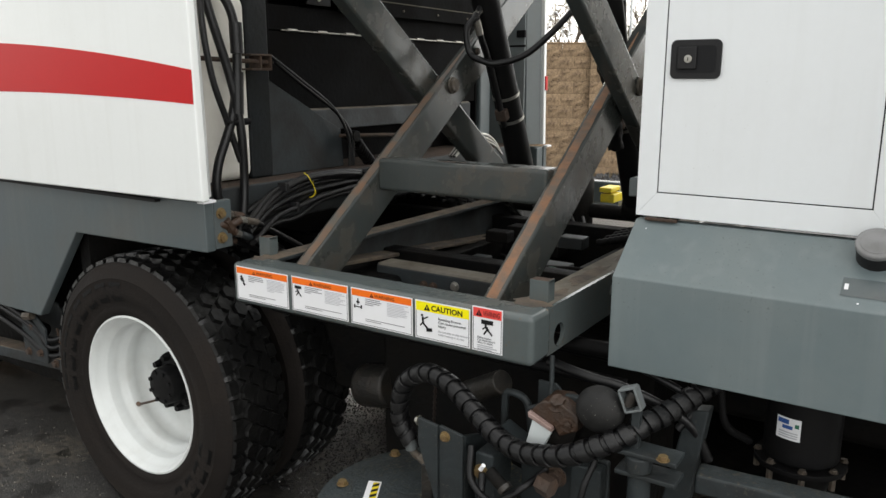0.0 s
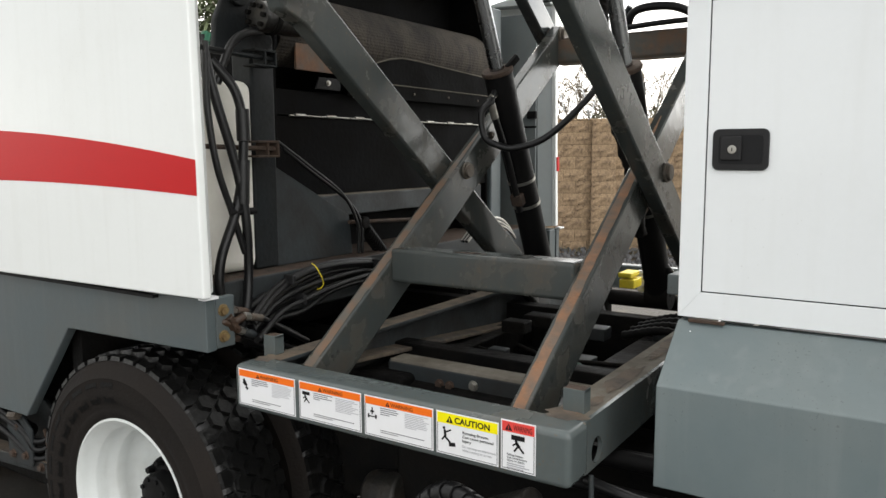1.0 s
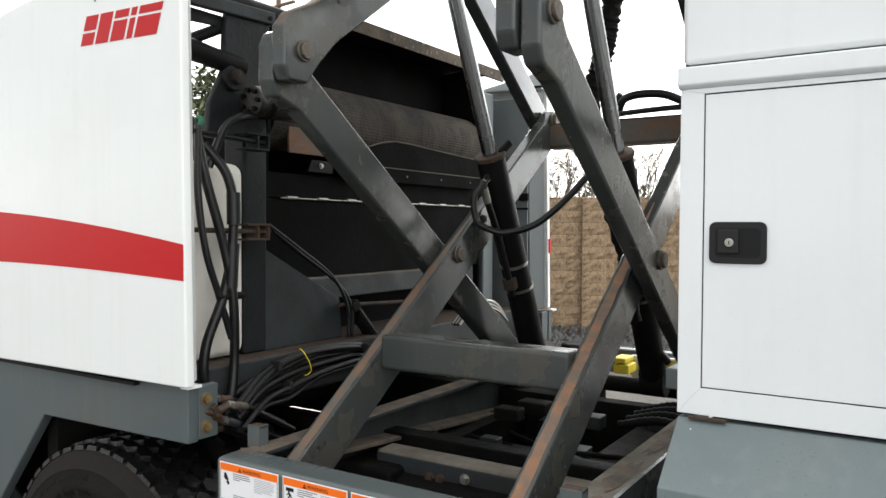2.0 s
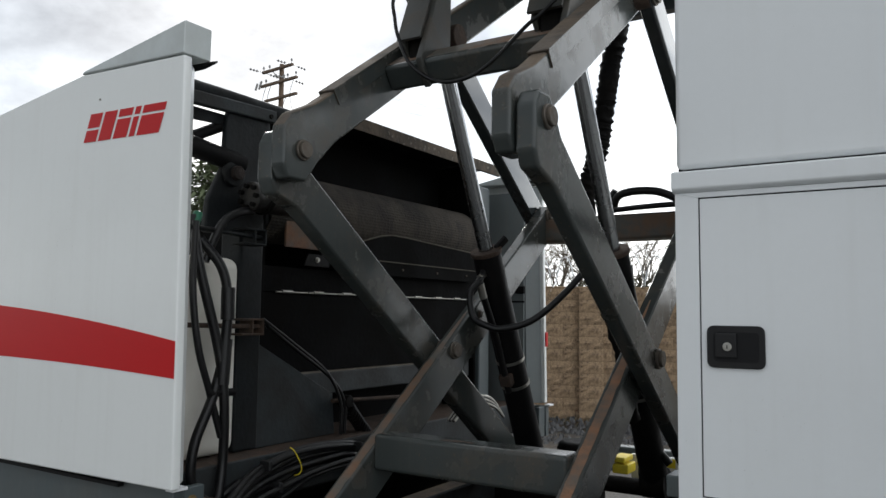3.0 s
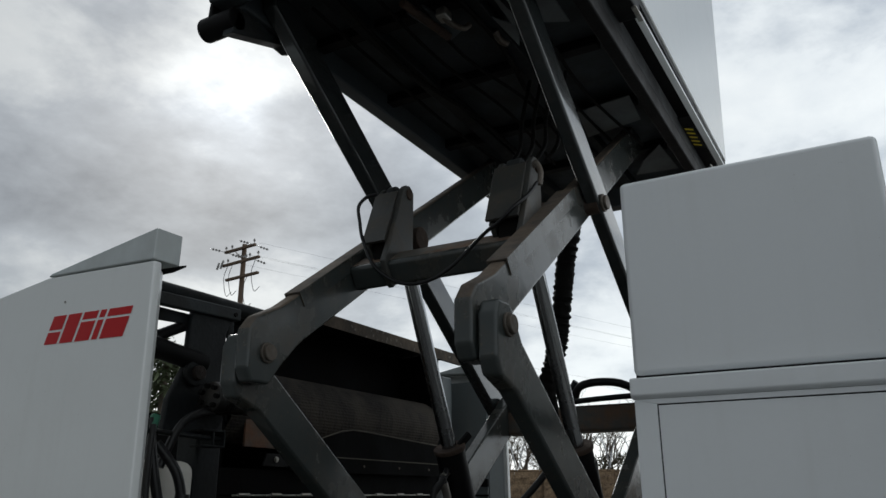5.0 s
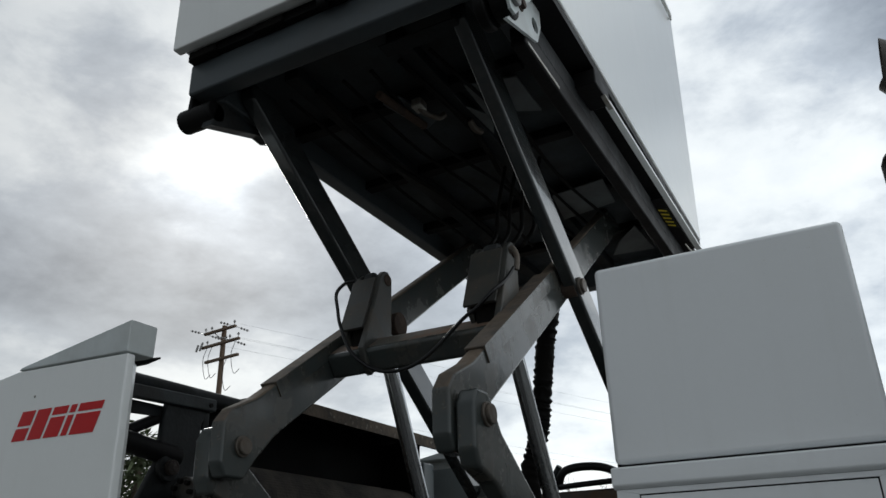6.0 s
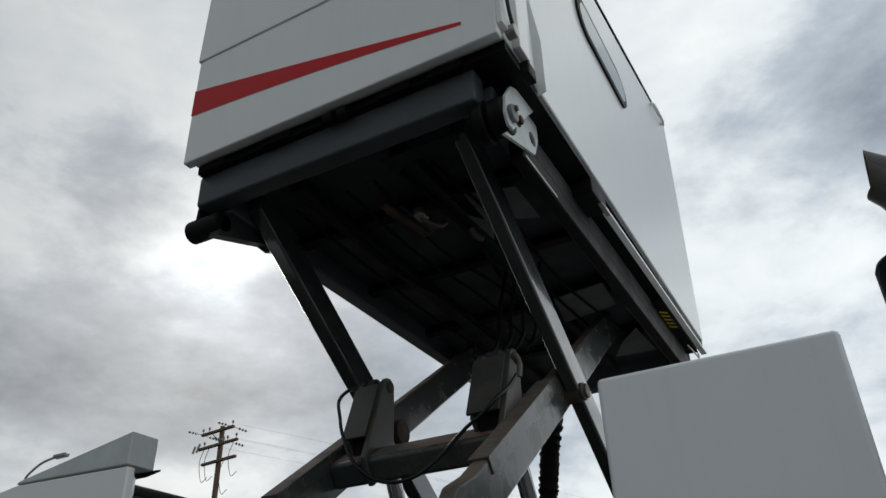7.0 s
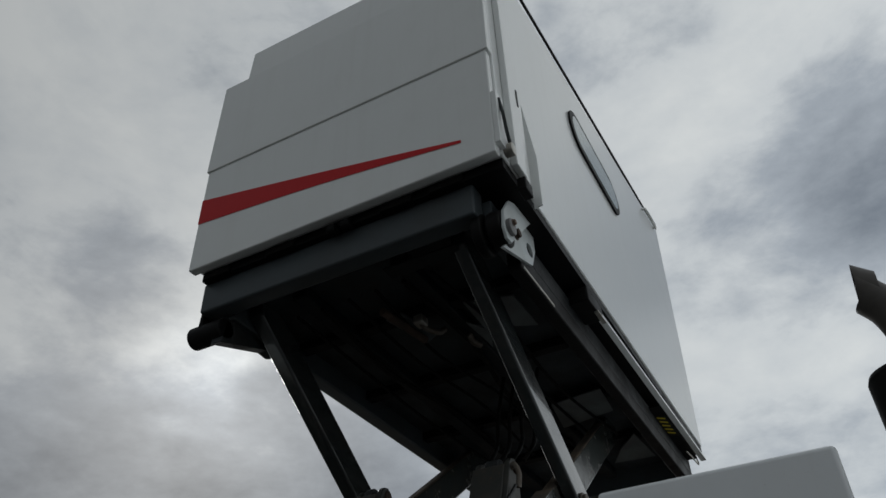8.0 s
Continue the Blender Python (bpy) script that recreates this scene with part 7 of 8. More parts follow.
def build_hopper():
    # shell: near side upright, far side leaning out
    shell = [(1.545, 3.50), (1.545, 4.468), (1.90, 4.80), (4.55, 5.32), (4.13, 3.50)]
    part("shell", prism(shell, "x", HX0, HX1, 0.008), WHITE, hopper, "white painted steel hopper shell")
    part("lower_panel", box(-1.897, -0.684, 1.507, 1.543, 3.487, 3.966, 0.006), WHITE, hopper, "white side panel with tapering red stripe")
    part("middle_panel", prism([(1.503, 3.971), (1.512, 4.478), (1.543, 4.478), (1.543, 3.971)], "x", -1.905, -0.676, 0.004), WHITE, hopper, "white upper side panel lapped over the lower one")
    part("panel_joint", box(-1.89, -0.69, 1.511, 1.546, 3.96, 3.98, 0), WHITE, hopper)
    part("top_panel", prism([(1.519, 4.484), (1.530, 4.668), (1.546, 4.668), (1.546, 4.484)], "x", -1.790, -0.672, 0.003), WHITE, hopper)
    part("panel_joint", box(-1.78, -0.69, 1.528, 1.547, 4.47, 4.49, 0), WHITE, hopper)
    # stripe that tapers to a point
    b, rows = bmesh.new(), []
    for i in range(25):
        f = i / 24
        x = -1.896 + (1.896 - 0.796) * f
        zt = 3.822 - 0.235 * f + 0.004 * math.sin(f * 3.1)
        zb = 3.702 - 0.128 * f + 0.012 * math.sin(f * 3.1)
        rows.append((b.verts.new((x, 1.5055, min(zb, zt - 0.012))), b.verts.new((x, 1.5055, zt))))
    for r0, r1 in zip(rows, rows[1:]):
        b.faces.new((r0[0], r1[0], r1[1], r0[1]))
    part("stripe", b, RED, hopper, "tapering red stripe decal")
    # oval window in a black rubber seal
    part("window_seal", prism(stadium(2.855, 4.545, 0.37, 0.125), "x", HX1, HX1 + 0.012, 0.003), BLACK, hopper, "black rubber window seal")
    part("window_pane", prism(stadium(2.855, 4.545, 0.338, 0.093), "x", HX1 + 0.010, HX1 + 0.0135, 0), GLASS, hopper, "grey oval window pane")
    # upright guides at the near edge
    part("guide_channel", box(HX1, HX1 + 0.024, 1.605, 1.685, 3.50, 4.70, 0.004), WHITE, hopper)
    part("guide_strip", box(HX1, HX1 + 0.010, 1.692, 1.755, 3.52, 4.75, 0.003), WHITE, hopper)
    part("edge_flap", prism([(1.508, 3.752), (1.566, 3.752), (1.566, 3.548), (1.552, 3.522), (1.508, 3.522)], "x", HX1 - 0.006, HX1 + 0.012, 0.002), WHITE, hopper, "white folded flap on the panel's edge")
    part("guide_fin", prism([(HX1 - 0.001, 3.976), (HX1 + 0.031, 3.680), (HX1 + 0.028, 3.468), (HX1 - 0.001, 3.462)], "y", 1.787, 1.794, 0.001), WHITE, hopper, "white tapering fin welded on edge")
    part("guide_block", box(HX1, HX1 + 0.03, 1.64, 1.70, 3.425, 3.475, 0.004), BLACK, hopper)
    part("guide_slot", box(HX1 + 0.024, HX1 + 0.026, 1.672, 1.684, 3.83, 3.91, 0), INK, hopper)
    part("latch_rod", hose([(HX1 + 0.012, 1.530, 3.73), (HX1 + 0.02, 1.535, 3.66), (HX1 + 0.022, 1.545, 3.59), (HX1 + 0.02, 1.575, 3.545)], 0.006, seg=8), GREY_DIRTY_SHADED, hopper)
    part("door_roller", rod((HX1, 1.57, 3.53), (HX1 + 0.03, 1.57, 3.53), 0.022, seg=16, bev=0.003), STEEL, hopper)
    part("grab_handle", hose([(HX1, 4.12, 5.19), (HX1 + 0.018, 4.15, 5.20), (HX1 + 0.018, 4.40, 5.24), (HX1, 4.43, 5.25)], 0.010, seg=8, steps=4), WHITE, hopper)
    part("edge_trim", beam((HX1 - 0.001, 1.90, 4.866), (HX1 - 0.001, 4.55, 5.326), 0.012, 0.016, bev=0.002), BLACK, hopper)
    # dark gap, brackets and hinge knuckles under the near panel
    part("under_gap", box(-1.87, -0.684, 1.556, 4.125, 3.462, 3.498, 0), BLACK, hopper)
    for x in (-1.80, -1.52, -1.06, -0.88):
        part("gap_bracket", box(x - 0.06, x + 0.06, 1.545, 1.58, 3.458, 3.486, 0.004), GRIME_SHADE, hopper)
    for x in (-1.30, -1.245):
        part("hinge_knuckle", rod((x - 0.016, 1.548, 3.462), (x + 0.016, 1.548, 3.462), 0.020, seg=16, bev=0.003), BLACK, hopper)
    # lift-top frame: tube across the near edge, rails inward
    part("frame_tube", box(-1.882, -0.800, 1.580, 1.650, 3.345, 3.468, 0.009, seg=2), GREY_FRAME, hopper, "grey frame tube under the hopper")
    for x0, x1 in ((-1.845, -1.78), (-0.824, -0.772)):
        part("frame_rail", box(x0, x1, 1.65, 4.02, 3.332, 3.44, 0.008), GREY_FRAME, hopper, "grey frame rail")
    part("frame_tube", box(-1.878, -0.772, 4.02, 4.10, 3.32, 3.44, 0.008), GREY_FRAME, hopper)
    # bearing eye on the left end and pivot brackets on the right
    part("bearing_eye", rod((-1.945, 1.64, 3.288), (-1.80, 1.64, 3.288), 0.041, seg=24, bev=0.006), BLACK, hopper, "round black bearing eye")
    part("eye_plate", prism([(1.60, 3.285), (1.68, 3.27), (1.70, 3.40), (1.61, 3.42)], "x", -1.90, -1.882, 0.006), BLACK, hopper)
    part("knee_plate", prism([(1.62, 3.228), (1.86, 3.312), (1.905, 3.308), (1.95, 3.33), (1.64, 3.335)], "x", -1.845, -1.80, 0.004), GREY_DIRTY_SHADED, hopper)
    for x0, x1, r in ((-0.83, -0.795, 0.070), (-0.785, -0.735, 0.062)):
        part("pivot_boss", rod((x0, 1.668, 3.318), (x1, 1.668, 3.318), r, seg=32, bev=0.008), BLACK, hopper, "black pivot boss")
    # white brackets coloured pale grey, to carry the shading on them
    part("pivot_bracket", prism([(1.612, 3.285), (1.622, 3.355), (1.672, 3.428), (1.72, 3.452), (1.855, 3.464), (1.80, 3.405), (1.745, 3.347), (1.662, 3.252), (1.63, 3.25)], "x", -0.732, -0.722, 0.002), CAP, hopper, "white pivot bracket with flaked paint, greyed for shade")
    br = plate_with_holes([(1.64, 3.232), (1.80, 3.40), (1.86, 3.458), (1.925, 3.466), (1.925, 3.40), (1.885, 3.318), (1.855, 3.306)], [((1.872, 3.372), 0.026)], "x", -0.752, -0.742)
    part("pivot_bracket", br, CAP, hopper, "white bracket plate with round hole, greyed for shade")
    part("pivot_cap", rod((-0.722, 1.650, 3.302), (-0.708, 1.650, 3.302), 0.028, seg=28, bev=0.003), CAP_GREY, hopper, "grey pivot pin stained with rust")
    bolt(hopper, (-0.722, 1.700, 3.312), (1, 0, 0), 0.015, mat=RUST_DARK)
    bolt(hopper, (-0.708, 1.652, 3.318), (1, 0, 0), 0.009, mat=RUST)
    part("rail_liner", box(-0.80, -0.750, 1.80, 4.06, 3.264, 3.336, 0.008), BLACK, hopper, "dark glossy rail")
    # bright strip drawn for the highlight on the rail's worn edge
    part("edge_highlight", box(-0.7515, -0.7490, 1.82, 2.08, 3.270, 3.279, 0), STEEL, hopper, "bright strip for the highlight along the worn rail edge")
    part("rail_web", box(-0.79, -0.752, 1.90, 4.06, 3.336, 3.42, 0.003), SHADED_GREY, hopper)
    part("white_flange", prism([(-0.707, 2.44), (-0.682, 2.44), (-0.668, 4.10), (-0.697, 4.10)], "z", 3.414, 3.428, 0.002), WHITE, hopper, "white flange along the hopper's foot")
    part("flange_block", box(-0.755, -0.678, 2.27, 2.44, 3.39, 3.45, 0.006), BLACK, hopper)
    part("block_clip", box(-0.69, -0.672, 2.36, 2.455, 3.384, 3.392, 0.002), STEEL, hopper, "bright clip on the block")
    part("flange_shelf", box(-0.752, -0.700, 3.30, 4.02, 3.404, 3.410, 0), BLACK, hopper)
    part("hazard_sticker", prism([(-0.748, 3.40), (-0.710, 3.41), (-0.704, 3.67), (-0.748, 3.65)], "z", 3.4015, 3.4035, 0), INK, hopper, "black hazard sticker with yellow bars")
    for k in range(5):
        y = 3.41 + 0.047 * k
        part("hazard_bar", prism([(-0.746, y), (-0.714, y + 0.026), (-0.714, y + 0.040), (-0.746, y + 0.014)], "z", 3.4005, 3.4015, 0), YELLOW, hopper, "yellow bar")
    part("loop_wire", hose([(-0.72, 3.86, 3.39), (-0.70, 3.92, 3.36), (-0.70, 4.02, 3.37), (-0.71, 4.06, 3.42)], 0.004, seg=6), STEEL, hopper)
    # underside: floor sheet, ribs, pipes and a cross shaft
    part("floor_sheet", box(-1.80, -0.85, 1.70, 4.0, 3.42, 3.45, 0), GREY_DIRTY_SHADED, hopper, "dark oily underside")
    for y in (2.02, 2.5, 3.0, 3.5):
        part("floor_rib", prism([(-1.79, 3.42), (-0.86, 3.42), (-0.86, 3.38), (-1.79, 3.38)], "y", y, y + 0.05, 0.004), BLACK, hopper)
    for x in (-1.55, -1.15):
        part("floor_stringer", box(x - 0.03, x + 0.03, 1.71, 3.95, 3.37, 3.42, 0.005), SHADED_GREY, hopper)
    for outline in ([(-1.099, 2.945), (-0.861, 2.911), (-0.878, 3.146), (-1.137, 3.201)],
                    [(-0.986, 3.583), (-0.872, 3.44), (-0.859, 3.763), (-1.066, 3.742)],
                    [(-1.115, 2.141), (-1.058, 2.24), (-1.104, 2.356)]):
        part("floor_panel", prism(outline, "z", 3.362, 3.368, 0.001), FLOOR_GREY, hopper, "grey plate under the hopper floor")
    # lock gear under the floor: a rod, clevis plates, valve and elbows
    part("floor_cylinder", rod((-1.325, 1.90, 3.345), (-1.292, 2.155, 3.35), 0.015, seg=14), RUST_DARK, hopper, "dull rusty lock rod")
    part("lock_plate", prism([(-1.36, 1.98), (-1.29, 1.97), (-1.24, 2.16), (-1.31, 2.20)], "z", 3.362, 3.372, 0.002), GREY_FRAME, hopper)
    part("floor_valve", box(-1.265, -1.225, 2.01, 2.06, 3.335, 3.37, 0.006), STEEL, hopper, "zinc valve block")
    part("valve_elbow", hose([(-1.245, 2.03, 3.345), (-1.235, 2.07, 3.335), (-1.215, 2.12, 3.34), (-1.20, 2.14, 3.36)], 0.011, seg=8), PINM, hopper)
    part("valve_elbow", hose([(-1.14, 2.22, 3.36), (-1.135, 2.25, 3.34), (-1.12, 2.28, 3.335)], 0.012, seg=8), PINM, hopper)
    part("side_plate", prism([(-1.065, 2.02), (-0.99, 2.05), (-1.02, 2.30), (-1.075, 2.30)], "z", 3.362, 3.370, 0.002), FLOOR_GREY, hopper)
    part("side_plate", prism([(-0.98, 2.04), (-0.89, 2.07), (-0.89, 2.30), (-0.97, 2.26)], "z", 3.362, 3.370, 0.002), FLOOR_GREY, hopper)
    part("front_strip", box(-1.20, -0.93, 1.70, 1.76, 3.355, 3.362, 0.002), SHADED_GREY, hopper)
    rng = random.Random(9)
    for k in range(7):
        x = -1.62 + 0.11 * k
        part("floor_pipe", hose([(x, 1.8, 3.365), (x + rng.uniform(-0.05, 0.05), 2.3, 3.355), (x + rng.uniform(-0.06, 0.06), 2.8, 3.36), (x + 0.02, 3.4, 3.36)], rng.choice((0.007, 0.010)), seg=8, steps=5), GRIME_SHADE, hopper)
    # hoses dropping from the underside to the lift
    for k in range(4):
        x = -1.17 + 0.05 * k
        part("supply_hose", hose([(x, 2.6, 3.36), (x - 0.02, 2.55, 3.16), (x + 0.02, 2.42, 2.98), (x + 0.01, 2.32, 2.87)], 0.008, seg=8, steps=6), GRIME_SHADE, hopper)


build_hopper()


# ---- side broom under the sill ----
broom = thing("side_broom", (-1.12, 1.62, 0.12), "grey side broom with round cover and hose guard", "broom")


def strap_frame():
    """A tilted rectangular loop of flat bar."""
    b = None
    c, a, u = Vector((-0.528, 1.56, 0.912)), Vector((0.92, 0, 0.38)), Vector((-0.38, 0, 0.92))
    for p, q in ((-1, -1), (1, -1), (1, 1), (-1, 1)):
        n = {(-1, -1): (1, -1), (1, -1): (1, 1), (1, 1): (-1, 1), (-1, 1): (-1, -1)}[(p, q)]
        b = beam(c + a * 0.019 * p + u * 0.026 * q, c + a * 0.019 * n[0] + u * 0.026 * n[1], 0.03, 0.005, side=(0, 1, 0), bev=0.001, bm=b)
    return b


def build_broom():
    c = Vector((-1.10, 1.60, 0.455))
    b = revolve_z([(0.0, 0.02), (0.20, 0.02), (0.315, 0.0), (0.335, -0.012), (0.34, -0.05), (0.33, -0.05)], c)
    cover = part("cover", b, MOSSY, broom, "round grey broom cover strewn with debris")
    for a in (100, 150, 200, 250, 300):
        p = c + Vector((0.27 * math.cos(radians(a)), 0.27 * math.sin(radians(a)), 0.012))
        bolt(broom, p, (0, 0, 1), 0.013)
    # hazard sticker on the cover
    sticker = part("sticker", prism([(-1.292, 1.552), (-1.256, 1.567), (-1.185, 1.44), (-1.222, 1.425)], "z", 0.474, 0.4765, 0), PAPER, broom, "small white sticker with a hazard stripe")
    o, u, v = Vector((-1.276, 1.556)), Vector((0.022, 0.009)), Vector((0.071, -0.127))
    at = lambda p, q: tuple(o + u * p + v * q)
    part("stripe_field", prism([at(0, 0.04), at(0.8, 0.04), at(0.8, 0.96), at(0, 0.96)], "z", 0.4768, 0.4775, 0), YELLOW, sticker)
    for k in range(5):
        q = 0.06 + 0.19 * k
        part("stripe", prism([at(0, q + 0.09), at(0.8, q), at(0.8, q + 0.085), at(0, q + 0.175)], "z", 0.4775, 0.4782, 0), INK, sticker)
    # bristles
    rng = random.Random(5)
    b = bmesh.new()
    for k in range(160):
        a = rng.uniform(0, 6.283)
        r = rng.uniform(0.22, 0.31)
        p = c + Vector((r * math.cos(a), r * math.sin(a), -0.05))
        q = c + Vector(((r + 0.14) * math.cos(a), (r + 0.14) * math.sin(a), GROUND - c.z + 0.01))
        b = beam(p, q, 0.003, 0.003, bev=0, bm=b)
    tagged(part("bristles", b, BLACK, broom), kind="stuff")
    # debris on the cover
    b = bmesh.new()
    for k in range(260):
        a, r = rng.uniform(-1.9, 2.4), rng.uniform(0.02, 0.30)
        p = c + Vector((r * math.cos(a), r * math.sin(a), 0.022))
        d = Vector((rng.uniform(-1, 1), rng.uniform(-1, 1), rng.uniform(0, 0.3))).normalized() * rng.uniform(0.003, 0.014)
        b = beam(p, p + d, 0.003, 0.002, bev=0, bm=b)
    tagged(part("debris", b, LEAF_DRY, broom), kind="stuff")
    # uprights, brackets and arm
    part("motor_bracket", prism([(-1.074, 0.752), (-1.074, 0.68), (-1.03, 0.56), (-1.013, 0.47), (-1.013, 0.743)], "y", 1.493, 1.505, 0.002), BROOM_GREY, broom, "grey bracket plate")
    part("motor_bracket", prism([(-1.012, 0.47), (-0.94, 0.47), (-0.94, 0.731), (-1.012, 0.743)], "y", 1.500, 1.512, 0.002), BROOM_GREY, broom)
    part("motor_bracket", prism([(1.513, 0.47), (1.66, 0.47), (1.66, 0.68), (1.513, 0.728)], "x", -0.953, -0.940, 0.003), BROOM_GREY, broom)
    bolt(broom, (-0.992, 1.500, 0.718), (0, -1, 0), 0.011)
    bolt(broom, (-1.074, 1.50, 0.742), (-1, 0, 0), 0.010, mat=STEEL)
    part("upright", box(-0.915, -0.86, 1.52, 1.62, 0.36, 0.69, 0.006), BROOM_GREY, broom)
    part("side_plate", box(-0.84, -0.60, 1.63, 1.65, 0.30, 0.70, 0.006), BROOM_GREY, broom)
    part("side_plate", box(-0.68, -0.60, 1.58, 1.62, 0.26, 0.70, 0.006), BROOM_GREY, broom)
    bolt(broom, (-0.895, 1.52, 0.64), (0, -1, 0), 0.015)
    bolt(broom, (-0.705, 1.56, 0.665), (0, -1, 0), 0.020, mat=RUST_DARK)
    bolt(broom, (-0.86, 1.50, 0.46), (0, -1, 0), 0.014, mat=GREY)
    part("arm_tube", rod((-1.07, 1.74, 0.735), (-0.935, 1.70, 0.812), 0.035, seg=24, bev=0.005), OIL_STEEL, broom, "oily dark pivot tube")
    part("loop_strap", hose([(-0.895, 1.64, 0.70), (-0.894, 1.64, 0.80), (-0.875, 1.64, 0.818), (-0.83, 1.64, 0.80), (-0.816, 1.64, 0.72)], 0.010, seg=8, steps=4), BROOM_GREY, broom)
    part("hook", hose([(-0.755, 1.62, 0.95), (-0.75, 1.61, 0.86), (-0.76, 1.60, 0.83), (-0.80, 1.59, 0.81)], 0.006, seg=8, steps=4), BROOM_GREY, broom)
    part("clamp_block", prism([(-0.777, 0.825), (-0.747, 0.857), (-0.700, 0.862), (-0.652, 0.836), (-0.652, 0.80), (-0.700, 0.775), (-0.714, 0.797)], "y", 1.552, 1.64, 0.005), RUST_OILY, broom, "oily orange rusty clamp block")
    part("pink_edge", prism([(-0.778, 0.826), (-0.715, 0.799), (-0.713, 0.788), (-0.776, 0.812)], "y", 1.538, 1.556, 0.002), PINKISH, broom, "pinkish worn block edge")
    part("pale_face", prism([(-0.768, 0.806), (-0.716, 0.785), (-0.732, 0.748), (-0.786, 0.735)], "y", 1.545, 1.556, 0.003), CAP, broom, "pale dusty block face")
    part("clamp_shadow_plate", prism([(-0.716, 0.785), (-0.655, 0.80), (-0.668, 0.752), (-0.732, 0.748)], "y", 1.556, 1.60, 0.003), GRIME_SHADE, broom)
    bolt(broom, (-0.712, 1.57, 0.850), (0.1, -0.5, 0.85), 0.019, mat=RUST_OILY)
    bolt(broom, (-0.676, 1.556, 0.812), (0, -1, 0), 0.010, mat=RUST_OILY)
    part("clamp_bar", box(-0.71, -0.64, 1.60, 1.62, 0.835, 0.865, 0.004), BROOM_GREY, broom)
    part("corner_bracket", prism([(-0.81, 0.86), (-0.76, 0.86), (-0.70, 0.80), (-0.81, 0.79)], "y", 1.66, 1.668, 0.002), BROOM_GREY, broom)
    # round black lamp back and its bracket
    b = bmesh.new()
    bmesh.ops.create_uvsphere(b, u_segments=32, v_segments=18, radius=0.058, matrix=Matrix.Translation((-0.603, 1.565, 0.866)) @ Matrix.Diagonal((1, 0.8, 0.97, 1)))
    lamp = part("lamp_housing", b, LAMPM, broom, "round black lamp housing speckled with dust")
    part("lamp_strap", strap_frame(), ZINC_DULL, broom, "dull zinc lamp strap")
    part("lamp_bracket", box(-0.525, -0.505, 1.555, 1.575, 0.76, 0.89, 0.003), BROOM_GREY, broom)
    part("lamp_bolt", rod((-0.536, 1.56, 0.895), (-0.522, 1.56, 0.930), 0.012, seg=12), OIL_STEEL, broom)
    for k, z in enumerate((0.735, 0.785)):
        part("mount_plate", prism([(-0.55, 1.53), (-0.41, 1.53), (-0.41, 1.60), (-0.55, 1.60)], "z", z, z + 0.012, 0.003), BROOM_GREY, broom, "grey mounting plate")
    part("mount_collar", rod((-0.50, 1.55, 0.749), (-0.50, 1.55, 0.785), 0.030, seg=24, bev=0.004), BROOM_GREY, broom)
    part("mount_post", rod((-0.50, 1.56, 0.25), (-0.50, 1.56, 0.735), 0.026, seg=20), BROOM_GREY, broom)
    bolt(broom, (-0.44, 1.53, 0.799), (0, 0, 1), 0.011)
    part("swing_arm", prism([(-0.56, 0.24), (-0.48, 0.24), (-0.40, 0.84), (-0.455, 0.83)], "y", 1.75, 1.80, 0.006), BROOM_GREY, broom, "grey slanted swing arm")
    part("cross_bar", beam((-0.40, 1.68, 0.70), (0.5, 1.74, 0.70), 0.07, 0.05, side=(0, 1, 0), bev=0.008), BROOM_GREY, broom, "grey bar littered with leaves", mat2=MOSSY, pick=lambda n: n.z > 0.7)
    # small hydraulic hoses round the motor
    for pts, r in (([(-0.92, 1.47, 0.66), (-0.90, 1.44, 0.58), (-0.83, 1.43, 0.55), (-0.76, 1.46, 0.60), (-0.72, 1.55, 0.64)], 0.009),
                   ([(-0.88, 1.46, 0.60), (-0.86, 1.42, 0.50), (-0.80, 1.41, 0.44), (-0.74, 1.43, 0.46), (-0.70, 1.5, 0.52)], 0.010),
                   ([(-0.60, 1.5, 0.70), (-0.62, 1.47, 0.60), (-0.61, 1.48, 0.45), (-0.60, 1.5, 0.3)], 0.008)):
        part("small_hose", hose([(p[0], p[1] + 0.04, p[2] + 0.05) for p in pts], r, seg=8, steps=6), HOSE, broom)
    part("valve", rod((-0.80, 1.47, 0.59), (-0.74, 1.45, 0.545), 0.022, seg=12, bev=0.004), RUST_DARK, broom)
    part("pale_sleeve", rod((-0.845, 1.47, 0.68), (-0.79, 1.46, 0.648), 0.016, seg=14, bev=0.003), GRIME_SHADE, broom, "oily hydraulic hose sleeve")
    part("sleeve_collar", rod((-0.80, 1.462, 0.655), (-0.79, 1.46, 0.648), 0.019, seg=14), OIL_STEEL, broom)
    part("port_nut", rod((-0.725, 1.505, 0.672), (-0.685, 1.495, 0.668), 0.026, seg=6, bev=0.004), RUST_DARK, broom, "rusty port nut")
    part("cross_plate", prism([(-0.88, 0.735), (-0.78, 0.685), (-0.70, 0.70), (-0.70, 0.72), (-0.78, 0.71), (-0.87, 0.755)], "y", 1.55, 1.62, 0.004), BROOM_GREY, broom, "grey motor mounting plate")
    part("zip_tie", rod((-0.86, 1.455, 0.685), (-0.85, 1.452, 0.70), 0.006, seg=6), PAPER, broom)
    for p in ((-0.875, 1.52, 0.46), (-0.875, 1.52, 0.41), (-0.64, 1.58, 0.60)):
        bolt(broom, p, (0, -1, 0), 0.011, mat=BROOM_GREY)
    # elbows where the guarded hose starts
    part("ferrule", rod((-1.145, 1.565, 0.612), (-1.156, 1.562, 0.655), 0.0165, seg=16, bev=0.002), ZINC_DULL, broom, "dull zinc hose ferrule")
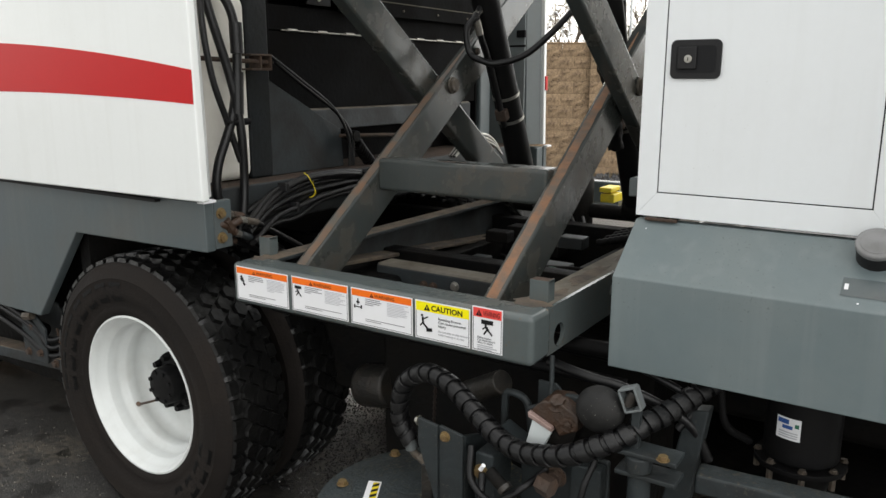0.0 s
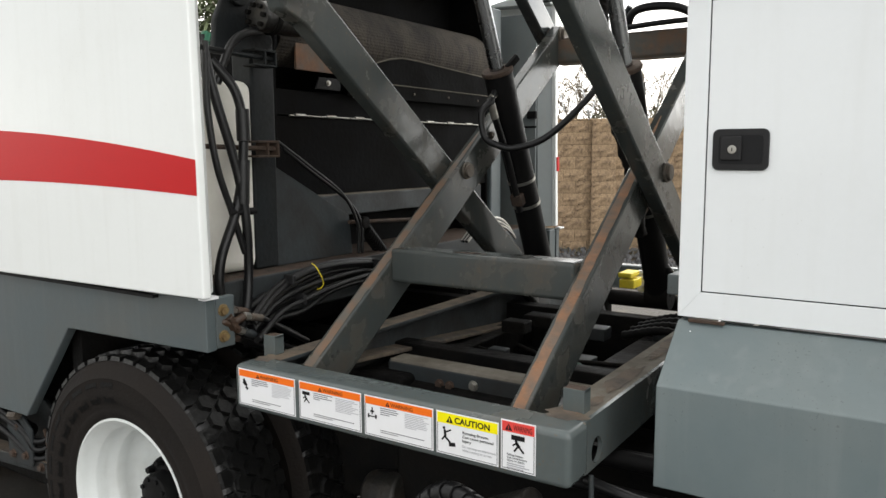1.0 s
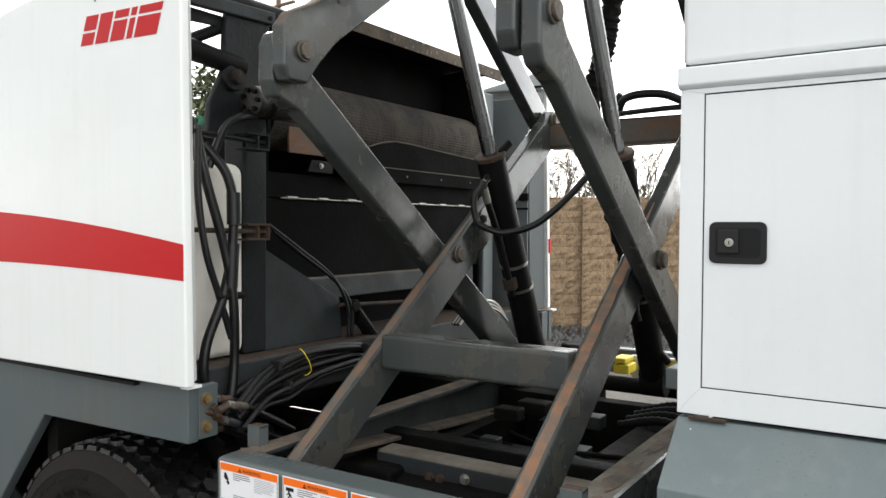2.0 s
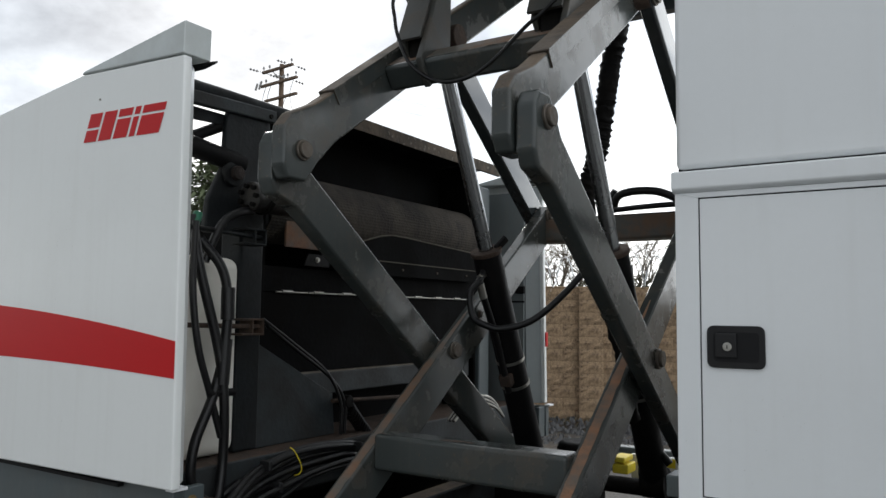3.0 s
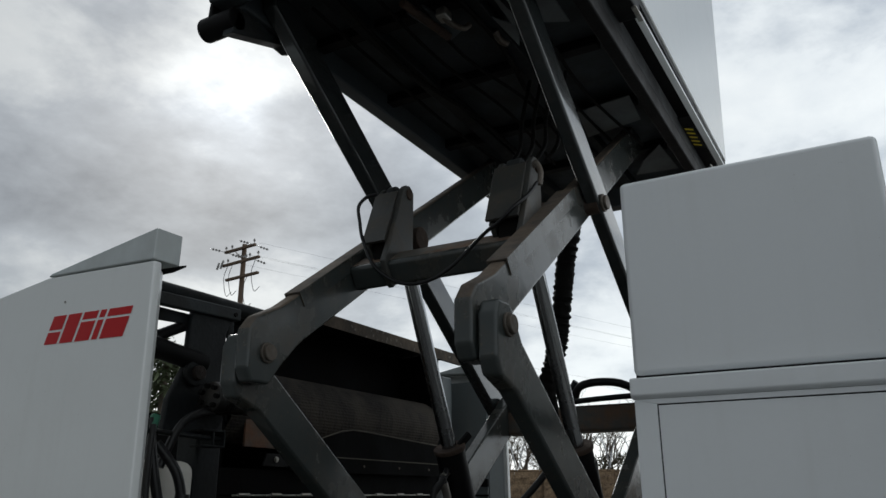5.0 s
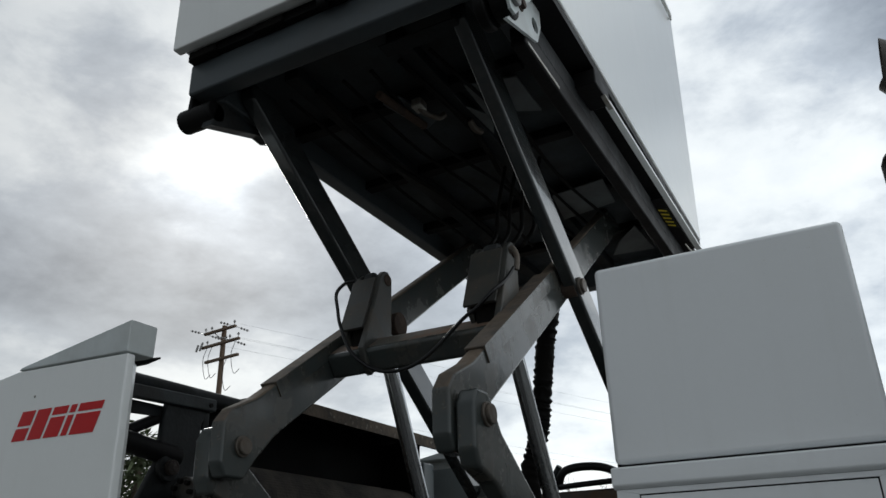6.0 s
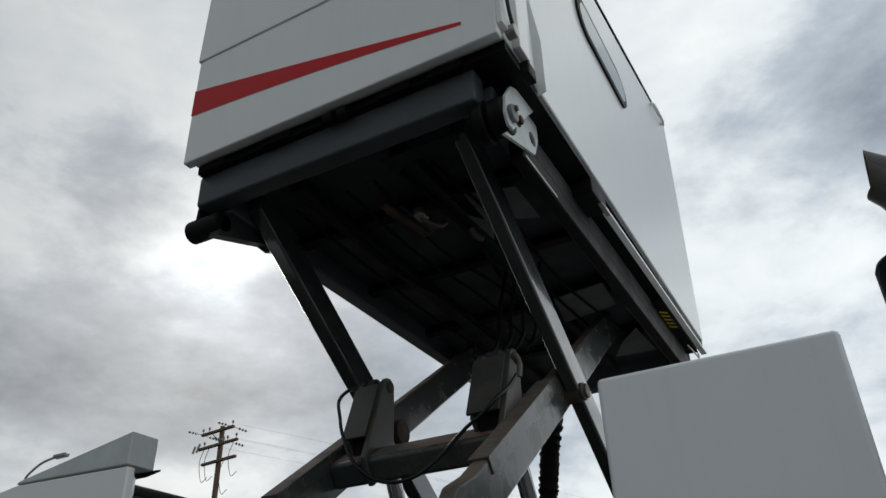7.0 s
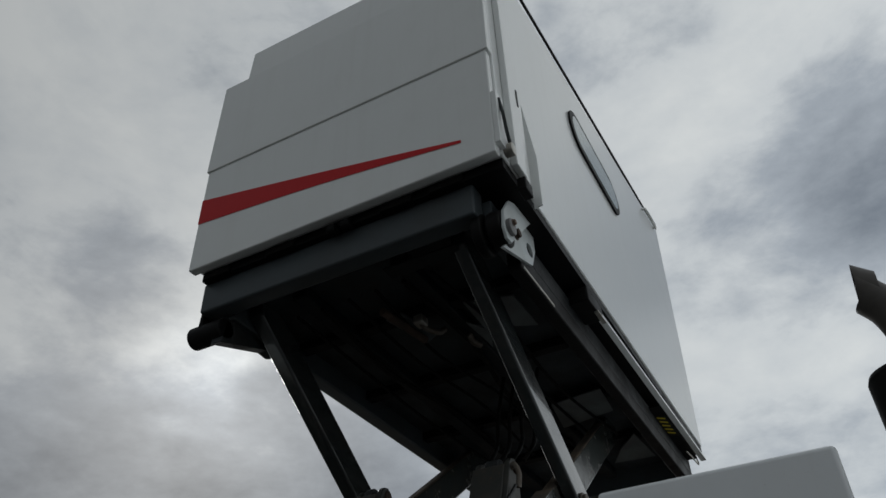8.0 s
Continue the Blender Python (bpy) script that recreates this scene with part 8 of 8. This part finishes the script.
    part("elbow", hose([(-1.145, 1.565, 0.612), (-1.135, 1.568, 0.598), (-1.112, 1.572, 0.588)], 0.011, seg=10), PINM, broom, "dull zinc hose elbow")
    part("elbow_nut", rod((-1.122, 1.572, 0.598), (-1.096, 1.575, 0.580), 0.018, seg=6, bev=0.002), PINM, broom)
    part("port_block", box(-1.11, -1.07, 1.555, 1.60, 0.475, 0.585, 0.006), OIL_STEEL, broom)
    part("chain", hose([(-1.13, 1.66, 0.78), (-1.135, 1.66, 0.66), (-1.13, 1.66, 0.56)], 0.006, seg=6, steps=14, radius=lambda i, n: 0.003 + 0.003 * (i % 2)), RUST_OLD, broom)


def revolve_z(profile, c, seg=72):
    b = bmesh.new()
    rings = [[b.verts.new((c[0] + max(r, 0.001) * math.cos(2 * math.pi * k / seg), c[1] + max(r, 0.001) * math.sin(2 * math.pi * k / seg), c[2] + dz)) for k in range(seg)] for r, dz in profile]
    for r0, r1 in zip(rings, rings[1:]):
        for k in range(seg):
            b.faces.new((r0[k], r0[(k + 1) % seg], r1[(k + 1) % seg], r1[k]))
    b.faces.new(rings[0])
    return b


build_broom()


def build_guarded_hose():
    """The broom's supply hose inside a flat spiral guard."""
    line = [(-1.144, 1.56, 0.639), (-1.177, 1.56, 0.69), (-1.180, 1.56, 0.749), (-1.156, 1.56, 0.813), (-1.09, 1.56, 0.852), (-1.012, 1.55, 0.841), (-0.962, 1.54, 0.815), (-0.914, 1.53, 0.785), (-0.848, 1.52, 0.747), (-0.78, 1.505, 0.735),
            (-0.719, 1.50, 0.744), (-0.654, 1.495, 0.764), (-0.596, 1.51, 0.792), (-0.540, 1.55, 0.819), (-0.505, 1.60, 0.841), (-0.475, 1.66, 0.852), (-0.40, 1.80, 0.90)]
    ob = tagged(part("guarded_hose", hose(line, 0.020, seg=14), HOSE), "black hose in a spiral plastic guard arching over the broom", "hose")
    path = smooth_path(line, 10)
    # turns of the guard
    s = Vector((0.3, 0.2, 1)).normalized()
    length, turn = 0.0, []
    for i, q in enumerate(path):
        if i:
            length += (q - path[i - 1]).length
        turn.append(length)
    n_turn = int(length / 0.033)
    for k in range(n_turn):
        t0 = (k + 0.1) * length / n_turn
        t1 = t0 + length / n_turn * 0.74
        def at(t):
            for i in range(1, len(path)):
                if turn[i] >= t:
                    f = (t - turn[i - 1]) / max(1e-9, turn[i] - turn[i - 1])
                    return path[i - 1].lerp(path[i], f), (path[i] - path[i - 1]).normalized()
            return path[-1], (path[-1] - path[-2]).normalized()
        b = bmesh.new()
        rings = []
        for r, f in ((0.0225, 0.0), (0.0262, 0.06), (0.027, 0.5), (0.0262, 0.94), (0.0225, 1.0)):
            q, a = at(t0 + (t1 - t0) * f)
            s = (s - a * a.dot(s)).normalized()
            u = a.cross(s)
            ring = []
            for m in range(18):
                w = s * math.cos(2 * math.pi * m / 18) + u * math.sin(2 * math.pi * m / 18)
                ring.append(b.verts.new(q + w * r + a * 0.010 * math.sin(2 * math.pi * m / 18 + 0.8)))
            rings.append(ring)
        for r0, r1 in zip(rings, rings[1:]):
            for m in range(18):
                b.faces.new((r0[m], r0[(m + 1) % 18], r1[(m + 1) % 18], r1[m]))
        part("guard_turn", b, GUARDM, ob)


build_guarded_hose()


def build_canister():
    can = thing("air_dryer", (-0.24, 1.93, 0.6), "black air dryer canister with small white label", "canister")
    part("body", rod((-0.215, 1.93, 0.70), (-0.215, 1.93, 0.93), 0.088, seg=36, bev=0.012), BLACK, can)
    part("flange", rod((-0.215, 1.93, 0.685), (-0.215, 1.93, 0.70), 0.108, seg=16, bev=0.003), BLACK, can)
    part("bowl", rod((-0.215, 1.93, 0.60), (-0.215, 1.93, 0.685), 0.06, 0.085, seg=24), BLACK, can)
    for k in range(8):
        a = 2 * math.pi * k / 8 + 0.2
        p = Vector((-0.215 + 0.098 * math.cos(a), 1.93 + 0.098 * math.sin(a), 0.702))
        bolt(can, p, (0, 0, 1), 0.008, mat=PINM)
        part("stud", rod(p - Vector((0, 0, 0.045)), p - Vector((0, 0, 0.018)), 0.008, seg=6), PINM, can)
    def wrap(a0, a1, z0, z1, r, mat, name, lab=""):
        b, rows = bmesh.new(), []
        for k in range(7):
            a = radians(a0 + (a1 - a0) * k / 6)
            rows.append((b.verts.new((-0.215 + r * math.cos(a), 1.93 + r * math.sin(a), z0 - 0.012)), b.verts.new((-0.215 + r * math.cos(a), 1.93 + r * math.sin(a), z1 - 0.012))))
        for r0, r1 in zip(rows, rows[1:]):
            b.faces.new((r0[0], r1[0], r1[1], r0[1]))
        part(name, b, mat, can, lab)
    wrap(-124, -86, 0.785, 0.840, 0.0888, PAPER, "label", "white maker's label with blue blocks")
    wrap(-122, -104, 0.824, 0.836, 0.0893, BLUE, "label_block")
    wrap(-114, -98, 0.812, 0.821, 0.0893, BLUE, "label_block")
    wrap(-95, -89, 0.818, 0.828, 0.0893, GREEN, "label_block")
    for z in (0.805, 0.799, 0.793):
        wrap(-119, -90, z - 0.0028, z, 0.0893, INK_GREY, "fine_print")
    part("pipe", hose([(-0.33, 1.9, 0.72), (-0.38, 1.84, 0.78), (-0.40, 1.84, 0.90), (-0.42, 1.88, 1.0)], 0.010, seg=8), BLACK, can)
    part("pipe", hose([(-0.62, 1.76, 0.925), (-0.52, 1.74, 0.90), (-0.46, 1.74, 0.875), (-0.44, 1.76, 0.83), (-0.47, 1.74, 0.78)], 0.010, seg=8), HOSE, can)


build_canister()


def build_under_pipes():
    """Tubes that run lengthways under the sill and behind the skirt."""
    g = "pipes under the sill"
    for y, z, r in ((1.86, 0.90, 0.022), (1.93, 0.87, 0.028), (1.80, 0.84, 0.016)):
        tagged(part("under_pipe", rod((-1.9, y, z), (-0.62, y, z), r, seg=14), BLACK), "black pipe running under the sill", "pipe", g)
    tagged(part("loom", hose([(-0.80, 1.70, 0.90), (-0.68, 1.68, 0.89), (-0.58, 1.70, 0.87), (-0.45, 1.75, 0.80), (-0.40, 1.78, 0.70)], 0.013, seg=8), HOSE), "black cable loom with tape", "cable")
    b = rod((-0.83, 1.90, 0.93), (-0.83, 1.90, 0.99), 0.02, seg=10, bev=0.003)
    tagged(part("amber_fitting", b, BRASSY), "small amber pipe fitting", "pipe fitting")


build_under_pipes()
